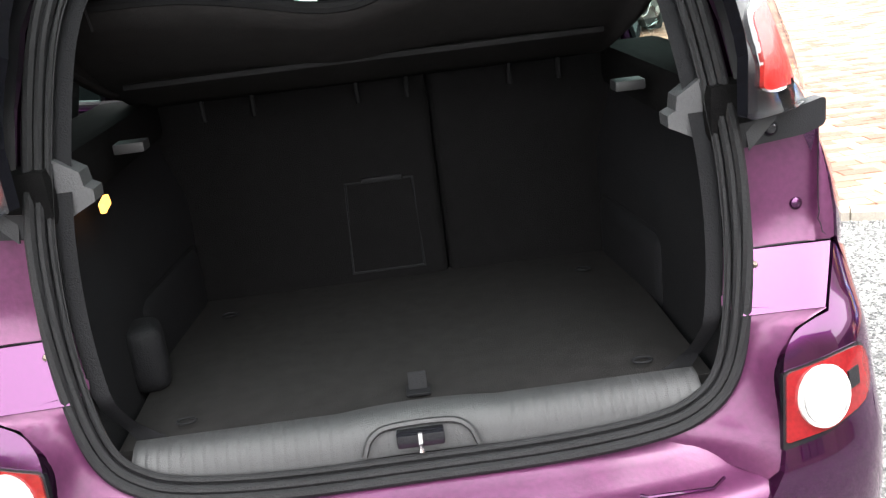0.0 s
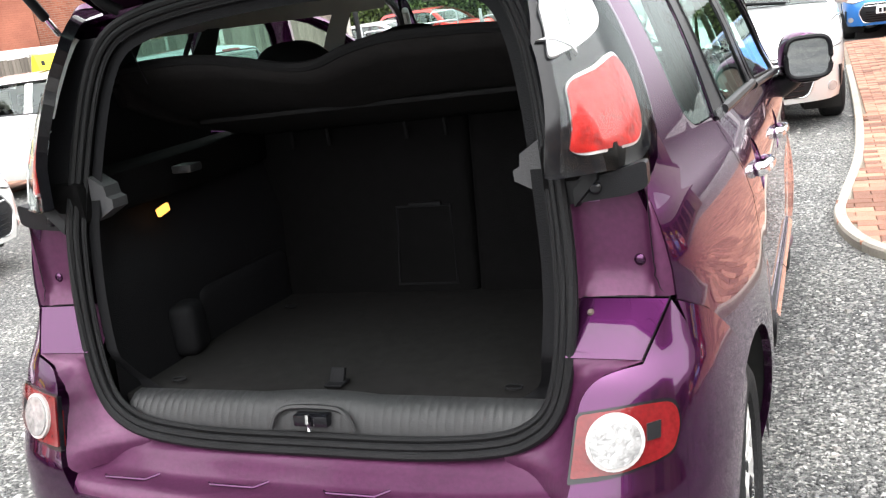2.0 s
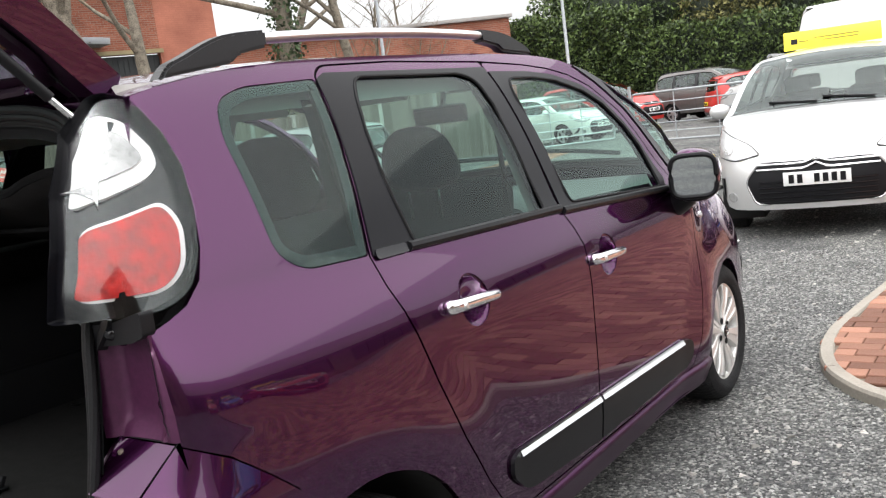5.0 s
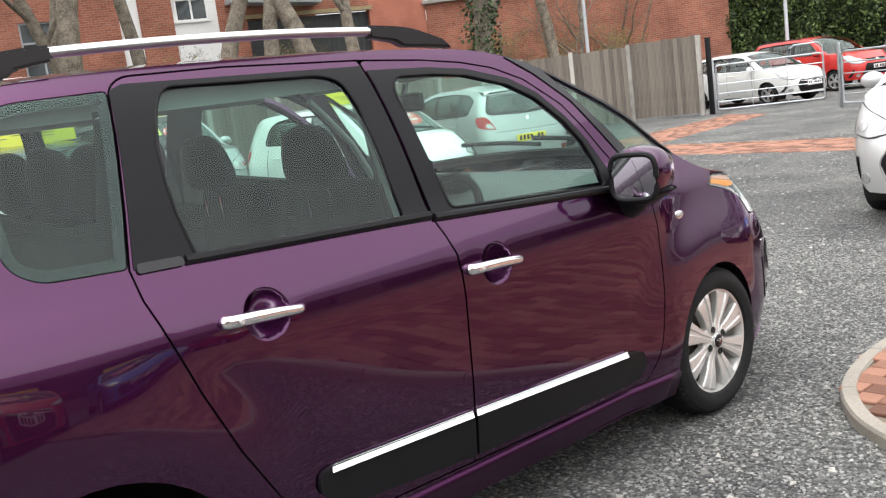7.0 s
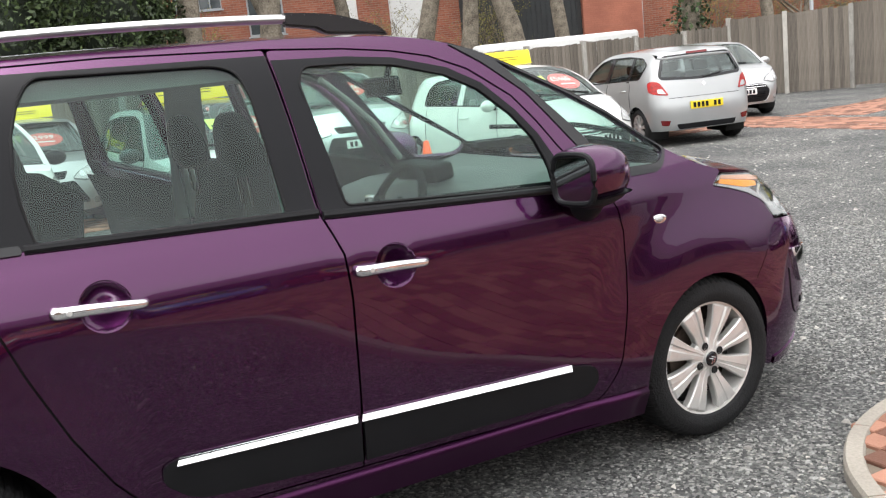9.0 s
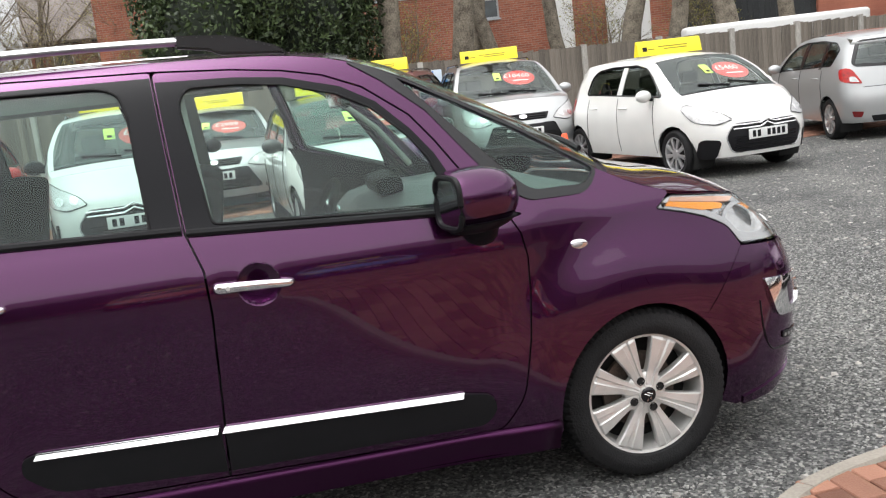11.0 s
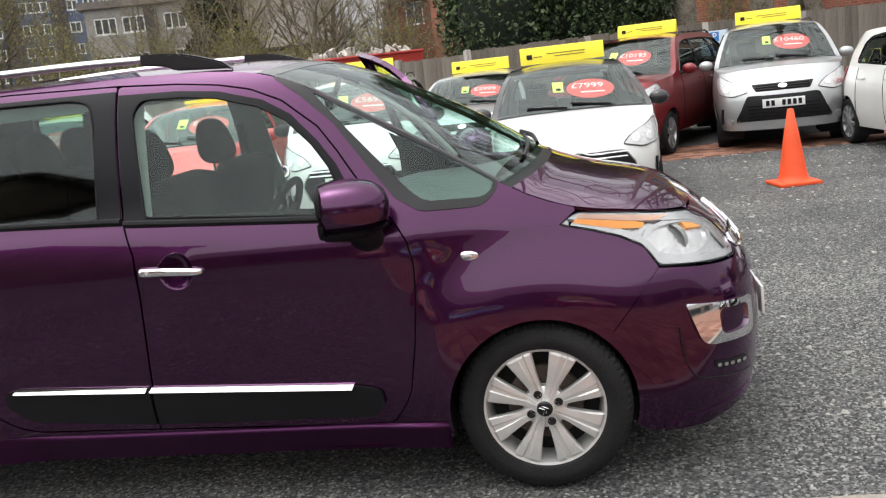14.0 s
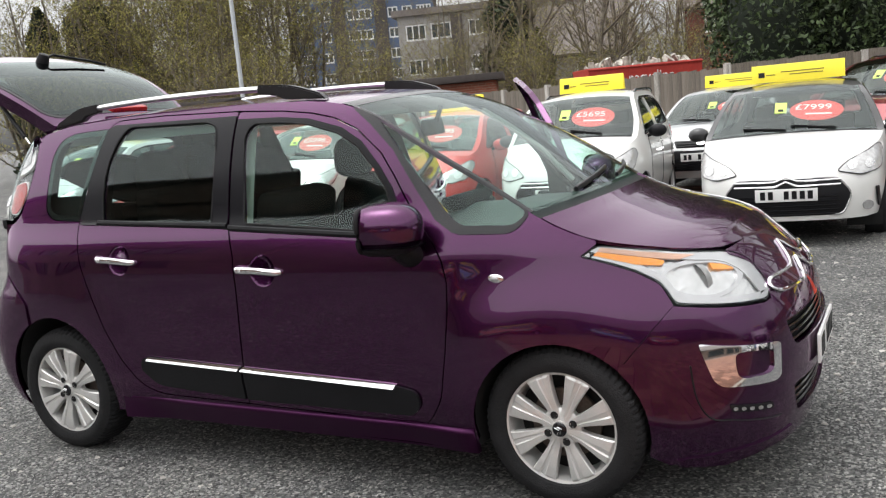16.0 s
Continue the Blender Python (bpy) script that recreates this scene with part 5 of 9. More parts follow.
def seat(x, y, wide, back_h, tilt, head, headz, single=True):
    boxed("seat_cushion", (wide, 0.50, 0.20), pose(x, y + 0.30, 0.60, 4, 0, 0), CLOTH, CAR, 0.06, "", 4)
    if single:
        boxed("seat_back", (wide * 0.96, 0.15, back_h), pose(x, y + 0.03, 0.62 + back_h / 2, -tilt, 0, 0), CLOTH, CAR, 0.06, "", 4)
    for hx in head:
        hb = bmesh.new()
        bmesh.ops.create_uvsphere(hb, u_segments=24, v_segments=16, radius=1)
        for v in hb.verts:
            a, b, c = v.co
            k = (abs(a) ** 3.2 + abs(b) ** 3.2 + abs(c) ** 3.2) ** (-1 / 3.2)
            a, b, c = a * k, b * k, c * k
            v.co = Vector((hx + a * 0.135 * (1 - 0.17 * c), y - 0.06 + b * 0.058 * (1 - 0.2 * c) - 0.015 * c, headz + c * 0.108 * (1 - 0.10 * a * a)))
        part("headrest", hb, CLOTH, CAR)
        for d in (-0.06, 0.06):
            part("headrest_post", tube(bmesh.new(), [(hx + d, y - 0.05, headz - 0.20), (hx + d, y - 0.06, headz - 0.05)], 0.006, 6), CHROME if single else CLOTH, CAR)


for x in (-0.36, 0.36):
    seat(x, 1.06, 0.50, 0.60, 12, [x], 1.305)
seat(0.0, 0.36, 1.18, 0.6, 9, [-0.37, 0.37, 0.0], 1.335, False)
for s in (1, -1):
    panel("pillar_lining", [(1.00, 0.95), (1.19, 0.95), (1.14, 1.54), (0.99, 1.54)], lambda y, z: (s * (main.x(y, z) - 0.055), y, z), LININGGREY, CAR, [], 0.08, 0.0, away=Vector((s * 3, 1, 1)))
    panel("roof_side_lining", [(-0.25, 1.50), (1.45, 1.51), (1.40, 1.59), (-0.25, 1.59)], lambda y, z: (s * (main.x(y, z) - 0.05), y, z), LININGGREY, CAR, [], 0.08, 0.0, away=Vector((s * 3, 1, 1)))
    part("belt", tube(bmesh.new(), [(s * 0.66, 1.02, 1.36), (s * 0.66, 1.03, 1.0), (s * 0.65, 1.06, 0.6)], 0.022, 6, flat=0.15), DASH, CAR)
    part("inner_pillar", tube(bmesh.new(), [(s * (main.x(y, z) - 0.05), y, z) for y, z in ((2.10, 1.08), (1.95, 1.27), (1.80, 1.40), (1.68, 1.49))], 0.015, 8), LININGGREY, CAR)
# dashboard with rounded brow
V, F = [], []
prof = [(1.60, 0.62), (1.62, 0.80), (1.66, 0.92), (1.74, 0.99), (1.86, 1.015), (2.05, 1.02), (2.25, 1.03), (2.38, 1.06)]
n = 28
for i in range(n + 1):
    x = -0.74 + 1.48 * i / n
    for y, z in prof:
        hump = 0.055 * math.exp(-(x / 0.22) ** 2) * (1.68 < y < 2.2)
        V.append((x, y + 0.04 * (x / 0.74) ** 2, z + hump))
for i in range(n):
    for j in range(len(prof) - 1):
        a = i * len(prof) + j
        F.append((a, a + len(prof), a + len(prof) + 1, a + 1))
obj("dashboard", V, F, DASHTOP, CAR)
boxed("display_hood", (0.34, 0.10, 0.07), pose(0, 1.84, 1.085, 8, 0, 0), DASH, CAR, 0.02, "", 3)
for x, y, z in ((0.63, 1.675, 0.985), (0.13, 1.66, 0.965), (-0.13, 1.66, 0.965), (-0.63, 1.675, 0.985)):
    part("air_vent", tube(bmesh.new(), [(x + 0.055 * math.copysign(abs(math.cos(a)) ** 0.5, math.cos(a)), y - 0.005, z + 0.035 * math.copysign(abs(math.sin(a)) ** 0.5, math.sin(a))) for a in np.linspace(0, 2 * math.pi, 26)[:-1]], 0.008, 8, True), CHROME, CAR)
wm = Matrix.Translation((0.37, 1.52, 0.985)) @ Matrix.Rotation(radians(62), 4, "X")
wheel_ring = part("steering_wheel", tube(bmesh.new(), [wm @ Vector((0.185 * math.cos(a), 0.185 * math.sin(a), 0)) for a in np.linspace(0, 2 * math.pi, 40)[:-1]], 0.016, 8, True), DASH, CAR)
part("wheel_hub", lathe(bmesh.new(), [(0.0, 0.02), (0.05, 0.018), (0.075, 0.0), (0.07, -0.05)], 24, wm), DASH, wheel_ring)
for a in (20, 160, 270):
    part("wheel_arm", tube(bmesh.new(), [wm @ Vector((0.06 * math.cos(radians(a)), 0.06 * math.sin(radians(a)), 0)), wm @ Vector((0.18 * math.cos(radians(a)), 0.18 * math.sin(radians(a)), 0))], 0.016, 8, flat=0.6), DASH, wheel_ring)
im = part("interior_mirror", box(bmesh.new(), 0.24, 0.03, 0.075, pose(0, 1.70, 1.435, 10, 0, 8), 0.014, 3), GLOSSBLACK, CAR)
part("mirror_stem", tube(bmesh.new(), [(0, 1.72, 1.46), (0, 1.75, 1.53)], 0.012, 8), GLOSSBLACK, im)
for s in (1, -1):
    part("sun_visor", box(bmesh.new(), 0.40, 0.16, 0.02, pose(s * 0.30, 1.56, 1.545, -18, 0, 0), 0.008), LININGGREY, CAR)


# ---- parked cars ----
CARGLASS = glass("parked_car_glass", (0.52, 0.58, 0.57), 2.0)
PLAMP = mat("parked_car_lamp", (0.50, 0.50, 0.50), 0.18, 0.5, 0.25, 14, 40, 0.2)
CARSCREEN = glass("parked_car_screen", (0.82, 0.88, 0.85), 2.0)
BOARDTEXT = mat("board_print", (0.16, 0.13, 0.02), 0.6, 0, 0.05)
SIGNYELLOW = mat("yellow_board", (0.80, 0.66, 0.02), 0.5, 0, 0.05)
SIGNRED = mat("red_sticker", (0.75, 0.06, 0.05), 0.5, 0, 0.05)
LETTERWHITE = mat("white_lettering", (0.85, 0.85, 0.85), 0.5, 0, 0.03)
LIME = mat("lime_card", (0.55, 0.75, 0.15), 0.5, 0, 0.05)
PLATEYELLOW = mat("yellow_plate", (0.80, 0.62, 0.03), 0.4, 0, 0.03)
HUBSILVER = mat("wheel_silver", (0.55, 0.55, 0.56), 0.35, 0.8, 0.08)


def lettering(name, text, size, m, material, parent):
    cu = bpy.data.curves.new(name, "FONT")
    cu.body, cu.size, cu.align_x, cu.align_y, cu.extrude = text, size, "CENTER", "CENTER", 0.001
    tmp = bpy.data.objects.new(name, cu)
    scene.collection.objects.link(tmp)
    bpy.context.view_layer.update()
    me = bpy.data.meshes.new_from_object(tmp.evaluated_get(bpy.context.evaluated_depsgraph_get()))
    bpy.data.objects.remove(tmp)
    me.transform(m)
    me.materials.clear()
    me.materials.append(material)
    ob = new(name, me)
    ob.parent = parent
    return ob


WHEELS = {}


def simple_wheel(parent, s, x, y, r, rim, spokes=5):
    key = (round(r, 3), round(rim, 3), spokes)
    if key not in WHEELS:
        t = lathe(bmesh.new(), [(rim, -0.01), (rim + 0.02, 0.006), (r - 0.03, 0.008), (r - 0.008, -0.01), (r, -0.04), (r, -0.16), (r - 0.02, -0.185), (rim, -0.18)], 40)
        w = lathe(bmesh.new(), [(0.0, 0.0), (0.05, 0.0), (0.06, -0.01), (0.07, -0.02)], 24)
        lathe(w, [(rim + 0.006, -0.002), (rim - 0.006, -0.006), (rim - 0.014, -0.03), (rim - 0.02, -0.1)], 36)
        sp = bmesh.new()
        hw = 0.85 / spokes * rim
        f = [sp.verts.new(q) for q in ((0.04, -hw * 0.7, -0.006), (rim - 0.008, -hw * 1.5, -0.008), (rim - 0.008, 0, -0.002), (0.04, 0, 0.0), (rim - 0.008, hw * 1.5, -0.008), (0.04, hw * 0.7, -0.006), (0.04, -hw * 0.7, -0.03), (rim - 0.008, -hw * 1.5, -0.03), (rim - 0.008, hw * 1.5, -0.03), (0.04, hw * 0.7, -0.03))]
        for q in ((0, 1, 2, 3), (3, 2, 4, 5), (0, 6, 7, 1), (5, 4, 8, 9)):
            sp.faces.new([f[i] for i in q])
        b = lathe(bmesh.new(), [(0.0, -0.06), (rim - 0.012, -0.06)], 24)
        tm, wm_, bk, so = (part(n, g, mt) for n, g, mt in (("tyre", t, TYRE), ("wheel", w, HUBSILVER), ("wheel_back", b, UNDER), ("spoke", sp, HUBSILVER)))
        WHEELS[key] = (tm.data, wm_.data, bk.data, so.data)
        for o in (tm, wm_, bk, so):
            bpy.data.objects.remove(o)
    m = Matrix.Translation((s * x, y, r)) @ Matrix.Rotation(radians(90 * s), 4, "Y")
    tyre_d, wheel_d, back_d, spoke_d = WHEELS[key]
    hub = new("wheel", wheel_d)
    hub.parent, hub.matrix_local = parent, m
    for n, d in (("tyre", tyre_d), ("wheel_back", back_d)):
        o = new(n, d)
        o.parent = hub
    for k in range(spokes):
        o = new("spoke", spoke_d)
        o.parent, o.matrix_local = hub, Matrix.Rotation(2 * math.pi * k / spokes, 4, "Z")
    return hub


HATCH = dict(edge=[(1.0, 0.40), (0.965, 0.50), (0.90, 0.575), (0.82, 0.615), (0.755, 0.645), (0.66, 0.80), (0.58, 0.905), (0.52, 0.945), (0.42, 0.965), (0.28, 0.965), (0.15, 0.94), (0.07, 0.90), (0.0, 0.80)],
             win=[(0.70, 0.645), (0.62, 0.80), (0.56, 0.88), (0.48, 0.915), (0.30, 0.92), (0.17, 0.895), (0.12, 0.83), (0.15, 0.69)], cowl=0.755, screen=0.565, roof=0.06, belt=0.655)
CITY = dict(edge=[(1.0, 0.40), (0.97, 0.50), (0.91, 0.58), (0.85, 0.625), (0.795, 0.66), (0.70, 0.82), (0.62, 0.92), (0.55, 0.955), (0.42, 0.972), (0.25, 0.968), (0.12, 0.945), (0.05, 0.91), (0.0, 0.82)],
            win=[(0.735, 0.66), (0.66, 0.81), (0.60, 0.89), (0.52, 0.925), (0.34, 0.926), (0.25, 0.905), (0.215, 0.85), (0.20, 0.70)], cowl=0.795, screen=0.605, roof=0.04, belt=0.665)
SUV = dict(edge=[(1.0, 0.45), (0.975, 0.55), (0.92, 0.60), (0.82, 0.63), (0.745, 0.65), (0.65, 0.83), (0.58, 0.925), (0.52, 0.955), (0.40, 0.97), (0.22, 0.968), (0.09, 0.945), (0.04, 0.90), (0.0, 0.80)],
           win=[(0.69, 0.655), (0.62, 0.82), (0.57, 0.89), (0.50, 0.915), (0.30, 0.922), (0.14, 0.90), (0.08, 0.84), (0.10, 0.69)], cowl=0.745, screen=0.565, roof=0.04, belt=0.66)
VAN = dict(edge=[(1.0, 0.34), (0.975, 0.43), (0.94, 0.475), (0.90, 0.50), (0.86, 0.53), (0.80, 0.72), (0.75, 0.88), (0.70, 0.95), (0.60, 0.975), (0.30, 0.978), (0.10, 0.975), (0.03, 0.965), (0.0, 0.93)],
           win=[(0.83, 0.56), (0.785, 0.72), (0.755, 0.80), (0.68, 0.80), (0.68, 0.56)], cowl=0.86, screen=0.74, roof=0.02, belt=0.55)


def parked_car(label, shape, L, W, H, wb, fo, colour, at, rz, face="smile", plate=WHITEPLASTIC, roof=None, price="", group="cars for sale", spokes=5, mirror_col=None, rails=False, bars=True, rear_detail=True):
    """A parked car from its measures: length, width, height, wheelbase, front overhang; at: the ground under its rear axle."""
    ro = L - wb - fo
    Y = lambda a: a * L - ro
    f, r = Y(1.0), Y(0.0)
    sh = Shell([(0.08 * H, 0.44 * W), (0.2 * H, 0.475 * W), (0.35 * H, 0.498 * W), (0.5 * H, 0.50 * W), (0.6 * H, 0.487 * W), (0.68 * H, 0.468 * W), (0.8 * H, 0.43 * W), (0.92 * H, 0.375 * W), (1.0 * H, 0.31 * W)],
               [(0.06 * H, f - 0.10), (0.16 * H, f - 0.02), (0.3 * H, f), (0.4 * H, f - 0.02), (0.48 * H, f - 0.09), (0.54 * H, f - 0.2), (0.7 * H, f - 0.5)],
               [(0.06 * H, r + 0.10), (0.2 * H, r + 0.01), (0.35 * H, r), (0.5 * H, r + 0.04), (0.65 * H, r + 0.09), (0.8 * H, r + 0.17), (0.95 * H, r + 0.28), (1.05 * H, r + 0.4)],
               [(Y(a), z * H) for a, z in shape["edge"]], mf=f - 1.0, mr=r + 1.0, pf=8, tf=0.12, pr=14, tr=0.08)
    car = empty("parked_car", pose(at[0], at[1], 0.0, 0, 0, rz), label, "car", group)
    c = 0.17
    zt = 0.5 * H
    for _ in range(20):
        zt = 0.5 * zt + 0.5 * table(sh.edge, table(sh.yf, zt) - c)
    y0 = table(sh.yf, zt) - c
    rt = 0.205 * (H / 1.5) ** 0.5 + 0.085
    zr = table(sh.edge, Y(shape["roof"]))
    zb = 0.165 * H
    fcut = [(table(sh.yf, z) - c, z) for z in np.linspace(zb, zt, 9)]
    rcut = [(table(sh.yr, z) + 0.12, z) for z in np.linspace(zb, zr - 0.02, 10)]
    edge_pts = [(y, table(sh.edge, y)) for y in np.linspace(y0, rcut[-1][0], 26)][1:-1]
    arch = rt + 0.045
    outline = list(reversed(rcut)) + arc(0, rt, arch, 215, -35, 12) + arc(wb, rt, arch, 215, -35, 12) + fcut + edge_pts
    outline = [(y, max(z, zb)) for y, z in outline]
    clean = [outline[0]]
    for p in outline[1:]:
        if (Vector(p) - Vector(clean[-1])).length > 0.012:
            clean.append(p)
    win = fillet([(Y(a), z * H, 0.05) for a, z in shape["win"]], 3)
    for s in (1, -1):
        side = panel("body_side", clean, sh.side(s), colour, car, [win], 0.16, 0.02, away=Vector((0, wb / 2, H * 0.4)))
        panel("side_window", ring(win, 0.01), sh.side(s, 0.012), CARGLASS, car, [], 0.2, 0.0, away=Vector((0, wb / 2, H * 0.4)))
        part("window_frame", tube(bmesh.new(), [(s * sh.x(p[0], p[1]), p[0], p[1]) for p in win], 0.012, 5, True), GLOSSBLACK, car)
        for a in ((0.44, 0.455) if shape is not VAN else ()), ((0.24, 0.25) if shape not in (VAN, CITY) else ()):
            if a:
                zlo, zhi = shape["belt"] * H + 0.01, 0.915 * H
                panel("pillar", [(Y(a[0]) - 0.03, zlo), (Y(a[1]) + 0.03, zlo), (Y(a[1]) + 0.02, zhi), (Y(a[0]) - 0.03, zhi)], sh.side(s), colour if shape is CITY else GLOSSBLACK, car, [], 0.2, 0.012, 0.002, away=Vector((0, wb / 2, H * 0.4)))
        if shape is not VAN:
            for a in (0.69, 0.445, 0.22):
                part("door_seam", tube(bmesh.new(), [(s * (sh.x(Y(a), z) + 0.0005), Y(a) - 0.10 * (a < 0.3) * (0.6 * H - z), z) for z in np.linspace(0.2 * H, shape["belt"] * H - 0.01, 7)], 0.004, 4), BLACK, car)
            for a in (0.49, 0.27):
                part("door_handle", tube(bmesh.new(), [(s * (sh.x(Y(a), 0.575 * H) + q), Y(a) + d, 0.575 * H) for q, d in ((0.0, -0.09), (0.03, -0.06), (0.03, 0.06), (0.0, 0.09))], 0.012, 6), colour, car)
        mc = mirror_col or colour
        m = Matrix.Translation((s * (0.5 * W + 0.07), Y(0.675), 0.675 * H))
        mb = bmesh.new()
        bmesh.ops.create_uvsphere(mb, u_segments=14, v_segments=10, radius=1, matrix=m @ Matrix.Diagonal((0.105, 0.07, 0.075, 1)))
        mo = part("door_mirror", mb, mc, car)
        part("mirror_foot", tube(bmesh.new(), [(s * (0.47 * W), Y(0.68), 0.64 * H), (s * (0.5 * W + 0.05), Y(0.675), 0.66 * H)], 0.022, 6), BLACK, mo)
        simple_wheel(car, s, 0.475 * W, 0.0, rt, rt - 0.09, spokes), simple_wheel(car, s, 0.475 * W, wb, rt, rt - 0.09, spokes)
        for cy in (0.0, wb):
            bm = bmesh.new()
            k0 = [[bm.verts.new((s * xx, cy + (arch + 0.01) * math.cos(radians(q)), rt + (arch + 0.01) * math.sin(radians(q)))) for q in range(-30, 211, 20)] for xx in (0.455 * W, 0.28 * W)]
            for i in range(len(k0[0]) - 1):
                bm.faces.new((k0[0][i], k0[0][i + 1], k0[1][i + 1], k0[1][i]))
            bm.faces.new(k0[1])
            part("arch_liner", bm, UNDER, car)
    # front face
    xb = lambda z: sh.x(table(sh.yf, z) - c, z)
    crown0 = 0.02 * H
    fz = list(np.linspace(zb, zt, 9))
    face_o = [(xb(z), z) for z in fz] + [(u * xb(zt), zt + crown0 * (1 - abs(u) ** 2.2)) for u in (0.7, 0.4, 0.0, -0.4, -0.7)] + [(-xb(z), z) for z in fz[::-1]]
    aw = Vector((0, wb / 2, H * 0.3))
    front = panel("front_bumper", face_o, sh.front(), colour, car, [], 0.11, 0.02, away=aw)
    for s in (1, -1):
        up_ = 0.055 if shape is SUV else 0.045
        lo = [(s * p[0] * W, (p[1] + up_) * H) for p in fillet([(0.245, 0.405, 0.015), (0.29, 0.455, 0.03), (0.39, 0.505, 0.02), (0.445, 0.545, 0.02), (0.463, 0.50, 0.02), (0.452, 0.40, 0.03), (0.36, 0.375, 0.03)])]
        lamp = panel("headlamp", lo, sh.front(), PLAMP, car, [], 0.05, 0.02, 0.006, "clear headlamp", away=aw)
        part("lamp_rim", tube(bmesh.new(), [(x, sh.front_y(x, z) + 0.004, z) for x, z in lo], 0.006, 5, True), SILLGREY, lamp)
        for q in (0.315, 0.395):
            panel("lamp_bulb", [(s * (q * W + 0.040 * math.cos(a)), (0.432 + up_) * H + 0.040 * math.sin(a)) for a in np.linspace(0, 2 * math.pi, 17)[:-1]], sh.front(), REFLECTOR, lamp, [], 0.04, 0.003, 0.010, away=aw)
        if face == "pods":
            panel("fog_pod", fillet([(s * 0.335 * W, 0.30 * H, 0.05), (s * 0.44 * W, 0.315 * H, 0.05), (s * 0.432 * W, 0.16 * H, 0.05), (s * 0.36 * W, 0.155 * H, 0.05)]), sh.front(), BLACK, car, [], 0.06, 0.01, 0.005, away=aw)
        else:
            panel("fog_lamp", [(s * (0.385 * W + 0.042 * math.cos(a)), 0.235 * H + 0.042 * math.sin(a)) for a in np.linspace(0, 2 * math.pi, 17)[:-1]], sh.front(), PLAMP, car, [], 0.06, 0.01, 0.005, away=aw)
            panel("bumper_slot", fillet([(s * 0.425 * W, 0.34 * H, 0.01), (s * 0.438 * W, 0.34 * H, 0.01), (s * 0.446 * W, 0.21 * H, 0.01), (s * 0.434 * W, 0.21 * H, 0.01)]), sh.front(), BLACK, car, [], 0.06, 0.01, 0.004, away=aw)
    suv = face == "plain" or (shape is SUV and face != "chevron")
    zg0, zg1 = (0.235, 0.425) if suv else (0.195, 0.415)
    g0 = fillet([(-0.25 * W, zg1 * H, 0.05), (0.25 * W, zg1 * H, 0.05), (0.315 * W, 0.32 * H, 0.06), (0.27 * W, zg0 * H, 0.06), (-0.27 * W, zg0 * H, 0.06), (-0.315 * W, 0.32 * H, 0.06)] if not suv else [(-0.25 * W, zg1 * H, 0.03), (0.25 * W, zg1 * H, 0.03), (0.34 * W, zg0 * H, 0.04), (-0.34 * W, zg0 * H, 0.04)])
    gr = panel("grille", g0, sh.front(), BLACK, car, [], 0.08, 0.01, 0.005, away=aw)
    part("grille_trim", tube(bmesh.new(), [(x, sh.front_y(x, z) + 0.006, z) for x, z in g0], 0.008, 5, True), GLOSSBLACK if suv else PLAMP, gr)
    for k in range(5):
        z = (zg0 + 0.012 + 0.026 * k) * H
        part("grille_bar", tube(bmesh.new(), [(x, sh.front_y(x, z) + 0.010, z) for x in np.linspace(-0.25 * W, 0.25 * W, 9)], 0.007, 5), GLOSSBLACK, gr)
    z = 0.485 * H if suv else 0.405 * H
    if suv:
        up = panel("upper_grille", fillet([(-0.22 * W, z + 0.045, 0.02), (0.22 * W, z + 0.045, 0.02), (0.19 * W, z - 0.045, 0.02), (-0.19 * W, z - 0.045, 0.02)]), sh.front(), BLACK, car, [], 0.08, 0.01, 0.005, away=aw)
        for q in (-0.03, 0.0, 0.03):
            part("grille_bar", tube(bmesh.new(), [(x, sh.front_y(x, z + q) + 0.010, z + q) for x in np.linspace(-0.19 * W, 0.19 * W, 9)], 0.007, 5), GLOSSBLACK, up)
        panel("badge", [(0.055 * math.cos(a), z + 0.025 * math.sin(a)) for a in np.linspace(0, 2 * math.pi, 17)[:-1]], sh.front(), CHROME, up, [], 0.04, 0.003, 0.018, away=aw)
    else:
        for q in (0.0, 0.042):
            part("bright_bar", tube(bmesh.new(), [(x, sh.front_y(x, z - q) + 0.012, z - q + 0.04 * max(0.0, 1 - abs(x) / 0.09)) for x in np.linspace(-0.26 * W, 0.26 * W, 27)], 0.009, 6), CHROME, gr)
    pz = (0.365 if suv else 0.325) * H
    pl = boxed("number_plate", (0.52, 0.014, 0.112), pose(0, sh.front_y(0.2, pz) + 0.020, pz), WHITEPLASTIC, car, 0.003)
    for k in range(7):
        if k != 4:
            boxed("plate_mark", (0.042, 0.004, 0.072), pose(-0.2 + 0.066 * k, sh.front_y(0.2, pz) + 0.0285, pz), BLACK, pl)
    # rear face with window, lamps and plate
    xr = lambda z: sh.x(table(sh.yr, z) + 0.12, z)
    rz_ = list(np.linspace(zb, zr - 0.02, 10))
    rear_o = [(xr(z), z) for z in rz_] + [(-xr(z), z) for z in rz_[::-1]]
    aw2 = Vector((0, wb / 2, H * 0.5))
    rw = fillet([(0.375 * W, 0.69 * H, 0.06), (0.31 * W, 0.885 * H, 0.06), (-0.31 * W, 0.885 * H, 0.06), (-0.375 * W, 0.69 * H, 0.06), (0.0, 0.665 * H, 0.2)])
    panel("tailgate", rear_o, sh.rear(), colour, car, [rw], 0.11, 0.02, away=aw2)
    panel("rear_window", ring(rw, 0.01), sh.rear(0.01), CARGLASS, car, [], 0.2, 0.0, away=aw2)
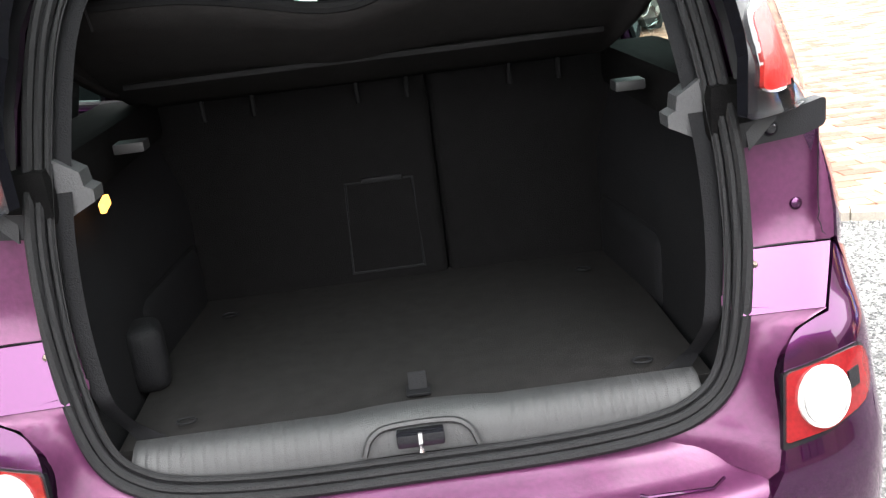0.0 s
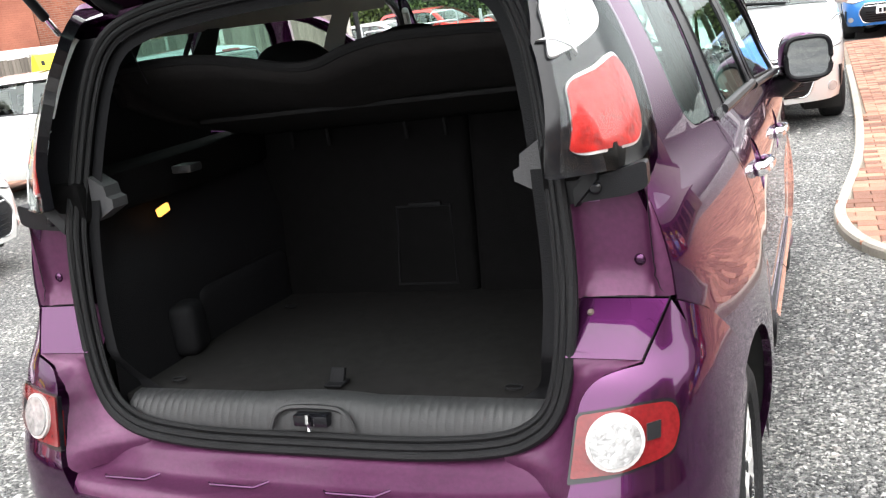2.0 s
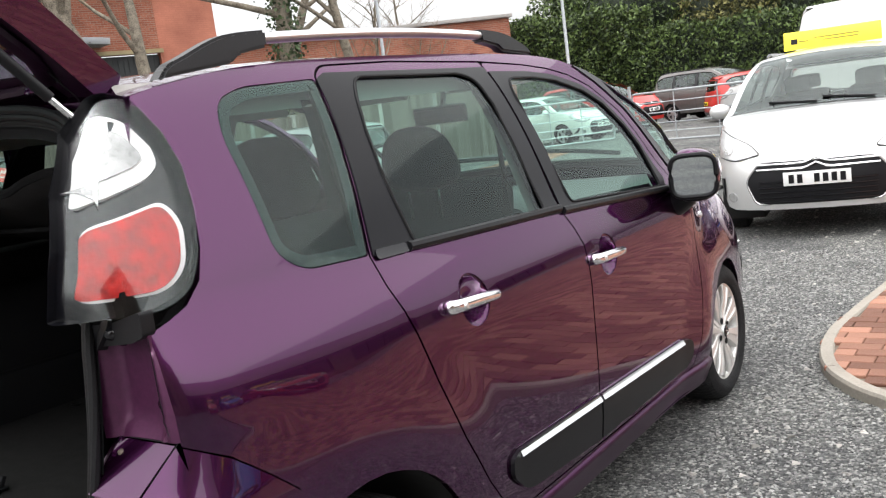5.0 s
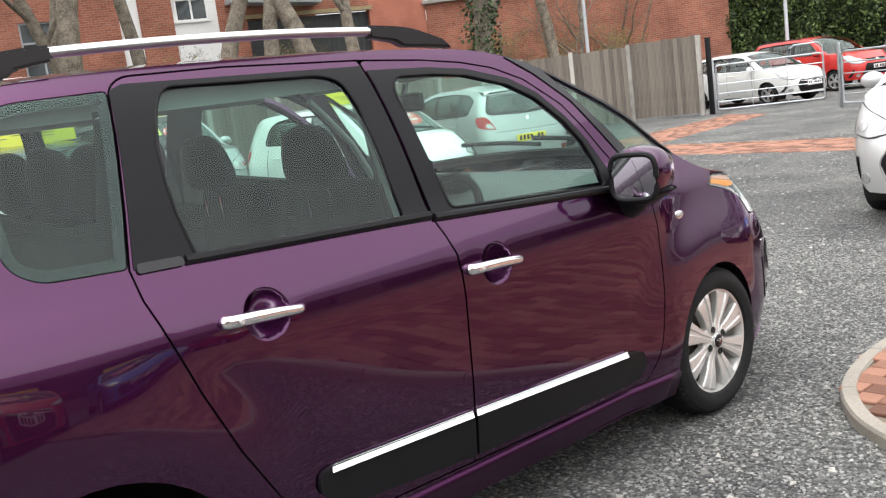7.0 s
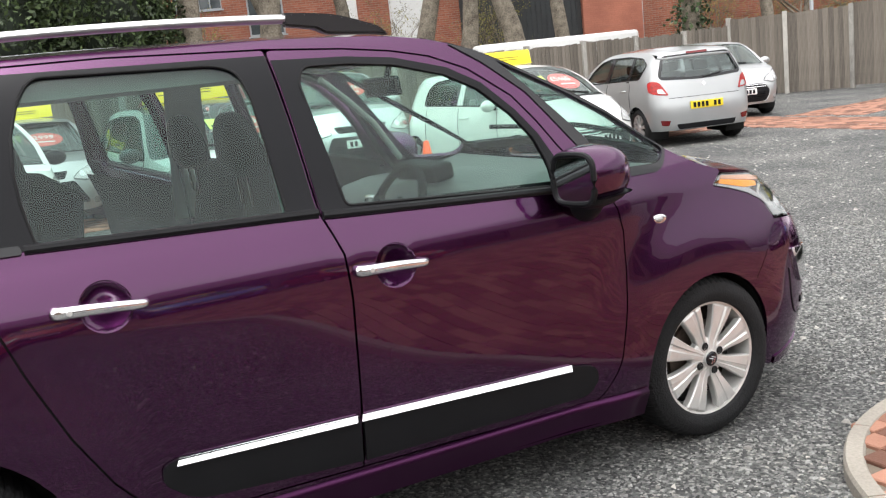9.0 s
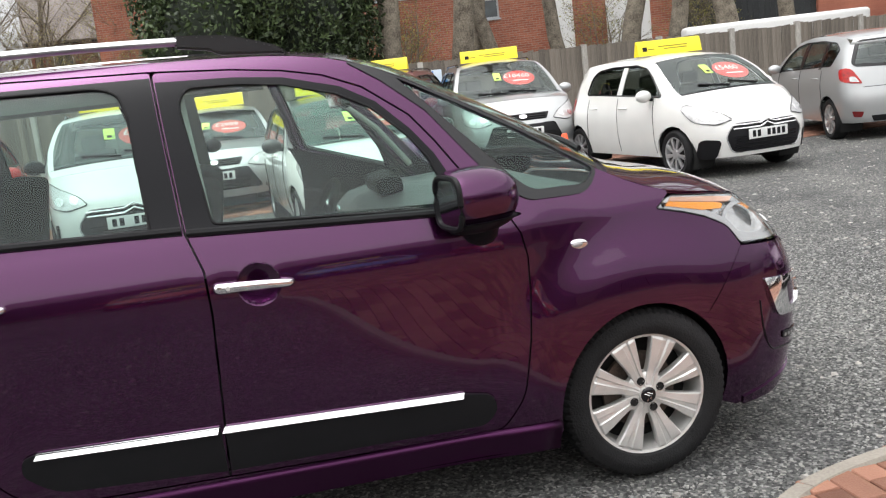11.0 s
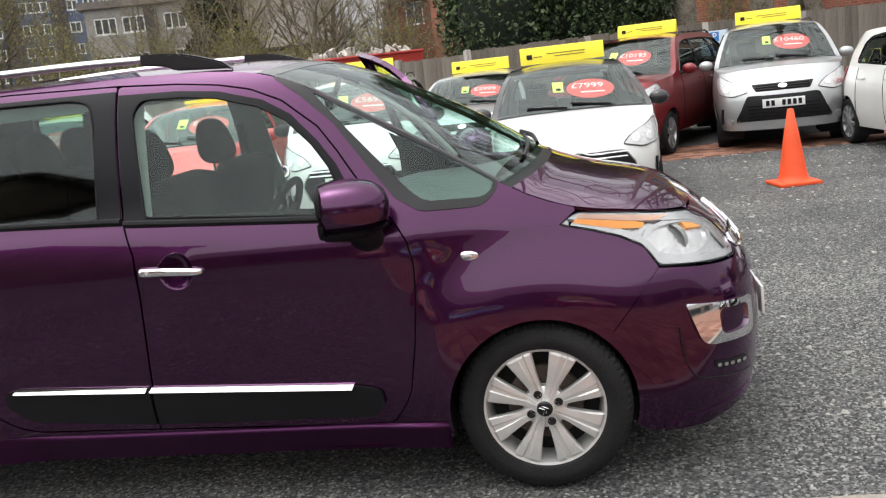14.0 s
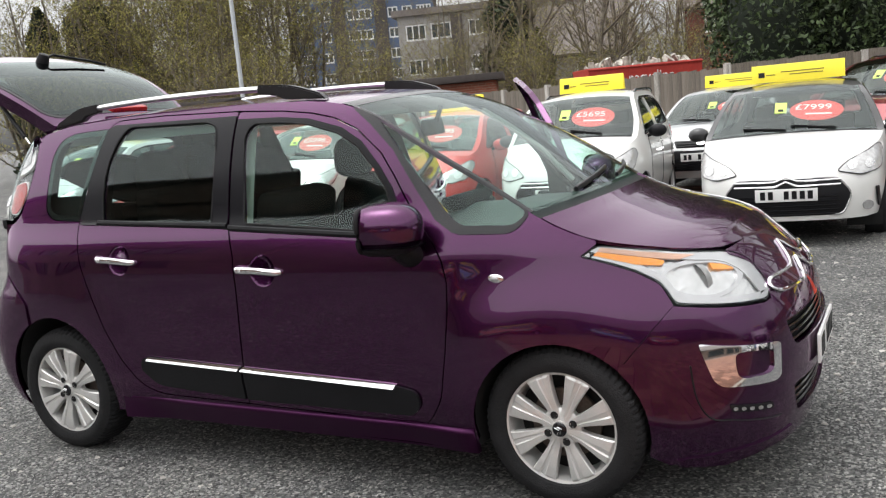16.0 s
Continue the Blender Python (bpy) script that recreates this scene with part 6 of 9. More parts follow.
    panel("window_border", ring(rw, 0.03), sh.rear(), GLOSSBLACK, car, [ring(rw, -0.012)], 0.1, 0.0, 0.003, away=aw2)
    for s in (1, -1):
        panel("tail_lamp", [(s * p[0], p[1]) for p in fillet([(0.385 * W, 0.645 * H, 0.04), (xr(0.66 * H) - 0.002, 0.665 * H, 0.03), (xr(0.53 * H) - 0.002, 0.53 * H, 0.03), (0.325 * W, 0.515 * H, 0.03)])], sh.rear(), REDLENS, car, [], 0.06, 0.01, 0.006, "red tail lamp", away=aw2)
        panel("reversing_lamp", [(s * p[0], p[1]) for p in fillet([(0.375 * W, 0.585 * H, 0.02), (xr(0.58 * H) - 0.03, 0.585 * H, 0.02), (xr(0.54 * H) - 0.035, 0.542 * H, 0.02), (0.347 * W, 0.53 * H, 0.02)])], sh.rear(), PLAMP, car, [], 0.06, 0.004, 0.010, away=aw2)
        panel("fog_reflector", [(s * p[0], p[1]) for p in fillet([(0.33 * W, 0.265 * H, 0.015), (xr(0.27 * H) - 0.02, 0.275 * H, 0.015), (xr(0.23 * H) - 0.03, 0.222 * H, 0.02), (0.345 * W, 0.215 * H, 0.02)])], sh.rear(), REDDARK, car, [], 0.06, 0.01, 0.006, away=aw2)
        panel("tail_lamp_side", fillet([(table(sh.yr, 0.66 * H) + 0.115, 0.665 * H, 0.02), (table(sh.yr, 0.64 * H) + 0.26, 0.655 * H, 0.05), (table(sh.yr, 0.55 * H) + 0.22, 0.56 * H, 0.05), (table(sh.yr, 0.53 * H) + 0.115, 0.53 * H, 0.02)]), sh.side(s), REDLENS, car, [], 0.06, 0.01, 0.006, away=aw2)
    rp = boxed("number_plate", (0.52, 0.014, 0.112), pose(0, sh.rear_y(0.2, 0.40 * H) - 0.014, 0.40 * H), PLATEYELLOW, car, 0.003)
    for k in range(7):
        if k != 4:
            boxed("plate_mark", (0.042, 0.004, 0.072), pose(-0.2 + 0.066 * k, sh.rear_y(0.2, 0.40 * H) - 0.0225, 0.40 * H), BLACK, rp)
    part("bumper_seam", tube(bmesh.new(), [(x, sh.rear_y(x, 0.485 * H) - 0.0005, 0.485 * H) for x in np.linspace(-0.33 * W, 0.33 * W, 13)], 0.004, 4), BLACK, car)
    panel("brake_lamp", fillet([(-0.10 * W, 0.925 * H, 0.01), (0.10 * W, 0.925 * H, 0.01), (0.10 * W, 0.905 * H, 0.01), (-0.10 * W, 0.905 * H, 0.01)]), sh.rear(), REDDARK, car, [], 0.08, 0.006, 0.008, away=aw2)
    panel("tail_badge", [(0.028 * math.cos(a), 0.60 * H + 0.038 * math.sin(a)) for a in np.linspace(0, 2 * math.pi, 5)[:-1]], sh.rear(), CHROME, car, [], 0.04, 0.003, 0.006, away=aw2)
    panel("bumper_insert", fillet([(-0.28 * W, 0.225 * H, 0.02), (0.28 * W, 0.225 * H, 0.02), (0.26 * W, 0.172 * H, 0.02), (-0.26 * W, 0.172 * H, 0.02)]), sh.rear(), BLACK, car, [], 0.1, 0.01, 0.004, away=aw2)
    part("rear_wiper", tube(bmesh.new(), [(0.0, sh.rear_y(0, 0.665 * H) - 0.02, 0.665 * H), (0.30, sh.rear_y(0.3, 0.695 * H) - 0.02, 0.695 * H)], 0.012, 5), BLACK, car)
    # bonnet, screen, roof
    yc, ys, ye = Y(shape["cowl"]), Y(shape["screen"]), rcut[-1][0]
    b0 = sh.front_y(0, zt + crown0) - y0
    tf = sh.top([(ye - 0.3, 0.02 * H), (0.0, 0.03 * H), (ys, 0.03 * H), (yc, 0.025 * H), (y0 - 0.3, 0.035 * H), (y0, crown0), (y0 + 0.3, crown0)], bow=[(ye - 0.4, -0.04), (ye, -0.06), (ye + 0.5, 0.0), (ys, 0.05), (yc, 0.16), (y0 - 0.25, b0 * 0.95), (y0, b0), (y0 + 0.3, b0)])

    def loft(name, a, b, u0, u1, material, lift=0.0, n=10, m=14, par=None):
        V = [Vector(tf(u0 + (u1 - u0) * j / m, a + (b - a) * i / n)) + Vector((0, 0, lift)) for i in range(n + 1) for j in range(m + 1)]
        F = [(i * (m + 1) + j, i * (m + 1) + j + 1, (i + 1) * (m + 1) + j + 1, (i + 1) * (m + 1) + j) for i in range(n) for j in range(m)]
        return obj(name, V, F, material, par or car)
    loft("bonnet", yc + 0.04, y0, -1, 1, colour)
    loft("scuttle", yc - 0.05, yc + 0.05, -0.95, 0.95, BLACK, -0.004, 3)
    loft("windscreen", ys, yc - 0.01, -0.93, 0.93, CARSCREEN)
    for s in (1, -1):
        loft("screen_pillar", ys, yc + 0.04, s * 0.925, s * 1.0, roof or colour, 0.003, 8, 2)
    loft("roof", ye, ys, -1, 1, roof or colour, n=14)
    # lip that carries the roof over the tailgate
    zl = zr - 0.025
    us = [-1 + k / 8 for k in range(17)]
    V = [Vector(tf(u, ye)) for u in us] + [Vector((u * xr(zl), sh.rear_y(u * xr(zl), zl) - 0.012, zl)) for u in us]
    V += [v + Vector((0, 0.02, -0.02)) for v in V[17:]]
    obj("roof_lip", V, [(17 * q + k, 17 * q + k + 1, 17 * q + k + 18, 17 * q + k + 17) for q in (0, 1) for k in range(16)], roof or colour, car)
    for u in (-0.5, 0.05):
        part("wiper", tube(bmesh.new(), [Vector(tf(u, yc - 0.03)) + Vector((0, 0, 0.012)), Vector(tf(u + 0.5, yc - 0.10)) + Vector((0, 0, 0.014))], 0.010, 5), BLACK, car)
    if rails:
        for s in (1, -1):
            part("roof_rail", tube(bmesh.new(), [(s * 0.33 * W, y, H * (0.985 if 0 < k < 9 else 0.96)) for k, y in enumerate(np.linspace(Y(0.12), Y(0.5), 10))], 0.016, 6), GLOSSBLACK, car)
    # inside: floor, seats, dash
    boxed("cabin_tub", (0.86 * W, wb * 0.98, 0.10), pose(0, wb * 0.48, 0.22 * H), UNDER, car, 0.02)
    boxed("underbody", (0.55 * W, wb + 1.1, 0.10), pose(0, wb * 0.5, 0.19 * H), UNDER, car, 0.02)
    for s in (1, -1):
        for a in (0.47, 0.22):
            boxed("seat", (0.27 * W, 0.14, 0.40 * H), pose(s * 0.19 * W, Y(a), 0.52 * H, -12, 0, 0), CLOTH, car, 0.05)
            boxed("headrest", (0.15 * W, 0.09, 0.10 * H), pose(s * 0.19 * W, Y(a) - 0.09, 0.775 * H, -10, 0, 0), CLOTH, car, 0.04)
    boxed("dashboard", (0.84 * W, 0.45, 0.14), pose(0, yc - 0.22, 0.585 * H), DASH, car, 0.05)
    if price:
        # sticker inside the screen
        u, y = -0.30, ys + (yc - ys) * 0.58
        p = Vector(tf(u, y))
        nn = (Vector(tf(u + 0.01, y)) - Vector(tf(u - 0.01, y))).cross(Vector(tf(u, y + 0.01)) - Vector(tf(u, y - 0.01))).normalized()
        nn = nn if nn.z > 0 else -nn
        ax = Vector((-1, 0, 0))
        ax = (ax - nn * ax.dot(nn)).normalized()
        m = Matrix.Translation(p - nn * 0.016) @ Matrix((ax, nn.cross(ax), nn)).transposed().to_4x4()
        bm = bmesh.new()
        bm.faces.new([bm.verts.new(m @ Vector((0.245 * math.cos(a), 0.185 * math.sin(a), 0))) for a in np.linspace(0, 2 * math.pi, 33)[:-1]])
        st = part("price_sticker", bm, SIGNRED, car, "oval red price sticker", False)
        lettering("price", price, 0.135, m @ Matrix.Translation((-0.03, 0.05, 0.003)), LETTERWHITE, st)
        boxed("sticker_line", (0.24, 0.022, 0.003), m @ Matrix.Translation((0.02, -0.07, 0.003)), LETTERWHITE, st)
        card = part("mileage_card", box(bmesh.new(), 0.11, 0.19, 0.004, m @ Matrix.Translation((-0.33, 0.05, 0.0))), LIME, car)
        boxed("card_mark", (0.05, 0.04, 0.004), m @ Matrix.Translation((-0.33, 0.0, 0.003)), BLACK, card)
    car["roof_z"], car["roof_y"] = float(tf(0, (ys + ye) * 0.5 + 0.35)[2]), (ys + ye) * 0.5 + 0.35
    return car


def roof_board(car, width=0.95, small=0.0):
    """A yellow board that stands on a parked car's roof."""
    m = car.matrix_world @ Matrix.Translation((0, car["roof_y"], car["roof_z"] - 0.004))
    b = empty("roof_board", m, "yellow plastic advertising board on a car roof", "sign", "yellow roof boards")
    bm = bmesh.new()
    prof = [(0.06, 0.0), (0.055, 0.02), (0.02, 0.17), (0.0, 0.19), (-0.02, 0.17), (-0.055, 0.02), (-0.06, 0.0)]
    a = [[bm.verts.new((s * width / 2, y, z)) for y, z in prof] for s in (1, -1)]
    bm.faces.new(a[0]), bm.faces.new(a[1][::-1])
    for i in range(len(prof)):
        j = (i + 1) % len(prof)
        bm.faces.new((a[0][i], a[1][i], a[1][j], a[0][j]))
    bmesh.ops.recalc_face_normals(bm, faces=bm.faces)
    part("board", bm, SIGNYELLOW, b)
    tilt = math.degrees(math.atan2(0.035, 0.15))
    f = Matrix.Translation((0, 0.041, 0.085)) @ pose(0, 0, 0, tilt, 0, 0)
    boxed("board_logo", (0.065, 0.004, 0.055), f @ pose(0.39 * width, 0, 0), BLACK, b)
    for k, (x, w, z) in enumerate(((0.29, 0.10, -0.005), (-0.05, 0.46, 0.02), (-0.09, 0.36, -0.012))):
        boxed("board_line", (w * width, 0.004, 0.009), f @ pose(x * width, 0, z), BOARDTEXT, b)
    return b


WHITE = paint("white_paint", (0.68, 0.68, 0.66), 0.0, 0.45)
SILVER = paint("silver_paint", (0.43, 0.44, 0.445), 0.6, 0.35)
PALESILVER = paint("pale_silver_paint", (0.62, 0.62, 0.62), 0.5, 0.35)
MAROON = paint("maroon_paint", (0.20, 0.012, 0.018), 0.4, 0.35)
RED = paint("red_paint", (0.50, 0.02, 0.015), 0.1, 0.4)
GREYBROWN = paint("grey_paint", (0.16, 0.15, 0.145), 0.5, 0.35)
BLUEP = paint("blue_paint", (0.02, 0.16, 0.50), 0.3, 0.35)
BLACKP = paint("black_paint", (0.02, 0.02, 0.022), 0.3, 0.3)

CARS = [
    ("white five-door city car facing the yard", CITY, 3.44, 1.63, 1.46, 2.34, 0.70, WHITE, (-8.74, 6.83), -83.6, dict(price="£5460", spokes=9, face="pods")),
    ("silver compact off-roader with roof rails by the fence", SUV, 4.44, 1.75, 1.68, 2.69, 0.90, SILVER, (-12.26, 5.76), -97.5, dict(price="£10460", rails=True)),
    ("maroon people carrier by the fence", SUV, 4.75, 1.88, 1.70, 2.92, 0.92, MAROON, (-12.45, 4.19), -111.9, dict(price="£10195", rails=True)),
    ("white three-door hatchback with a black roof", HATCH, 3.95, 1.71, 1.47, 2.46, 0.80, WHITE, (-7.965, 2.50), -87.0, dict(price="£7999", roof=BLACKP, mirror_col=BLACKP)),
    ("white small hatchback with black mirrors", CITY, 3.65, 1.64, 1.55, 2.30, 0.76, WHITE, (-8.4, 0.0), -84.0, dict(price="£5695", mirror_col=BLACK, rails=True)),
    ("silver saloon with its nose between two white cars", HATCH, 4.3, 1.78, 1.45, 2.65, 0.9, SILVER, (-12.6, 1.15), -92.0, dict(price="£2999", face="plain")),
    ("red small hatchback in the row of cars", CITY, 3.6, 1.63, 1.47, 2.30, 0.72, RED, (-8.8, -2.05), -86.0, dict(price="£4995")),
    ("white small hatchback in the row of cars", CITY, 3.55, 1.63, 1.49, 2.30, 0.70, WHITE, (-8.8, -4.05), -86.0, dict(price="£5295")),
    ("red hatchback at the end of the row", HATCH, 3.9, 1.7, 1.46, 2.5, 0.8, RED, (-9.0, -6.3), -86.0, dict()),
    ("white hatchback at the end of the row", HATCH, 3.9, 1.7, 1.48, 2.5, 0.8, WHITE, (-9.0, -8.6), -86.0, dict(price="£6495")),
    ("silver five-door hatchback seen from behind", HATCH, 4.03, 1.71, 1.49, 2.575, 0.80, SILVER, (-7.72, 10.33), 74.0, dict(spokes=9)),
    ("silver hatchback with its nose to the brick strip", HATCH, 4.1, 1.74, 1.50, 2.55, 0.85, SILVER, (-12.6, 14.9), -116.0, dict()),
    ("white three-door hatchback behind the field gate", HATCH, 4.03, 1.72, 1.47, 2.54, 0.85, WHITE, (-12.1, 23.9), -104.0, dict()),
    ("red compact off-roader behind the field gate", SUV, 4.5, 1.83, 1.68, 2.7, 0.9, RED, (-12.3, 28.2), -106.0, dict(rails=True)),
    ("dark grey off-roader in the further car park", SUV, 4.6, 1.85, 1.72, 2.7, 0.9, GREYBROWN, (-8.9, 30.5), -108.0, dict(rails=True)),
    ("black hatchback in the further car park", HATCH, 4.2, 1.75, 1.47, 2.6, 0.85, BLACKP, (-5.4, 32.0), -110.0, dict()),
    ("red hatchback in the further car park", HATCH, 4.0, 1.72, 1.45, 2.5, 0.85, RED, (-6.6, 27.5), -60.0, dict()),
    ("pale silver off-roader behind the field gate", SUV, 3.9, 1.7, 1.66, 2.45, 0.75, PALESILVER, (-2.9, 25.2), 84.0, dict(spokes=6)),
    ("pale silver people carrier facing the purple car", SUV, 4.43, 1.83, 1.60, 2.78, 0.92, PALESILVER, (-0.04, 10.15), 187.0, dict(rails=True, face="chevron")),
    ("white high-roof van with gold lettering", VAN, 5.0, 1.95, 2.5, 3.2, 0.9, WHITE, (-1.4, 17.8), -88.0, dict()),
    ("black small hatchback on the brick paving", CITY, 3.6, 1.66, 1.49, 2.43, 0.72, BLACKP, (3.0, 13.6), 180.0, dict()),
    ("bright blue hatchback on the brick paving", HATCH, 3.9, 1.7, 1.48, 2.5, 0.8, BLUEP, (2.35, 18.6), 176.0, dict()),
    ("red hatchback across the brick paving", HATCH, 4.2, 1.78, 1.48, 2.6, 0.85, RED, (13.2, 5.5), 94.0, dict(price="£6995")),
    ("blue hatchback across the brick paving", HATCH, 4.0, 1.74, 1.48, 2.55, 0.85, BLUEP, (13.2, 2.8), 92.0, dict(price="£5995")),
    ("red small hatchback across the brick paving", CITY, 3.6, 1.65, 1.49, 2.4, 0.75, RED, (13.0, 0.2), 90.0, dict(price="£4495")),
]
MADE = []
for label, shape, L, W, H, wb, fo, col, at, rz, kw in CARS:
    MADE.append(parked_car(label, shape, L, W, H, wb, fo, col, at, rz, **kw))
bpy.context.view_layer.update()
for i in (0, 1, 2, 3, 4, 5, 6, 7, 9, 18, 22, 23, 24):
    roof_board(MADE[i], 0.80 if i in (4, 6, 7) else 0.95)
lettering("van_lettering", "Auto", 0.5, pose(-0.99, 1.5, 2.05, 90, 0, -90), mat("gold_lettering", (0.75, 0.45, 0.08), 0.5), MADE[19])


# ---- traffic cones ----
def cone(at, rz):
    c = empty("traffic_cone", pose(at[0], at[1], 0, 0, 0, rz), "orange plastic traffic cone on the gravel", "cone", "traffic cones")
    ORANGE = mat("orange_plastic", (0.85, 0.09, 0.02), 0.5, 0, 0.1, 8, 120, 0.1)
    part("cone_body", lathe(bmesh.new(), [(0.0, 0.75), (0.022, 0.75), (0.03, 0.742), (0.085, 0.42), (0.135, 0.10), (0.15, 0.05), (0.17, 0.035)], 32), ORANGE, c)
    part("cone_base", box(bmesh.new(), 0.42, 0.42, 0.035, pose(0, 0, 0.0175), 0.012, 2), ORANGE, c)


cone((-5.75, 4.76), 10)


# ---- fence, gates and posts ----
def grain(name, dark, lite, along=(9.0, 9.0, 0.7), rough=0.85):
    """Weathered timber or concrete with streaks along its length and a shade of its own for each piece."""
    m = mat(name, dark, rough, 0, 0.35, 4.0, 40.0, 0.4, col2=lite, island=0.18, spec=0.25)
    nt = m.node_tree
    mp = nt.nodes.new("ShaderNodeMapping")
    mp.inputs["Scale"].default_value = along
    tc = [q for q in nt.nodes if q.bl_idname == "ShaderNodeTexCoord"][0]
    nt.links.new(tc.outputs["Object"], mp.inputs["Vector"])
    for q in nt.nodes:
        if q.bl_idname == "ShaderNodeTexNoise":
            nt.links.new(mp.outputs[0], q.inputs["Vector"])
    return m


BOARDS = grain("weathered_fence_boards", (0.115, 0.100, 0.085), (0.20, 0.175, 0.148))
CONCRETE = grain("cast_concrete", (0.28, 0.265, 0.24), (0.40, 0.38, 0.35), (3, 3, 1))
GALV = mat("galvanised_steel", (0.42, 0.44, 0.46), 0.42, 0.8, 0.2, 9, 90, 0.1)
POLEGREY = mat("grey_pole_paint", (0.36, 0.38, 0.40), 0.5, 0.4, 0.1, 6, 60)
SIGNBLUE = mat("blue_sign", (0.03, 0.20, 0.55), 0.4, 0, 0.05)
rnd = random.Random(11)


def board_mesh(h, w):
    bm = bmesh.new()
    prof = [(-w / 2, 0.011), (w / 2, 0.004), (w / 2, -0.006), (-w / 2, -0.006)]
    a, b = [bm.verts.new((x, y, 0.0)) for x, y in prof], [bm.verts.new((x, y, h + 0.012 * (x > 0))) for x, y in prof]
    bm.faces.new(a), bm.faces.new(b[::-1])
    for i in range(4):
        bm.faces.new((a[i], b[i], b[(i + 1) % 4], a[(i + 1) % 4]))
    bmesh.ops.recalc_face_normals(bm, faces=bm.faces)
    me = bpy.data.meshes.new("board")
    bm.to_mesh(me)
    bm.free()
    me.materials.append(BOARDS)
    return me


def post_mesh(h):
    me = boxed("concrete_post", (0.11, 0.11, h + 0.3), pose(0, 0, h / 2 - 0.15), CONCRETE, None, 0.012)
    d = me.data
    bpy.data.objects.remove(me)
    return d


def fence(pts, h, label, w=0.13, bay=1.83):
    """Upright boards on rails between concrete posts, along a line."""
    f = empty("timber_fence", pose(pts[0][0], pts[0][1], 0), label, "fence", "yard fence")
    boards = [board_mesh(h - 0.06 + 0.012 * k, w) for k in range(3)]
    posts = post_mesh(h + 0.03)
    o = Vector((pts[0][0], pts[0][1], 0))
    for a, b in zip(pts, pts[1:]):
        a, b = Vector((*a, 0)), Vector((*b, 0))
        n = max(1, round((b - a).length / bay))
        turn = math.degrees(math.atan2((b - a).y, (b - a).x))
        for k in range(n):
            p, q = a.lerp(b, k / n), a.lerp(b, (k + 1) / n)
            c = new("concrete_post", posts)
            c.parent, c.matrix_local = f, pose(p.x - o.x, p.y - o.y, 0, 0, 0, turn)
            drop = rnd.uniform(-0.04, 0.03)
            L = (q - p).length - 0.11
            m = max(1, round(L / (w * 0.9)))
            for i in range(m):
                at_ = p.lerp(q, (0.055 + L * (i + 0.5) / m) / (q - p).length) - o
                e = new("board", boards[rnd.randrange(3)])
                e.parent, e.matrix_local = f, pose(at_.x, at_.y, 0.05 + drop, 0, rnd.uniform(-0.5, 0.5), turn + 3)
            for z in (0.35, h - 0.4):
                mid = p.lerp(q, 0.5) - o
                boxed("fence_rail", (L + 0.06, 0.035, 0.085), pose(mid.x, mid.y, z, 0, 0, turn) @ pose(0, 0.035, 0), BOARDS, f)
    c = new("concrete_post", posts)
    c.parent, c.matrix_local = f, pose(pts[-1][0] - o.x, pts[-1][1] - o.y, 0, 0, 0, turn)
    return f


fence([(-24.5, -18.0), (-16.5, -5.0), (-12.95, 0.76)], 1.78, "weathered brown board fence with concrete posts behind parked cars")
fence([(-12.95, 0.76), (-14.1, 5.05), (-14.6, 12.0), (-15.0, 18.6)], 1.80, "weathered brown board fence with concrete posts behind parked cars")
fence([(-15.0, 18.6), (-13.6, 19.1), (-12.4, 20.06), (-10.55, 20.5)], 2.02, "taller grey-brown board fence ending at a gate")


def field_gate(a, b, h=1.22, raised=False):
    a, b = Vector((*a, 0)), Vector((*b, 0))
    L, turn = (b - a).length, math.degrees(math.atan2((b - a).y, (b - a).x))
    g = empty("field_gate", pose(a.x, a.y, 0, 0, 0, turn), "galvanised tubular steel field gate standing ajar", "gate", "field gates")
    zs = [0.12, 0.30, 0.50, 0.74, 0.98, h]
    part("gate_frame", tube(bmesh.new(), fillet3([(0, 0, 0.10), (L, 0, 0.10), (L, 0, h), (0, 0, h)]), 0.024, 8, True), GALV, g)
    for z in zs[1:-1]:
        part("gate_bar", tube(bmesh.new(), [(0.02, 0, z), (L - 0.02, 0, z)], 0.016, 6), GALV, g)
    for k in (1, 2):
        part("gate_upright", tube(bmesh.new(), [(L * k / 3, 0.012, 0.10), (L * k / 3, 0.012, h)], 0.015, 6), GALV, g)
    if raised:
        part("gate_hoop", tube(bmesh.new(), [(L - 0.75, 0, h), (L - 0.74, 0, h + 0.2), (L - 0.66, 0, h + 0.27), (L - 0.1, 0, h + 0.27), (L - 0.02, 0, h + 0.2), (L, 0, h)], 0.02, 6), GALV, g)
    part("gate_post", box(bmesh.new(), 0.06, 0.06, h + 0.25, pose(-0.07, 0, (h + 0.35) / 2 - 0.1), 0.008), GALV, g)
    return g


def fillet3(pts, r=0.08):
    out = []
    for i, p in enumerate(pts):
        p, a, b = Vector(p), Vector(pts[i - 1]), Vector(pts[(i + 1) % len(pts)])
        p0, p1 = p + (a - p).normalized() * r, p + (b - p).normalized() * r
        out += [p0 * (1 - s) ** 2 + p * 2 * s * (1 - s) + p1 * s * s for s in (0, 0.33, 0.67, 1)]
    return out


field_gate((-10.25, 20.75), (-8.05, 22.05), 1.22, True)
field_gate((-6.5, 19.7), (-3.2, 18.9))
bk = empty("gate_post", pose(-10.35, 20.62, 0), "black square steel post beside the board fence", "post")
boxed("post", (0.10, 0.10, 1.95), pose(0, 0, 0.95), BLACK, bk, 0.006)
boxed("post_cap", (0.12, 0.12, 0.03), pose(0, 0, 1.94), BLACK, bk, 0.006)

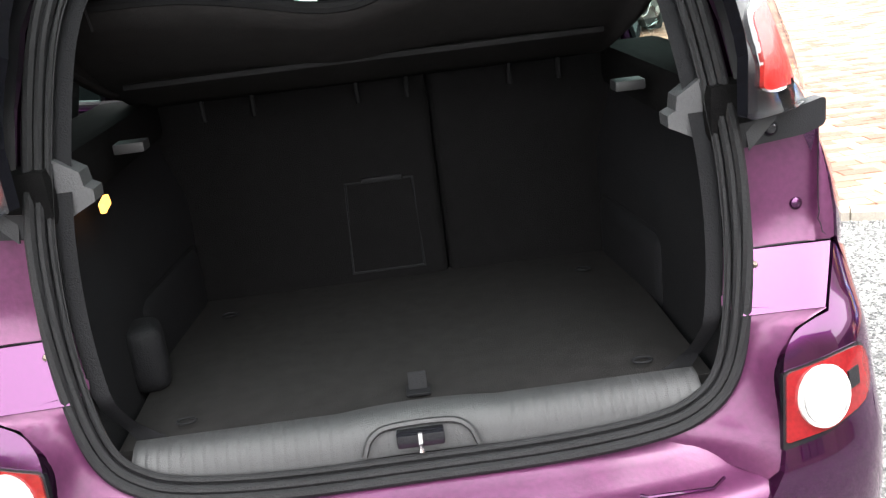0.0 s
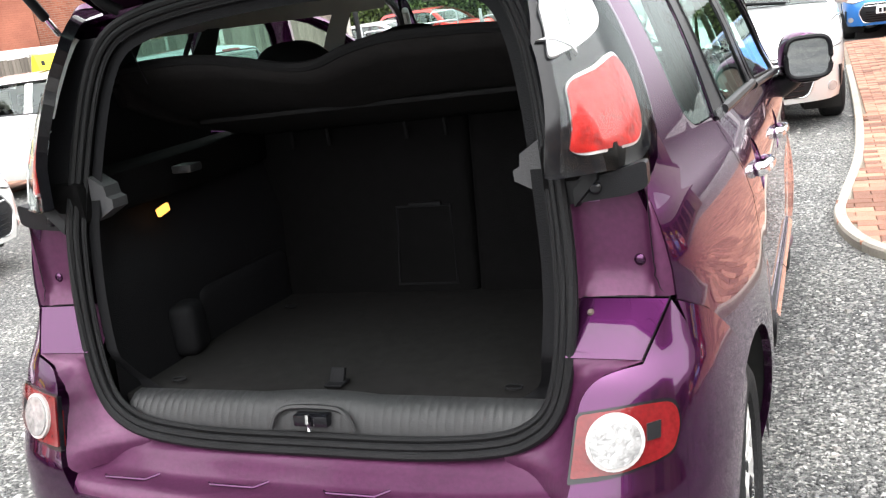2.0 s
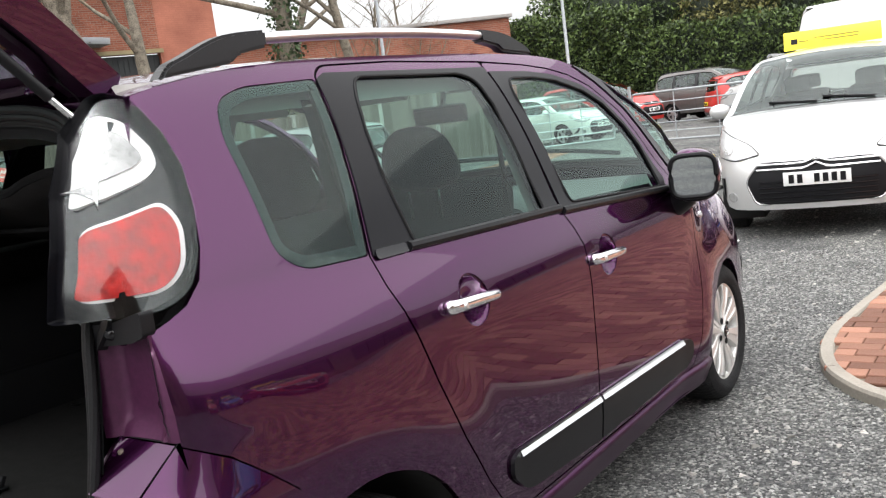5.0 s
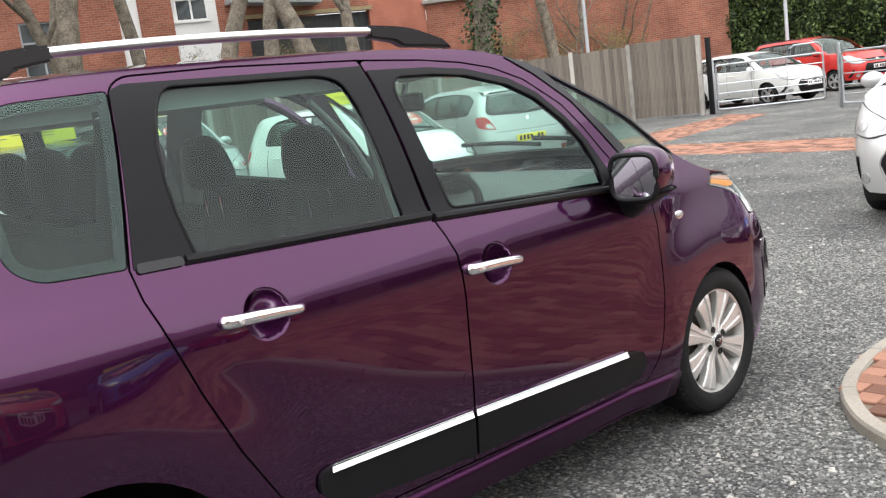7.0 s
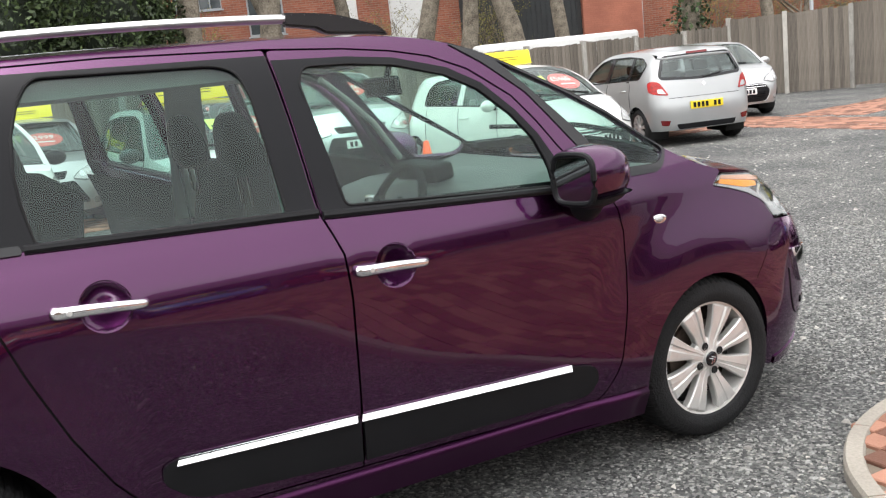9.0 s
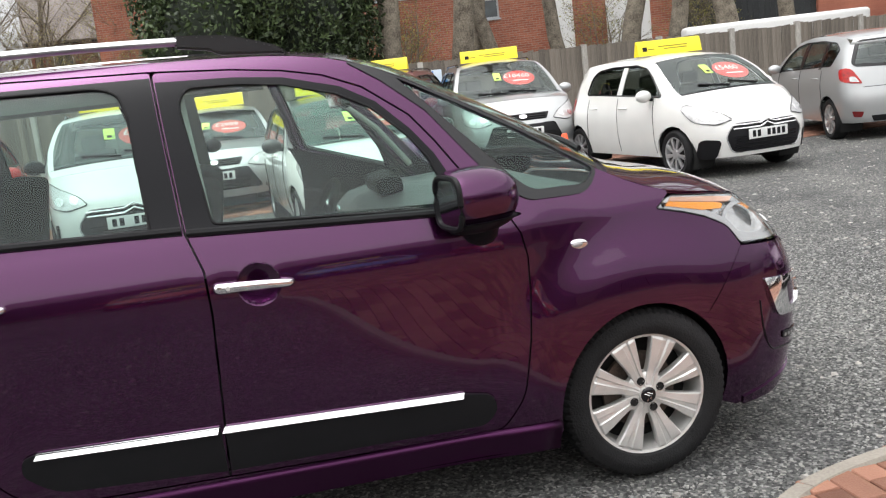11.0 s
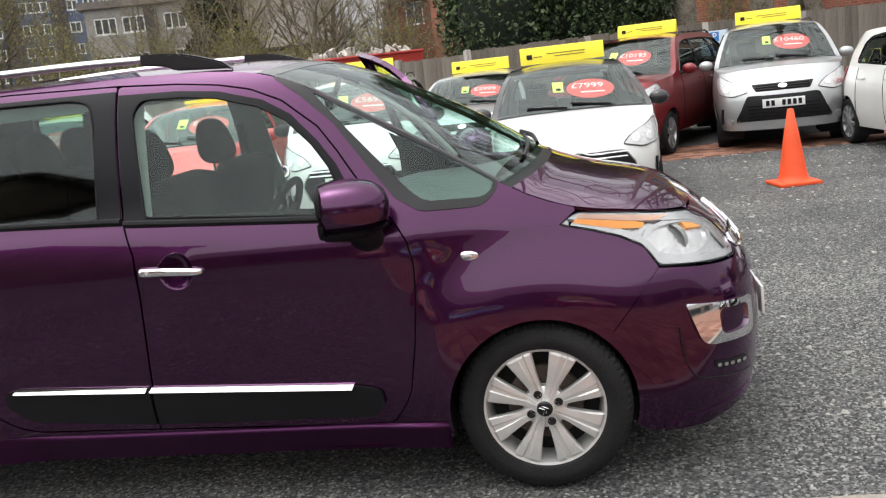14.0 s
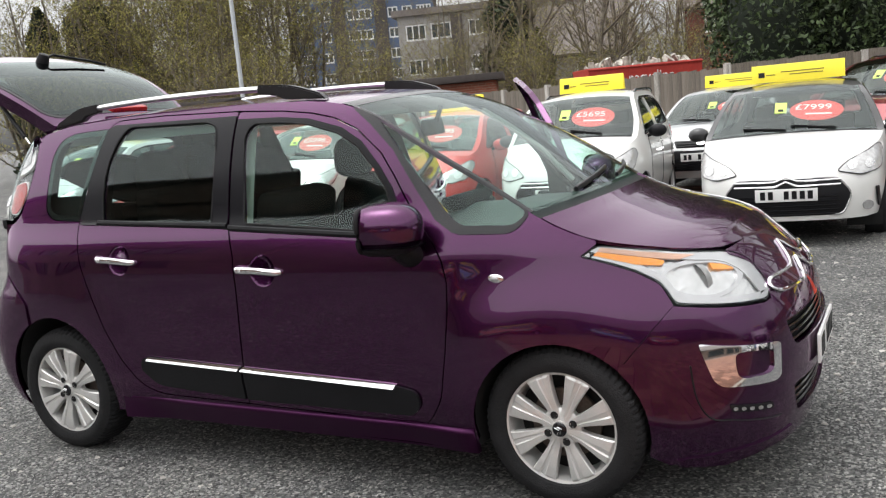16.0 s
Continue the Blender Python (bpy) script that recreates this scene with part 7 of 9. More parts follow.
sg = empty("parking_sign", pose(-13.96, 5.18, 1.24, 0, 0, 97), "white and blue customer parking sign on the board fence", "sign")
boxed("sign_plate", (0.50, 0.006, 0.44), pose(0, -0.03, 0.2), mat("pale_blue_sign", (0.62, 0.72, 0.82), 0.4, 0, 0.05), sg, 0.004)
boxed("blue_square", (0.16, 0.004, 0.17), pose(0, -0.035, 0.31), SIGNBLUE, sg)
lettering("sign_letter", "P", 0.17, pose(0, -0.039, 0.31, 90, 0, 0), LETTERWHITE, sg)
lettering("sign_words", "CUSTOMER", 0.085, pose(0, -0.036, 0.165, 90, 0, 0), SIGNBLUE, sg)
lettering("sign_words", "PARKING", 0.085, pose(0, -0.036, 0.075, 90, 0, 0), SIGNBLUE, sg)


def lamp_post(x, y, h, arm, label):
    p = empty("street_lamp", pose(x, y, 0, 0, 0, arm), label, "lamp post", "street lamps")
    part("pole", lathe(bmesh.new(), [(0.09, 0.0), (0.09, 1.1), (0.06, 1.15), (0.05, h)], 14), POLEGREY, p)
    part("lamp_arm", tube(bmesh.new(), [(0, 0, h - 0.02), (0.2, 0, h + 0.12), (0.9, 0, h + 0.2)], 0.03, 7), POLEGREY, p)
    part("lantern", box(bmesh.new(), 0.55, 0.2, 0.12, pose(1.1, 0, h + 0.2), 0.04, 3), POLEGREY, p)


lamp_post(-15.6, -12.0, 8.0, 40, "slim grey steel lamp post behind the fence")
lamp_post(-27.9, -34.9, 6.3, 30, "slim grey steel lamp post by the road")
lamp_post(-16.6, 23.6, 7.5, 120, "slim grey steel lamp post behind the fence")
lamp_post(-12.3, 28.5, 6.5, 200, "slim grey steel lamp post in the car park")


# ---- buildings ----
def brickwork(name, c1, c2, mortar, scale=1.0):
    m = bpy.data.materials.new(name)
    m.use_nodes = True
    n, l = m.node_tree.nodes, m.node_tree.links
    p = n["Principled BSDF"]
    tc, sp, ad, cb = n.new("ShaderNodeTexCoord"), n.new("ShaderNodeSeparateXYZ"), n.new("ShaderNodeMath"), n.new("ShaderNodeCombineXYZ")
    l.new(tc.outputs["Object"], sp.inputs[0])
    l.new(sp.outputs["X"], ad.inputs[0]), l.new(sp.outputs["Y"], ad.inputs[1])
    l.new(ad.outputs[0], cb.inputs["X"]), l.new(sp.outputs["Z"], cb.inputs["Y"])
    b = n.new("ShaderNodeTexBrick")
    l.new(cb.outputs[0], b.inputs["Vector"])
    b.inputs["Color1"].default_value, b.inputs["Color2"].default_value, b.inputs["Mortar"].default_value = (*c1, 1), (*c2, 1), (*mortar, 1)
    b.inputs["Scale"].default_value, b.inputs["Mortar Size"].default_value = 1.0, 0.006
    b.inputs["Brick Width"].default_value, b.inputs["Row Height"].default_value = 0.225 * scale, 0.075 * scale
    nz = n.new("ShaderNodeTexNoise")
    nz.inputs["Scale"].default_value, nz.inputs["Detail"].default_value = 0.7, 7.0
    l.new(tc.outputs["Object"], nz.inputs["Vector"])
    r = n.new("ShaderNodeValToRGB")
    r.color_ramp.elements[0].color, r.color_ramp.elements[1].color = (0.72, 0.7, 0.7, 1), (1.2, 1.18, 1.15, 1)
    r.color_ramp.elements[0].position, r.color_ramp.elements[1].position = 0.3, 0.7
    l.new(nz.outputs[0], r.inputs[0])
    x = n.new("ShaderNodeMix")
    x.data_type, x.blend_type = "RGBA", "MULTIPLY"
    x.inputs["Factor"].default_value = 1.0
    l.new(b.outputs["Color"], x.inputs["A"]), l.new(r.outputs[0], x.inputs["B"]), l.new(x.outputs["Result"], p.inputs["Base Color"])
    p.inputs["Roughness"].default_value, p.inputs["Specular IOR Level"].default_value = 0.9, 0.2
    bp = n.new("ShaderNodeBump")
    bp.inputs["Strength"].default_value, bp.inputs["Distance"].default_value, bp.invert = 0.6, 0.01, True
    l.new(b.outputs["Fac"], bp.inputs["Height"]), l.new(bp.outputs[0], p.inputs["Normal"])
    return m


BRICK = brickwork("orange_red_brick", (0.34, 0.125, 0.080), (0.25, 0.088, 0.058), (0.30, 0.24, 0.20))
BROWNBRICK = brickwork("brown_brick", (0.30, 0.21, 0.17), (0.22, 0.16, 0.13), (0.30, 0.27, 0.24))
SALMON = brickwork("painted_salmon_brick", (0.45, 0.18, 0.125), (0.42, 0.165, 0.115), (0.38, 0.15, 0.105))
WHITEBOARD = mat("white_cladding", (0.72, 0.72, 0.71), 0.6, 0, 0.08, 1.2, 20)
DARKSHUTTER = mat("dark_shutter", (0.035, 0.038, 0.04), 0.55, 0.2, 0.25, 1.5, 30)
UPVC = mat("white_window_frame", (0.75, 0.75, 0.74), 0.4, 0, 0.04)
PANE = mat("window_pane", (0.05, 0.06, 0.065), 0.08, 0, 0.3, 0.8, 4, spec=0.8)
SLATE = mat("grey_brown_roof_tiles", (0.13, 0.11, 0.10), 0.85, 0, 0.25, 0.8, 9, 0.4, col2=(0.19, 0.165, 0.15))
BLUECLAD = mat("blue_grey_cladding", (0.07, 0.10, 0.17), 0.6, 0, 0.12, 0.3, 6)
DARKCLAD = mat("dark_brown_cladding", (0.055, 0.045, 0.042), 0.7, 0, 0.2, 0.5, 8)
PALEWALL = mat("pale_render", (0.30, 0.285, 0.27), 0.85, 0, 0.15, 0.5, 12, 0.1)
REDBRICKFAR = brickwork("dark_red_brick", (0.20, 0.07, 0.055), (0.15, 0.05, 0.042), (0.18, 0.13, 0.11))


def wall(name, x0, x1, z0, z1, thick, material, parent, holes=(), y=0.0, label=""):
    """A wall along local x with its face towards -y, and openings through it."""
    xs = sorted({x0, x1, *[v for h in holes for v in (h[0], h[1])]})
    zs = sorted({z0, z1, *[v for h in holes for v in (h[2], h[3])]})
    bm = bmesh.new()
    solid = lambda i, k: 0 <= i < len(xs) - 1 and 0 <= k < len(zs) - 1 and not any(h[0] <= xs[i] and xs[i + 1] <= h[1] and h[2] <= zs[k] and zs[k + 1] <= h[3] for h in holes)
    q = lambda *c: bm.faces.new([bm.verts.new(v) for v in c])
    for i in range(len(xs) - 1):
        for k in range(len(zs) - 1):
            if not solid(i, k):
                continue
            a, b, c, d = xs[i], xs[i + 1], zs[k], zs[k + 1]
            q((a, y, c), (b, y, c), (b, y, d), (a, y, d)), q((a, y + thick, c), (a, y + thick, d), (b, y + thick, d), (b, y + thick, c))
            if not solid(i - 1, k):
                q((a, y, c), (a, y, d), (a, y + thick, d), (a, y + thick, c))
            if not solid(i + 1, k):
                q((b, y, c), (b, y + thick, c), (b, y + thick, d), (b, y, d))
            if not solid(i, k - 1):
                q((a, y, c), (a, y + thick, c), (b, y + thick, c), (b, y, c))
            if not solid(i, k + 1):
                q((a, y, d), (b, y, d), (b, y + thick, d), (a, y + thick, d))
    bmesh.ops.remove_doubles(bm, verts=bm.verts, dist=1e-4)
    return part(name, bm, material, parent, label, False)


def window(parent, x0, x1, z0, z1, cols=2, rows=1, y=0.08, frame_mat=None, fw=0.06):
    """A window of pane, frame bars and sill, each a part of its own."""
    fm = frame_mat or UPVC
    cx, cz = (x0 + x1) / 2, (z0 + z1) / 2
    w = boxed("window", (x1 - x0 - 0.02, 0.012, z1 - z0 - 0.02), pose(cx, y + 0.03, cz), PANE, parent)
    for k in range(cols + 1):
        boxed("frame_bar", (fw, 0.06, z1 - z0), pose(x0 + fw / 2 + (x1 - x0 - fw) * k / cols, y, cz), fm, w)
    for k in range(rows + 1):
        boxed("frame_bar", (x1 - x0, 0.056, fw), pose(cx, y, z0 + fw / 2 + (z1 - z0 - fw) * k / rows), fm, w)
    boxed("sill", (x1 - x0 + 0.1, 0.12, 0.05), pose(cx, y - 0.06, z0 - 0.025), fm, w)
    return w


# works building behind the fence: its face runs from the corner towards the south
P, Q = Vector((-24.0, 23.4)), Vector((-28.0, 9.0))
turn = math.degrees(math.atan2((P - Q).y, (P - Q).x))
works = empty("brick_works_building", pose(P.x, P.y, 0, 0, 0, turn), "orange brick works building with salmon paint and white cladding", "building")
# local x runs north along the face, zero at the corner
wall("salmon_wall", -2.3, 0.0, 0, 7.2, 0.3, SALMON, works)
wall("front_wall", -7.9, -2.3, 0, 7.2, 0.3, BRICK, works, [(-6.9, -2.3, 0.0, 4.75)])
sh = boxed("shutter", (4.6, 0.05, 4.7), pose(-4.6, 0.22, 2.36), DARKSHUTTER, works, 0, "dark ribbed shutter door")
for k in range(24):
    boxed("shutter_rib", (0.05, 0.03, 4.7), pose(-6.85 + 0.19 * k, 0.19, 2.36), DARKSHUTTER, sh)
boxed("shutter_frame", (4.8, 0.09, 0.14), pose(-4.6, -0.03, 4.82), mat("ochre_lintel", (0.30, 0.24, 0.13), 0.7), works)
boxed("canopy", (3.2, 0.9, 0.22), pose(-6.0, -0.45, 5.25, 0, 4, 0), POLEGREY, works, 0.02)
wall("cladding_panel", -9.4, -7.9, 0, 7.2, 0.28, WHITEBOARD, works, [(-9.3, -8.2, 4.85, 5.6)], 0.02)
window(works, -9.3, -8.2, 4.85, 5.6)
wall("brick_pier", -10.5, -9.4, 0, 7.2, 0.34, BRICK, works, (), -0.04)
wall("cladding_panel", -11.15, -10.5, 0, 7.2, 0.28, WHITEBOARD, works, (), 0.02)
wall("brick_pier", -12.3, -11.15, 0, 7.2, 0.34, BRICK, works, (), -0.04)
wall("south_wall", -27.0, -12.3, 0, 7.2, 0.3, BRICK, works, [(-14.2, -13.0, 3.3, 5.2), (-17.2, -15.0, 4.3, 6.2), (-20.5, -18.3, 4.3, 6.2), (-24.5, -22.5, 4.3, 6.2), (-19.2, -18.9, 0.6, 3.6), (-21.6, -21.3, 0.6, 3.6)])
window(works, -14.2, -13.0, 3.3, 5.2, 2, 3, frame_mat=POLEGREY)
for x in (-17.2, -20.5):
    window(works, x, x + 2.2, 4.3, 6.2, 6, 3, frame_mat=POLEGREY, fw=0.04)
window(works, -24.5, -22.5, 4.3, 6.2, 4, 3, frame_mat=POLEGREY, fw=0.04)
for x in (-19.2, -21.6):
    boxed("slit_window", (0.3, 0.03, 3.0), pose(x + 0.15, 0.14, 2.1), PANE, works)
for x in (-18.6, -20.4, -22.2, -24.0, -16.8):
    boxed("buttress", (0.45, 0.16, 7.0), pose(x, -0.09, 3.5), BRICK, works)
boxed("roof", (27.6, 13.0, 0.35), pose(-13.4, 6.2, 7.38), SLATE, works, 0.02)
boxed("back_wall", (27.0, 0.3, 7.2), pose(-13.5, 12.3, 3.6), BRICK, works)
boxed("end_wall", (0.3, 12.0, 7.2), pose(-26.85, 6.3, 3.6), BRICK, works)

# long brick wall with a lean-to roof, north of the works
A, B = Vector((-24.0, 23.4)), Vector((-16.4, 32.0))
L = (B - A).length
shed = empty("brick_shed", pose(A.x, A.y, 0, 0, 0, math.degrees(math.atan2((B - A).y, (B - A).x))), "long orange brick shed with a pale low roof", "building")
wall("front_wall", 0.02, L, 0, 4.75, 0.3, BRICK, shed)
boxed("eave", (L + 0.2, 0.35, 0.14), pose(L / 2, 0.0, 4.83), PALEWALL, shed, 0.02)
boxed("roof", (L + 0.2, 9.0, 0.12), pose(L / 2, 4.4, 5.1, 3.5, 0, 0), PALEWALL, shed)
boxed("end_wall", (0.3, 8.6, 4.7), pose(L - 0.16, 4.6, 2.35), BRICK, shed)
boxed("back_wall", (L, 0.3, 4.8), pose(L / 2, 8.7, 2.4), BRICK, shed)

# white wagon body with a wire fence, behind the boards
wg = empty("white_trailer", pose(-18.6, 15.4, 0, 0, 0, 74), "white box trailer behind the board fence", "trailer")
boxed("trailer_body", (4.6, 1.9, 1.6), pose(0, 0, 1.25), WHITEBOARD, wg, 0.12, seg=3)
boxed("trailer_chassis", (4.4, 1.6, 0.16), pose(0, 0, 0.40), UNDER, wg)
for s in (1, -1):
    for x in (-0.5, 0.4):
        part("trailer_wheel", lathe(bmesh.new(), [(0.0, 0.09), (0.2, 0.09), (0.31, 0.07), (0.31, -0.07), (0.2, -0.09), (0.0, -0.09)], 24, pose(x, s * 0.85, 0.31, 90, 0, 0)), TYRE, wg)


def tower_block(m, floors, label):
    """A tall block with bands of windows; local x along its face."""
    t = empty("tower_block", m, label, "building")
    W = 19.0
    H = floors * 2.75
    holes, win = [], []
    cols = [(0.3, 1.9), (3.2, 4.7), (7.0, 10.4), (12.6, 14.0), (14.6, 16.0), (16.6, 18.6)]
    for f in range(1, floors):
        for a, b in cols:
            holes.append((a, b, f * 2.75 + 0.75, f * 2.75 + 2.1))
    wall("facade", 0, W, 0, H, 0.4, BLUECLAD, t, holes)
    for a, b, c, d in holes:
        window(t, a, b, c, d, 2 if b - a < 2 else 4, 1, 0.1, fw=0.16)
    for x in (5.9, 11.6):
        boxed("brown_bay", (1.7, 0.5, H), pose(x, -0.2, H / 2), DARKCLAD, t)
    boxed("end_wall", (0.4, 16.0, H), pose(-0.2, 8.0, H / 2), DARKCLAD, t)
    boxed("end_wall", (0.4, 16.0, H), pose(W + 0.2, 8.0, H / 2), DARKCLAD, t)
    boxed("back_wall", (W, 0.4, H), pose(W / 2, 16.0, H / 2), BLUECLAD, t)
    boxed("roof", (W + 1.0, 17.0, 0.5), pose(W / 2, 8.0, H + 0.25), DARKCLAD, t)


tower_block(pose(-102.4, -71.6, 0, 0, 0, 122.5), 12, "blue-grey tower block with white windows beyond the trees")


def house(m, w, d, eave, ridge, wall_mat, label, windows, roof_mat=SLATE):
    """A gabled house; local x along its eaves, face towards -y."""
    h = empty("house", m, label, "house", "houses beyond the fence")
    wall("front_wall", -w / 2, w / 2, 0, eave, 0.3, wall_mat, h, windows)
    boxed("back_wall", (w, 0.3, eave), pose(0, d, eave / 2), wall_mat, h)
    for a in windows:
        window(h, *a, 2, 1)
    for s in (1, -1):
        bm = bmesh.new()
        a = [[bm.verts.new((s * w / 2 + x, y, z)) for y, z in ((0.02, 0), (d, 0), (d, eave), (d / 2, ridge), (0.02, eave))] for x in (0, -0.3 * s)]
        bm.faces.new(a[0]), bm.faces.new(a[1][::-1])
        for i in range(5):
            bm.faces.new((a[0][i], a[0][(i + 1) % 5], a[1][(i + 1) % 5], a[1][i]))
        bmesh.ops.recalc_face_normals(bm, faces=bm.faces)
        part("gable_wall", bm, wall_mat, h, "", False)
    sl = math.hypot(d / 2 + 0.4, ridge - eave)
    an = math.degrees(math.atan2(ridge - eave, d / 2))
    boxed("roof_slope", (w + 0.6, sl, 0.14), pose(0, d / 4 - 0.2, (eave + ridge) / 2 + 0.02, an, 0, 0), roof_mat, h)
    boxed("roof_slope", (w + 0.6, sl, 0.14), pose(0, d * 0.75 + 0.2, (eave + ridge) / 2 + 0.02, -an, 0, 0), roof_mat, h)
    boxed("gutter", (w + 0.6, 0.1, 0.1), pose(0, -0.38, eave - 0.2), BLACK, h)
    ch = boxed("chimney", (0.6, 0.5, 1.6), pose(w * 0.3, d / 2, ridge + 0.4), wall_mat, h)
    part("chimney_pot", lathe(bmesh.new(), [(0.10, 0), (0.12, 0.05), (0.09, 0.35), (0.06, 0.35)], 12, pose(w * 0.3, d / 2, ridge + 1.2)), SALMON, ch)


house(pose(-49.0, -15.2, 0, 0, 0, 106), 8.0, 8.0, 4.0, 7.0, PALEWALL, "grey-brown tiled house beyond the trees", [(-2.6, -1.2, 2.3, 3.5), (1.0, 2.4, 2.3, 3.5)])
house(pose(-55.4, -6.4, 0, 0, 0, 98), 5.4, 9.0, 6.2, 9.6, REDBRICKFAR, "dark red brick house with a tiled roof", [(-1.5, -0.4, 4.6, 6.0), (1.0, 2.0, 4.6, 5.6)])
house(pose(-54.5, -2.0, 0, 0, 0, 98), 5.0, 7.0, 3.9, 5.9, REDBRICKFAR, "low brick outhouse with a tiled roof", [(-1.6, -0.3, 2.0, 3.2)])
fl = empty("apartment_building", pose(-61.7, -33.0, 0, 0, 0, 111), "pale flats with white windows beyond the trees", "building")
hl = [(x, x + 1.6, z, z + 1.2) for x in (0.6, 2.6, 5.6, 7.6, 10.4, 12.4) for z in (1.6, 4.3, 7.0)]
wall("facade", 0, 14.6, 0, 8.9, 0.3, PALEWALL, fl, hl)
for a in hl:
    window(fl, *a, 3, 1, 0.08, fw=0.1)
for x in (4.7, 9.6):
    boxed("dark_bay", (0.9, 0.4, 8.7), pose(x, -0.12, 4.35), DARKCLAD, fl)
boxed("roof", (15.4, 10.4, 0.5), pose(7.3, 4.8, 9.15), SLATE, fl)
boxed("end_wall", (0.3, 9.6, 8.9), pose(0.15, 5.1, 4.45), PALEWALL, fl)
boxed("end_wall", (0.3, 9.6, 8.9), pose(14.45, 5.1, 4.45), PALEWALL, fl)
boxed("back_wall", (14.6, 0.3, 8.9), pose(7.3, 9.8, 4.45), PALEWALL, fl)

lw = empty("low_brick_store", pose(-22.0, -11.4, 0, 0, 0, 112), "low brick store with a flat brown roof", "building")
boxed("wall", (11.0, 2.4, 2.25), pose(-2.0, 1.3, 1.12), BRICK, lw)
boxed("roof", (11.5, 2.9, 0.22), pose(-2.0, 1.3, 2.37), DARKCLAD, lw, 0.02)

sk = empty("red_skip", pose(-23.4, -3.7, 0, 0, 0, 122) @ Matrix.Diagonal((0.75, 1, 0.95, 1)), "red steel recycling skip heaped with waste", "skip")
bm = bmesh.new()
ro = [[bm.verts.new((x * k, y * (0.9 + 0.1 * k), z)) for x, y in ((-2.2, -0.95), (2.2, -0.95), (2.2, 0.95), (-2.2, 0.95))] for z, k in ((0.1, 0.8), (1.0, 1.0), (2.3, 1.0))]
bm.faces.new(ro[0][::-1])
for a, b in zip(ro, ro[1:]):
    for i in range(4):
        bm.faces.new((a[i], a[(i + 1) % 4], b[(i + 1) % 4], b[i]))
part("skip_body", bm, mat("red_skip_paint", (0.42, 0.035, 0.025), 0.55, 0, 0.2, 1.5, 14, 0.1), sk, "", False)
part("skip_rim", tube(bmesh.new(), [(-2.2, -0.95, 2.3), (2.2, -0.95, 2.3), (2.2, 0.95, 2.3), (-2.2, 0.95, 2.3)], 0.05, 6, True), bpy.data.materials["red_skip_paint"], sk)
lettering("skip_lettering", "recycling", 0.5, pose(0.2, -0.965, 1.95, 90, 0, 0), LETTERWHITE, sk)
bm = bmesh.new()
for k in range(60):
    bmesh.ops.create_cube(bm, size=1, matrix=pose(rnd.uniform(-2, 2), rnd.uniform(-0.8, 0.8), 2.2 + rnd.uniform(0, 0.2), rnd.uniform(0, 90), rnd.uniform(0, 90), rnd.uniform(0, 180)) @ Matrix.Diagonal((rnd.uniform(0.1, 0.6), rnd.uniform(0.05, 0.3), rnd.uniform(0.03, 0.2), 1)))
part("waste", bm, mat("mixed_waste", (0.18, 0.16, 0.12), 0.8, 0, 0.5, 2.5, 9, col2=(0.5, 0.47, 0.42)), sk, "", False)["kind"] = "stuff"

# showroom across the yard, dark under a pitched roof
sr = empty("showroom", pose(17.5, 34.0, 0, 0, 0, -90), "long dark brick showroom with a pitched tiled roof", "building")
hw = [(3 + 6 * k, 7.6 + 6 * k, 0.5, 2.7) for k in range(9)]
wall("front_wall", 0, 60, 0, 3.2, 0.3, BROWNBRICK, sr, [(60 - b, 60 - a, c, d) for a, b, c, d in hw])
for a, b, c, d in hw:
    window(sr, 60 - b, 60 - a, c, d, 4, 1, 0.12, BLACK)
boxed("roof_slope", (61, 7.0, 0.2), pose(30, 2.6, 4.6, 28, 0, 0), SLATE, sr)
boxed("roof_slope", (61, 7.0, 0.2), pose(30, 8.6, 4.6, -28, 0, 0), SLATE, sr)
boxed("back_wall", (60, 0.3, 3.2), pose(30, 11.0, 1.6), BROWNBRICK, sr)
for x in (0.15, 59.85):
    boxed("end_wall", (0.3, 10.7, 3.2), pose(x, 5.65, 1.6), BROWNBRICK, sr)

# taller workshop beside the showroom
ws = empty("workshop", pose(10.0, -6.6, 0, 0, 0, -90), "tall dark brick workshop with a flat roof", "building")
hw = [(1.5 + 4 * k, 4.0 + 4 * k, z, z + 1.6) for k in range(4) for z in (1.0, 4.6)]
wall("front_wall", 0, 17, 0, 7.6, 0.3, BROWNBRICK, ws, hw)
for a in hw:
    window(ws, *a, 3, 1, 0.12, BLACK)
boxed("roof", (17.6, 7.2, 0.3), pose(8.5, 3.4, 7.76), SLATE, ws)
boxed("back_wall", (17, 0.3, 7.6), pose(8.5, 6.8, 3.8), BROWNBRICK, ws)
for x in (0.15, 16.85):
    boxed("end_wall", (0.3, 6.3, 7.6), pose(x, 3.5, 3.8), BROWNBRICK, ws)


# ---- trees and hedges ----
def leafy(name, col, col2, rough=0.5):
    m = mat(name, col, rough, 0, 0.3, 0.9, 12.0, col2=col2, spec=0.35)
    nt = m.node_tree
    g = nt.nodes.new("ShaderNodeNewGeometry")
    half = [q for q in nt.nodes if q.bl_idname == "ShaderNodeMath" and q.operation == "MULTIPLY"][0]
    ramp = [q for q in nt.nodes if q.bl_idname == "ShaderNodeValToRGB"][0]
    x = nt.nodes.new("ShaderNodeMix")
    x.inputs["Factor"].default_value = 0.6
    nt.links.new(half.outputs[0], x.inputs["A"]), nt.links.new(g.outputs["Random Per Island"], x.inputs["B"])
    nt.links.new(x.outputs["Result"], ramp.inputs[0])
    return m


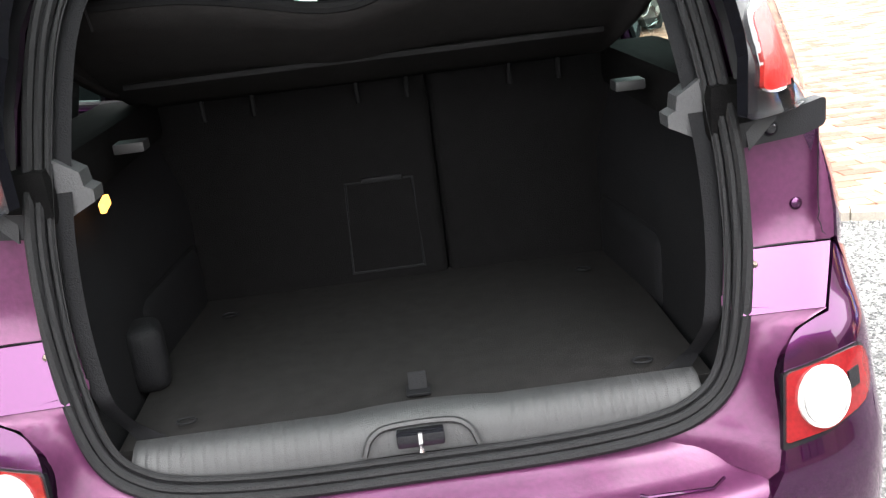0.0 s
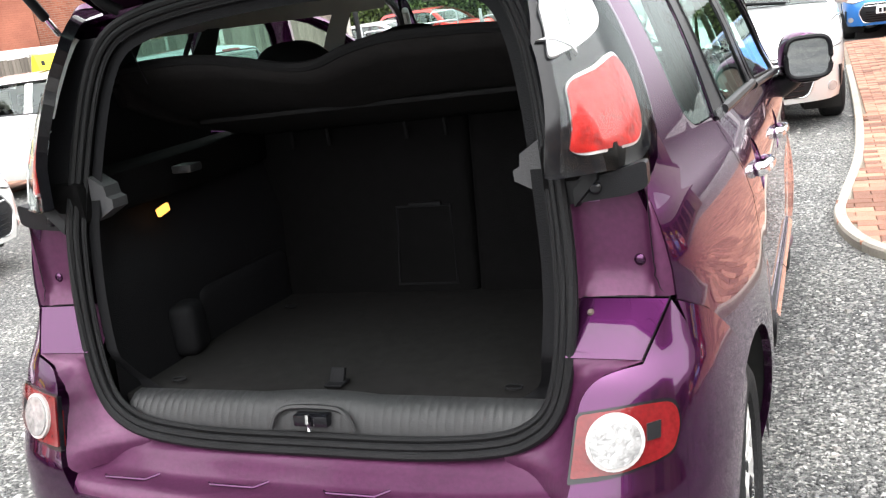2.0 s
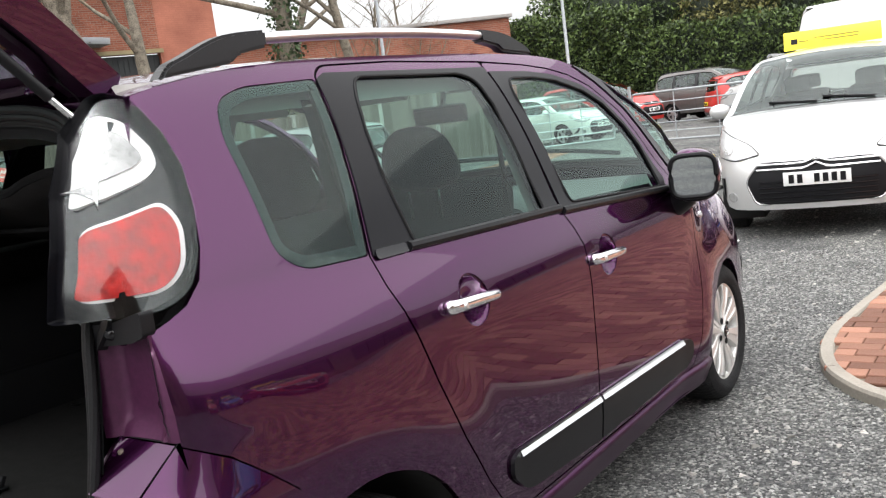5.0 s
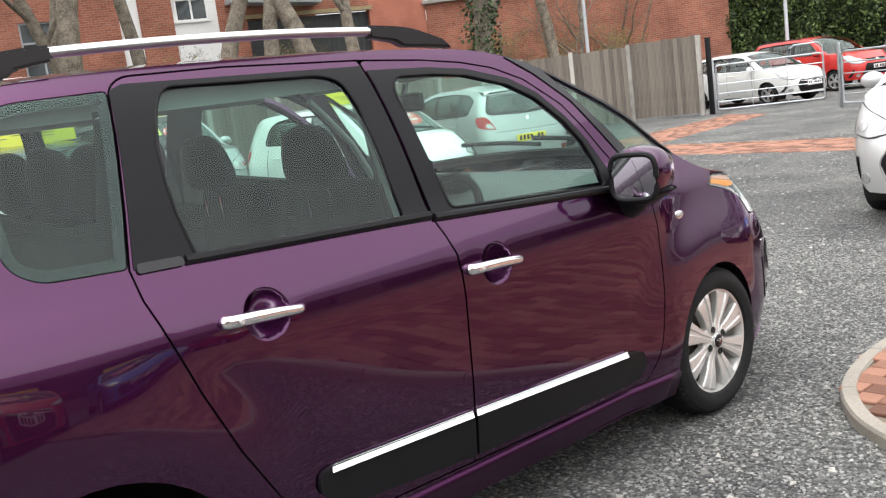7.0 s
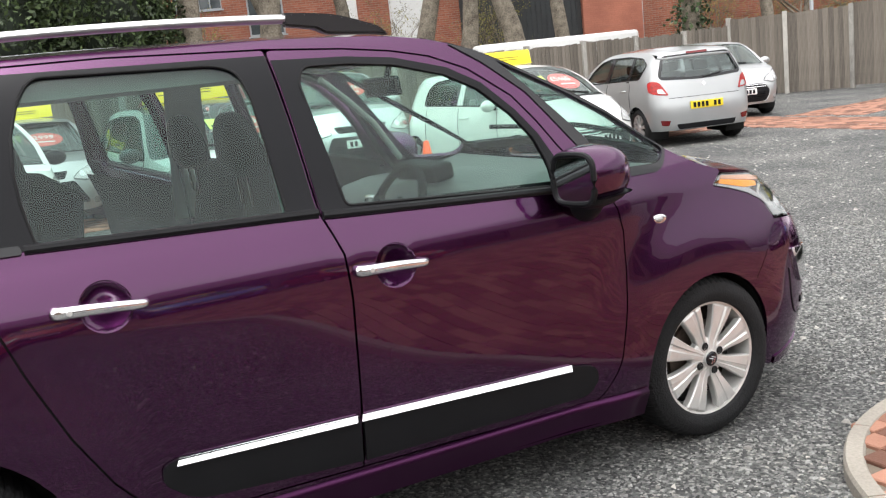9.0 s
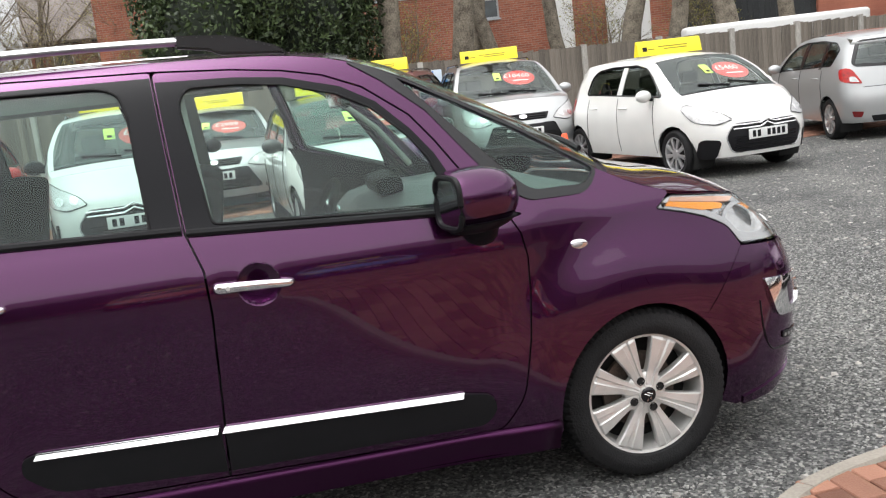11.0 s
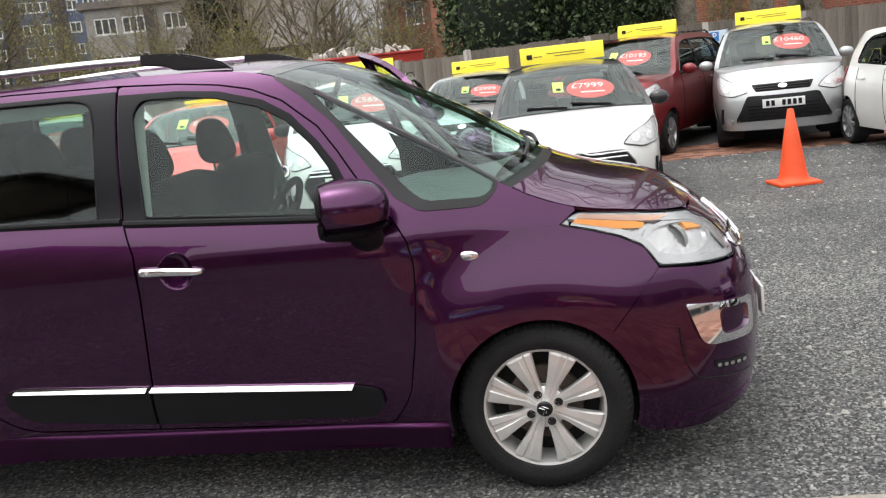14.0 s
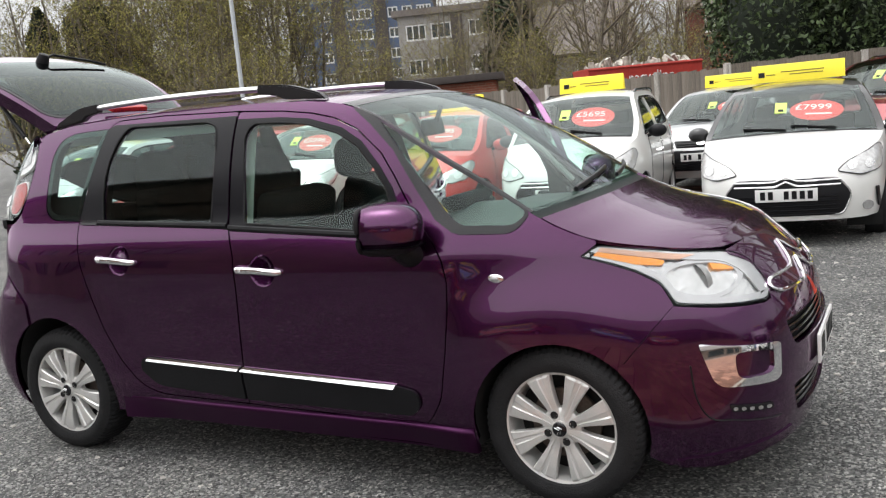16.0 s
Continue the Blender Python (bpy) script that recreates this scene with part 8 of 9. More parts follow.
LAUREL = leafy("laurel_leaves", (0.026, 0.042, 0.016), (0.055, 0.082, 0.030), 0.5)
HEDGE = leafy("hedge_leaves", (0.022, 0.038, 0.012), (0.075, 0.110, 0.030), 0.6)
IVY = leafy("ivy_leaves", (0.020, 0.032, 0.012), (0.05, 0.08, 0.03), 0.45)
CONIFER = leafy("conifer_needles", (0.012, 0.020, 0.012), (0.035, 0.05, 0.025), 0.7)
BUDS = leafy("budding_leaves", (0.11, 0.10, 0.028), (0.26, 0.24, 0.065), 0.7)
DEADBUSH = leafy("olive_bush_leaves", (0.06, 0.065, 0.02), (0.14, 0.13, 0.045), 0.7)
BARK = mat("grey_brown_bark", (0.095, 0.078, 0.062), 0.95, 0, 0.5, 5, 30, 1.0, col2=(0.20, 0.175, 0.14), spec=0.1)
TWIG = mat("brown_twigs", (0.10, 0.075, 0.052), 0.9, 0, 0.3, 2, 20, col2=(0.19, 0.15, 0.10), spec=0.2)
# near-black green: shade deep among the leaves is put into this colour
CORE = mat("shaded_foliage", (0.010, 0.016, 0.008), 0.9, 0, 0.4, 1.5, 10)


def quads(name, V, material, parent=None, label=""):
    """A mesh of loose quads from an array of n x 4 points."""
    n = len(V)
    me = bpy.data.meshes.new(name)
    me.vertices.add(4 * n), me.loops.add(4 * n), me.polygons.add(n)
    me.vertices.foreach_set("co", V.reshape(-1).astype(np.float32))
    me.loops.foreach_set("vertex_index", np.arange(4 * n, dtype=np.int32))
    me.polygons.foreach_set("loop_start", np.arange(0, 4 * n, 4, dtype=np.int32))
    me.update(calc_edges=True)
    me.materials.append(material)
    ob = new(name, me)
    if parent:
        ob.parent = parent
    if label:
        ob["label"] = label
    return ob


def leaf_quads(c, size, rng, slim=0.45, up=0.3):
    """Leaf-shaped quads at the points c, at random turns."""
    n = len(c)
    d = rng.normal(size=(n, 3))
    d[:, 2] += up
    d /= np.linalg.norm(d, axis=1)[:, None]
    e = np.cross(d, rng.normal(size=(n, 3)))
    e /= np.linalg.norm(e, axis=1)[:, None]
    s = size * rng.uniform(0.6, 1.4, (n, 1))
    return np.stack([c - d * s * 0.5, c + e * s * slim * 0.5, c + d * s * 0.5, c - e * s * slim * 0.5], 1)


def blob_points(blobs, n, rng, lo=0.72):
    """Points in the outer part of lumps (x, y, z, rx, ry, rz)."""
    b = np.array(blobs)
    w = (b[:, 3] * b[:, 4] * b[:, 5]) ** (2 / 3)
    k = rng.choice(len(b), n, p=w / w.sum())
    d = rng.normal(size=(n, 3))
    d /= np.linalg.norm(d, axis=1)[:, None]
    return b[k, :3] + d * b[k, 3:] * rng.uniform(lo, 1.08, (n, 1)) ** 0.7


# solid dark lumps added inside a crown in place of its inner shade
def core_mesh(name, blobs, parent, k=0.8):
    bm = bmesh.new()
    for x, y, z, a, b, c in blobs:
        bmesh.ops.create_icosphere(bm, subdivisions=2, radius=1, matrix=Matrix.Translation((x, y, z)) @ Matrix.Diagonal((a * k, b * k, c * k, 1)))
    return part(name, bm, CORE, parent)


def shrub(name, at_, blobs, n, size, material, label, category, seed, group="", kind="", slim=0.45, up=0.3):
    t = empty(name, pose(at_[0], at_[1], 0), label, category, group, kind)
    rng = np.random.RandomState(seed)
    small = []
    for x, y, z, a, b, c in blobs:
        for _ in range(7):
            d = rng.normal(size=3)
            d /= np.linalg.norm(d)
            k = rng.uniform(0.28, 0.5)
            small.append((x + d[0] * a * 0.8, y + d[1] * b * 0.8, max(0.2, z + d[2] * c * 0.8), a * k, b * k, c * k))
    quads("crown", leaf_quads(blob_points(list(blobs) + small, n, rng), size, rng, slim, up), material, t)
    core_mesh("crown_core", blobs, t, 0.72)
    part("trunk", tube(bmesh.new(), [(0, 0, -0.1), (0.03, 0.02, 0.8), (0, 0, 1.6)], [0.14, 0.11, 0.08], 8), BARK, t)
    return t


def limbs(seed, h, r0, lean=0.0, spread=1.0, levels=3, kids=(9, 6, 5), first=0.3, droop=0.0, wild=0.35):
    """The lines of a bare tree: (points, radii) by level."""
    rg = random.Random(seed)
    out = [[] for _ in range(levels + 1)]

    def grow(p, d, length, r, lev):
        n = (9, 5, 3, 2)[lev]
        pts, rad = [p.copy()], [r]
        for i in range(n):
            d = (d + Vector((rg.uniform(-1, 1), rg.uniform(-1, 1), rg.uniform(-0.6, 1) * (1 if lev < 2 else 0.7) - droop * lev)) * wild * (0.35 if lev == 0 else 0.6)).normalized()
            p = p + d * length / n
            pts.append(p.copy()), rad.append(r * (1 - 0.78 * (i + 1) / n) if lev else r * (1 - 0.7 * (i + 1) / n))
        out[lev].append((pts, rad))
        if lev < levels:
            for k in range(kids[lev]):
                s = first + (1 - first) * (k + rg.random()) / kids[lev]
                i = min(n - 1, int(s * n))
                q = pts[i].lerp(pts[i + 1], s * n - i)
                a = rg.uniform(0, 2 * math.pi)
                side = Vector((math.cos(a), math.sin(a), rg.uniform(-0.1, 0.7)))
                nd = (d * 0.5 + side * spread).normalized()
                grow(q, nd, length * (0.55, 0.5, 0.45)[lev] * rg.uniform(0.6, 1.15) * (1.15 - 0.5 * s), max(0.006, rad[i] * 0.5), lev + 1)

    grow(Vector((0, 0, -0.1)), Vector((lean, 0, 1)).normalized(), h, r0, 0)
    return out


def tubes(name, lines, sides, material, parent):
    """Many tapered twigs in one mesh."""
    V, F = [], []
    for pts, rad in lines:
        base = len(V)
        for i, p in enumerate(pts):
            d = (pts[min(i + 1, len(pts) - 1)] - pts[max(i - 1, 0)]).normalized()
            s = d.cross(Vector((0.31, 0.95, 0.05))).normalized()
            u = s.cross(d)
            for k in range(sides):
                a = 2 * math.pi * k / sides
                V.append(p + s * (rad[i] * math.cos(a)) + u * (rad[i] * math.sin(a)))
        for i in range(len(pts) - 1):
            for k in range(sides):
                k2 = (k + 1) % sides
                F.append((base + i * sides + k, base + i * sides + k2, base + (i + 1) * sides + k2, base + (i + 1) * sides + k))
    return obj(name, V, F, material, parent)


def bare_tree(at_, seed, h, r0, label, buds=0, bud_size=0.07, ivy=0, group="trees behind the fence", lean=0.0, turn=0, **kw):
    t = empty("tree", pose(at_[0], at_[1], 0, 0, 0, turn), label, "tree", group)
    ln = limbs(seed, h, r0, lean, **kw)
    tubes("trunk", ln[0], 12, BARK, t)
    tubes("bough", ln[1], 6, BARK, t)
    tubes("branchwork", ln[2] + (ln[3] if len(ln) > 3 else []), 3, TWIG, t)
    rng = np.random.RandomState(seed)
    if buds:
        tw = [p for pts, _ in ln[-1] + ln[2] for p in pts[1:]]
        c = np.array([tuple(tw[i]) for i in rng.randint(0, len(tw), buds)]) + rng.normal(size=(buds, 3)) * 0.10
        quads("foliage", leaf_quads(c, bud_size, rng, 0.4, -0.4), BUDS, t)
    if ivy:
        pts, rad = ln[0][0]
        k = rng.randint(0, 6, ivy)
        f = rng.rand(ivy)
        P0, P1 = np.array([tuple(p) for p in pts]), np.array(rad)
        c = P0[k] + (P0[k + 1] - P0[k]) * f[:, None]
        a = rng.rand(ivy) * 2 * math.pi
        rr = (P1[k] * 1.05 + np.abs(rng.normal(size=ivy)) * 0.18)[:, None]
        c += np.stack([np.cos(a), np.sin(a), np.zeros(ivy)], 1) * rr
        quads("ivy", leaf_quads(c, 0.11, rng, 0.8), IVY, t, "dark ivy climbing the trunk")
    return t


# trunks just behind the board fence
bt = "bare tree with grey-brown bark behind the board fence"
T1 = bare_tree((-16.2, 4.9), 3, 11, 0.30, bt, lean=-0.10, first=0.42, kids=(8, 6, 5))
T2 = bare_tree((-15.9, 6.2), 5, 12, 0.26, bt, lean=0.05, first=0.4, kids=(8, 6, 5))
bare_tree((-15.7, 17.9), 8, 11, 0.28, "bare tree with ivy climbing its trunk behind the fence", ivy=2600, first=0.3, kids=(9, 6, 5))
for src, x, y, rz, s in ((T2, -21.6, 8.0, 40, 1.0), (T1, -21.2, 8.9, 130, 0.8), (T2, -20.6, 10.6, 220, 0.9), (T1, -19.9, 11.9, 300, 1.0), (T2, -19.3, 12.9, 20, 1.0), (T1, -18.3, 14.5, 80, 1.05), (T2, -14.5, 19.9, 170, 0.75), (T1, -20.5, 17.5, 10, 0.9), (T2, -22.5, 5.5, 190, 1.0), (T1, -19.0, 20.5, 260, 0.8)):
    copy_thing(src, pose(x, y, 0, 0, 0, rz) @ Matrix.Scale(s, 4))

# willows and scrub to the south-west
def thicket(at_, seed, stems, h, label, buds, bud_size, group, wide, **kw):
    """Several thin stems from one stool, with fine twigs and spring buds."""
    t = empty("tree", pose(at_[0], at_[1], 0), label, "tree", group)
    rg, rng = random.Random(seed), np.random.RandomState(seed)
    thick, thin = [], []
    for k in range(stems):
        ln = limbs(seed * 31 + k, h * rg.uniform(0.7, 1.05), 0.10 if h > 7 else 0.05, rg.uniform(-0.25, 0.25), **kw)
        o = Vector((rg.uniform(-wide, wide), rg.uniform(-wide, wide), 0))
        a = Matrix.Rotation(rg.uniform(0, 6.28), 3, "Z")
        ln = [[([a @ p + o for p in pts], rad) for pts, rad in lev] for lev in ln]
        thick += ln[0] + ln[1]
        thin += [x for lev in ln[2:] for x in lev]
    tubes("trunk", thick, 5, BARK, t)
    tubes("branchwork", thin, 3, TWIG, t)
    tw = np.array([tuple(p) for pts, _ in thin for p in pts[1:]])
    c = tw[rng.randint(0, len(tw), buds)] + rng.normal(size=(buds, 3)) * 0.12
    quads("foliage", leaf_quads(c, bud_size, rng, 0.35, -0.4), BUDS, t)
    return t


W1 = thicket((-27.0, -20.0), 21, 6, 11.0, "tall willow with olive spring buds beyond the fence", 17000, 0.105, "willows", 1.1, first=0.08, kids=(10, 7, 4), spread=0.75, droop=0.06)
W2 = thicket((-34.0, -12.0), 22, 5, 9.0, "bare brown willow with few buds beyond the fence", 5000, 0.08, "willows", 0.9, first=0.06, kids=(11, 7, 4), spread=0.8)
S1 = thicket((-25.0, -13.8), 23, 6, 4.2, "scrubby bush with thin brown stems", 4000, 0.075, "scrub", 0.7, first=0.03, kids=(9, 6, 3), spread=0.8)
B1 = bare_tree((-33.5, -8.0), 24, 8, 0.14, "bare brown tree beyond the fence", group="bare trees", first=0.12, kids=(13, 8, 6), spread=0.8)
for k, (x, y, s) in enumerate(((-23.5, -24.5, 0.9), (-26.5, -25.0, 1.0), (-29.5, -24.0, 1.05), (-32.0, -22.0, 1.0), (-33.5, -27.5, 1.15), (-20.5, -26.5, 0.75), (-24.0, -20.5, 0.75))):
    copy_thing(W1, pose(x, y, 0, 0, 0, 67 * k) @ Matrix.Scale(s, 4))
for k, (x, y, s) in enumerate(((-30.5, -12.0, 0.6), (-50.0, -17.5, 0.9), (-52.0, -23.5, 1.0), (-47.0, -27.0, 0.9), (-44.5, -9.0, 0.7), (-40.5, -10.0, 0.9), (-34.0, -5.2, 0.65), (-31.0, -2.0, 0.55), (-39.0, -1.5, 0.9), (-36.0, 2.0, 0.8))):
    copy_thing(W2, pose(x, y, 0, 0, 0, 53 * k) @ Matrix.Scale(s, 4))
for k, (x, y, s) in enumerate(((-22.5, -16.5, 1.0), (-27.5, -13.5, 0.9), (-29.5, -9.5, 0.9), (-28.0, -7.0, 0.75), (-20.0, -17.5, 1.0), (-32.0, -10.0, 1.0), (-24.5, -18.0, 0.9), (-18.5, -20.5, 0.9), (-30.5, -5.0, 0.8), (-22.8, 0.9, 0.6), (-24.5, 7.0, 0.9), (-23.3, 13.0, 0.8), (-21.8, 15.6, 0.8), (-21.0, 23.6, 0.8), (-26.0, -15.0, 0.8), (-31.0, -13.8, 1.0), (-29.0, -3.2, 0.8), (-27.0, -0.5, 0.8), (-19.5, 25.4, 0.7), (-18.3, 26.8, 0.7))):
    copy_thing(S1, pose(x, y, 0, 0, 0, 67 * k) @ Matrix.Scale(s, 4))
for k, (x, y, s) in enumerate(((-38.0, -6.0, 1.1), (-41.0, -9.5, 1.2), (-43.0, -2.5, 1.2), (-40.0, 1.5, 1.2), (-36.0, 3.5, 1.0), (-17.6, 24.2, 0.75), (-19.0, 29.0, 0.8))):
    copy_thing(B1, pose(x, y, 0, 0, 0, 81 * k) @ Matrix.Scale(s, 4))

shrub("laurel_bush", (-16.2, 2.3), [(0.4, -1.0, 2.6, 1.5, 1.4, 2.2), (0.3, 0.6, 3.0, 1.4, 1.5, 2.6), (-0.5, 1.4, 3.6, 1.3, 1.2, 2.4), (-0.8, -0.3, 4.4, 1.6, 1.8, 2.4), (-0.4, -1.5, 3.6, 1.2, 1.1, 1.8)], 90000, 0.112, LAUREL, "large dark evergreen laurel bush behind the fence", "bush", 31)
# conifers
def conifer(at_, h, r, seed, label="dark dense conifer tree beyond the fence"):
    t = empty("conifer", pose(at_[0], at_[1], 0), label, "tree", "conifers")
    rng = np.random.RandomState(seed)
    n = 9000
    z = h * rng.rand(n) ** 1.2
    ra = r * np.clip((1 - z / h) * 1.6, 0, 1) ** 0.8 * (0.75 + 0.3 * rng.rand(n)) * (1 + 0.18 * np.sin(z * 3.1 + seed))
    a = rng.rand(n) * 2 * math.pi
    ra = ra * (1 + 0.15 * np.sin(a * 5 + z))
    quads("crown", leaf_quads(np.stack([ra * np.cos(a), ra * np.sin(a), 0.2 + z], 1), 0.34, rng, 0.5, 0.2), CONIFER, t)
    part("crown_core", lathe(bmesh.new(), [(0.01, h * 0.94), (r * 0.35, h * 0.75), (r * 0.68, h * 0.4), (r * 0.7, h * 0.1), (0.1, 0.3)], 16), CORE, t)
    part("trunk", tube(bmesh.new(), [(0, 0, -0.1), (0, 0, h * 0.6)], [0.2, 0.08], 8), BARK, t)


conifer((-40.5, -14.8), 10.0, 1.3, 41)
conifer((-38.8, -12.6), 4.6, 0.9, 42, "small dark conifer bush beyond the fence")
conifer((-35.0, -42.0), 9.2, 1.5, 43)
conifer((-27.0, -29.2), 8.6, 1.9, 44)
conifer((-25.8, -31.0), 7.2, 1.5, 45)
conifer((-30.0, -30.5), 8.0, 2.0, 46)


def hedge(a, b, h, d, n, label, seed, material=HEDGE):
    a, b = Vector((*a, 0)), Vector((*b, 0))
    L, turn = (b - a).length, math.degrees(math.atan2((b - a).y, (b - a).x))
    t = empty("hedge", pose(a.x, a.y, 0, 0, 0, turn), label, "hedge", "evergreen hedges", "stuff")
    rng = np.random.RandomState(seed)
    x, z = rng.rand(n) * L, rng.rand(n) ** 0.8 * h
    top = rng.rand(n) < 0.22
    z = np.where(top, h + 0.12 * np.sin(x * 2.1) + 0.1 * rng.normal(size=n), z)
    y = np.where(top, rng.rand(n) * d, np.where(rng.rand(n) < 0.85, -0.1 * np.abs(rng.normal(size=n)), d)) + 0.16 * np.sin(x * 2.7 + z * 1.7) + 0.12 * np.sin(x * 6.1 - z * 3.3) + 0.06 * rng.normal(size=n)
    quads("foliage", leaf_quads(np.stack([x, y, z], 1), 0.17, rng, 0.5), material, t)
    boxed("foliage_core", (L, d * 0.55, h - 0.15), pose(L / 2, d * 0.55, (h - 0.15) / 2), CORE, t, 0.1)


hedge((-16.6, 32.2), (-11.4, 34.6), 4.4, 1.8, 14000, "tall dark clipped evergreen hedge behind the car park", 51)
hedge((-11.4, 34.6), (8.0, 41.5), 3.5, 1.8, 26000, "tall dark clipped evergreen hedge behind the car park", 52)
for k, (x, y, h, r) in enumerate(((-13.6, 37.0, 7.5, 2.6), (-9.8, 38.2, 6.6, 2.2), (-6.6, 39.5, 7.2, 2.2), (-17.0, 37.5, 6.2, 2.0), (-2.0, 41.5, 5.4, 2.0))):
    shrub("evergreen_tree", (x, y), [(0, 0, h * 0.5, r, r, h * 0.42), (r * 0.5, 0.3, h * 0.62, r * 0.7, r * 0.7, h * 0.3), (-r * 0.5, -0.3, h * 0.45, r * 0.7, r * 0.7, h * 0.3)], 11000, 0.21, (HEDGE, DEADBUSH, LAUREL)[k % 3], "bushy evergreen tree behind the hedge", "tree", 60 + k, "evergreen trees")
for k, (x, y, s) in enumerate(((-11.5, 44.0, 1.2), (-5.0, 46.0, 1.1), (2.0, 47.0, 1.1), (8.5, 46.0, 1.2), (-17.0, 43.0, 1.0))):
    copy_thing(B1, pose(x, y, 0, 0, 0, 50 * k) @ Matrix.Scale(s, 4))


# ---- ground ----
def gravel_material():
    m = bpy.data.materials.new("grey_gravel")
    m.use_nodes = True
    n, l = m.node_tree.nodes, m.node_tree.links
    p = n["Principled BSDF"]
    tc = n.new("ShaderNodeTexCoord")
    v1, v2, nz = n.new("ShaderNodeTexVoronoi"), n.new("ShaderNodeTexVoronoi"), n.new("ShaderNodeTexNoise")
    v1.inputs["Scale"].default_value, v2.inputs["Scale"].default_value, nz.inputs["Scale"].default_value = 88.0, 170.0, 0.9
    nz.inputs["Detail"].default_value = 6.0
    for t in (v1, v2, nz):
        l.new(tc.outputs["Object"], t.inputs["Vector"])
    ramp = n.new("ShaderNodeValToRGB")
    e = ramp.color_ramp.elements
    e[0].color, e[1].color = (0.05, 0.052, 0.053, 1), (0.56, 0.55, 0.51, 1)
    for pos, c in ((0.30, (0.110, 0.113, 0.112)), (0.65, (0.195, 0.198, 0.193)), (0.88, (0.32, 0.32, 0.305))):
        q = e.new(pos)
        q.color = (*c, 1)
    sep = n.new("ShaderNodeSeparateColor")
    l.new(v1.outputs["Color"], sep.inputs[0])
    l.new(sep.outputs[0], ramp.inputs[0])
    mul = n.new("ShaderNodeMix")
    mul.data_type, mul.blend_type = "RGBA", "MULTIPLY"
    mul.inputs["Factor"].default_value = 1.0
    r2 = n.new("ShaderNodeValToRGB")
    r2.color_ramp.elements[0].color, r2.color_ramp.elements[1].color = (0.63, 0.63, 0.65, 1), (1.12, 1.11, 1.08, 1)
    r2.color_ramp.elements[0].position, r2.color_ramp.elements[1].position = 0.35, 0.68
    l.new(nz.outputs[0], r2.inputs[0])
    l.new(ramp.outputs[0], mul.inputs["A"]), l.new(r2.outputs[0], mul.inputs["B"])
    l.new(mul.outputs["Result"], p.inputs["Base Color"])
    p.inputs["Roughness"].default_value = 0.85
    add = n.new("ShaderNodeMath")
    add.operation = "ADD"
    l.new(v1.outputs["Distance"], add.inputs[0]), l.new(v2.outputs["Distance"], add.inputs[1])
    b = n.new("ShaderNodeBump")
    b.invert = True
    b.inputs["Strength"].default_value, b.inputs["Distance"].default_value = 1.0, 0.012
    # each chip lies at its own tilt
    sub, scl, plus, unit = (n.new("ShaderNodeVectorMath") for _ in range(4))
    geo = n.new("ShaderNodeNewGeometry")
    sub.operation, scl.operation, plus.operation, unit.operation = "SUBTRACT", "SCALE", "ADD", "NORMALIZE"
    sub.inputs[1].default_value, scl.inputs["Scale"].default_value = (0.5, 0.5, 0.5), 0.9
    l.new(v1.outputs["Color"], sub.inputs[0]), l.new(sub.outputs[0], scl.inputs[0])
    l.new(scl.outputs[0], plus.inputs[0]), l.new(geo.outputs["Normal"], plus.inputs[1]), l.new(plus.outputs[0], unit.inputs[0])
    l.new(unit.outputs[0], b.inputs["Normal"])
    l.new(add.outputs[0], b.inputs["Height"]), l.new(b.outputs[0], p.inputs["Normal"])
    return m


GRAVEL = gravel_material()
bm = bmesh.new()
bm.faces.new([bm.verts.new(p) for p in ((-600, -600, 0), (600, -600, 0), (600, 600, 0), (-600, 600, 0))])
tagged(part("ground", bm, GRAVEL, None, "", False), "grey crushed-stone gravel yard", "ground", kind="structure")


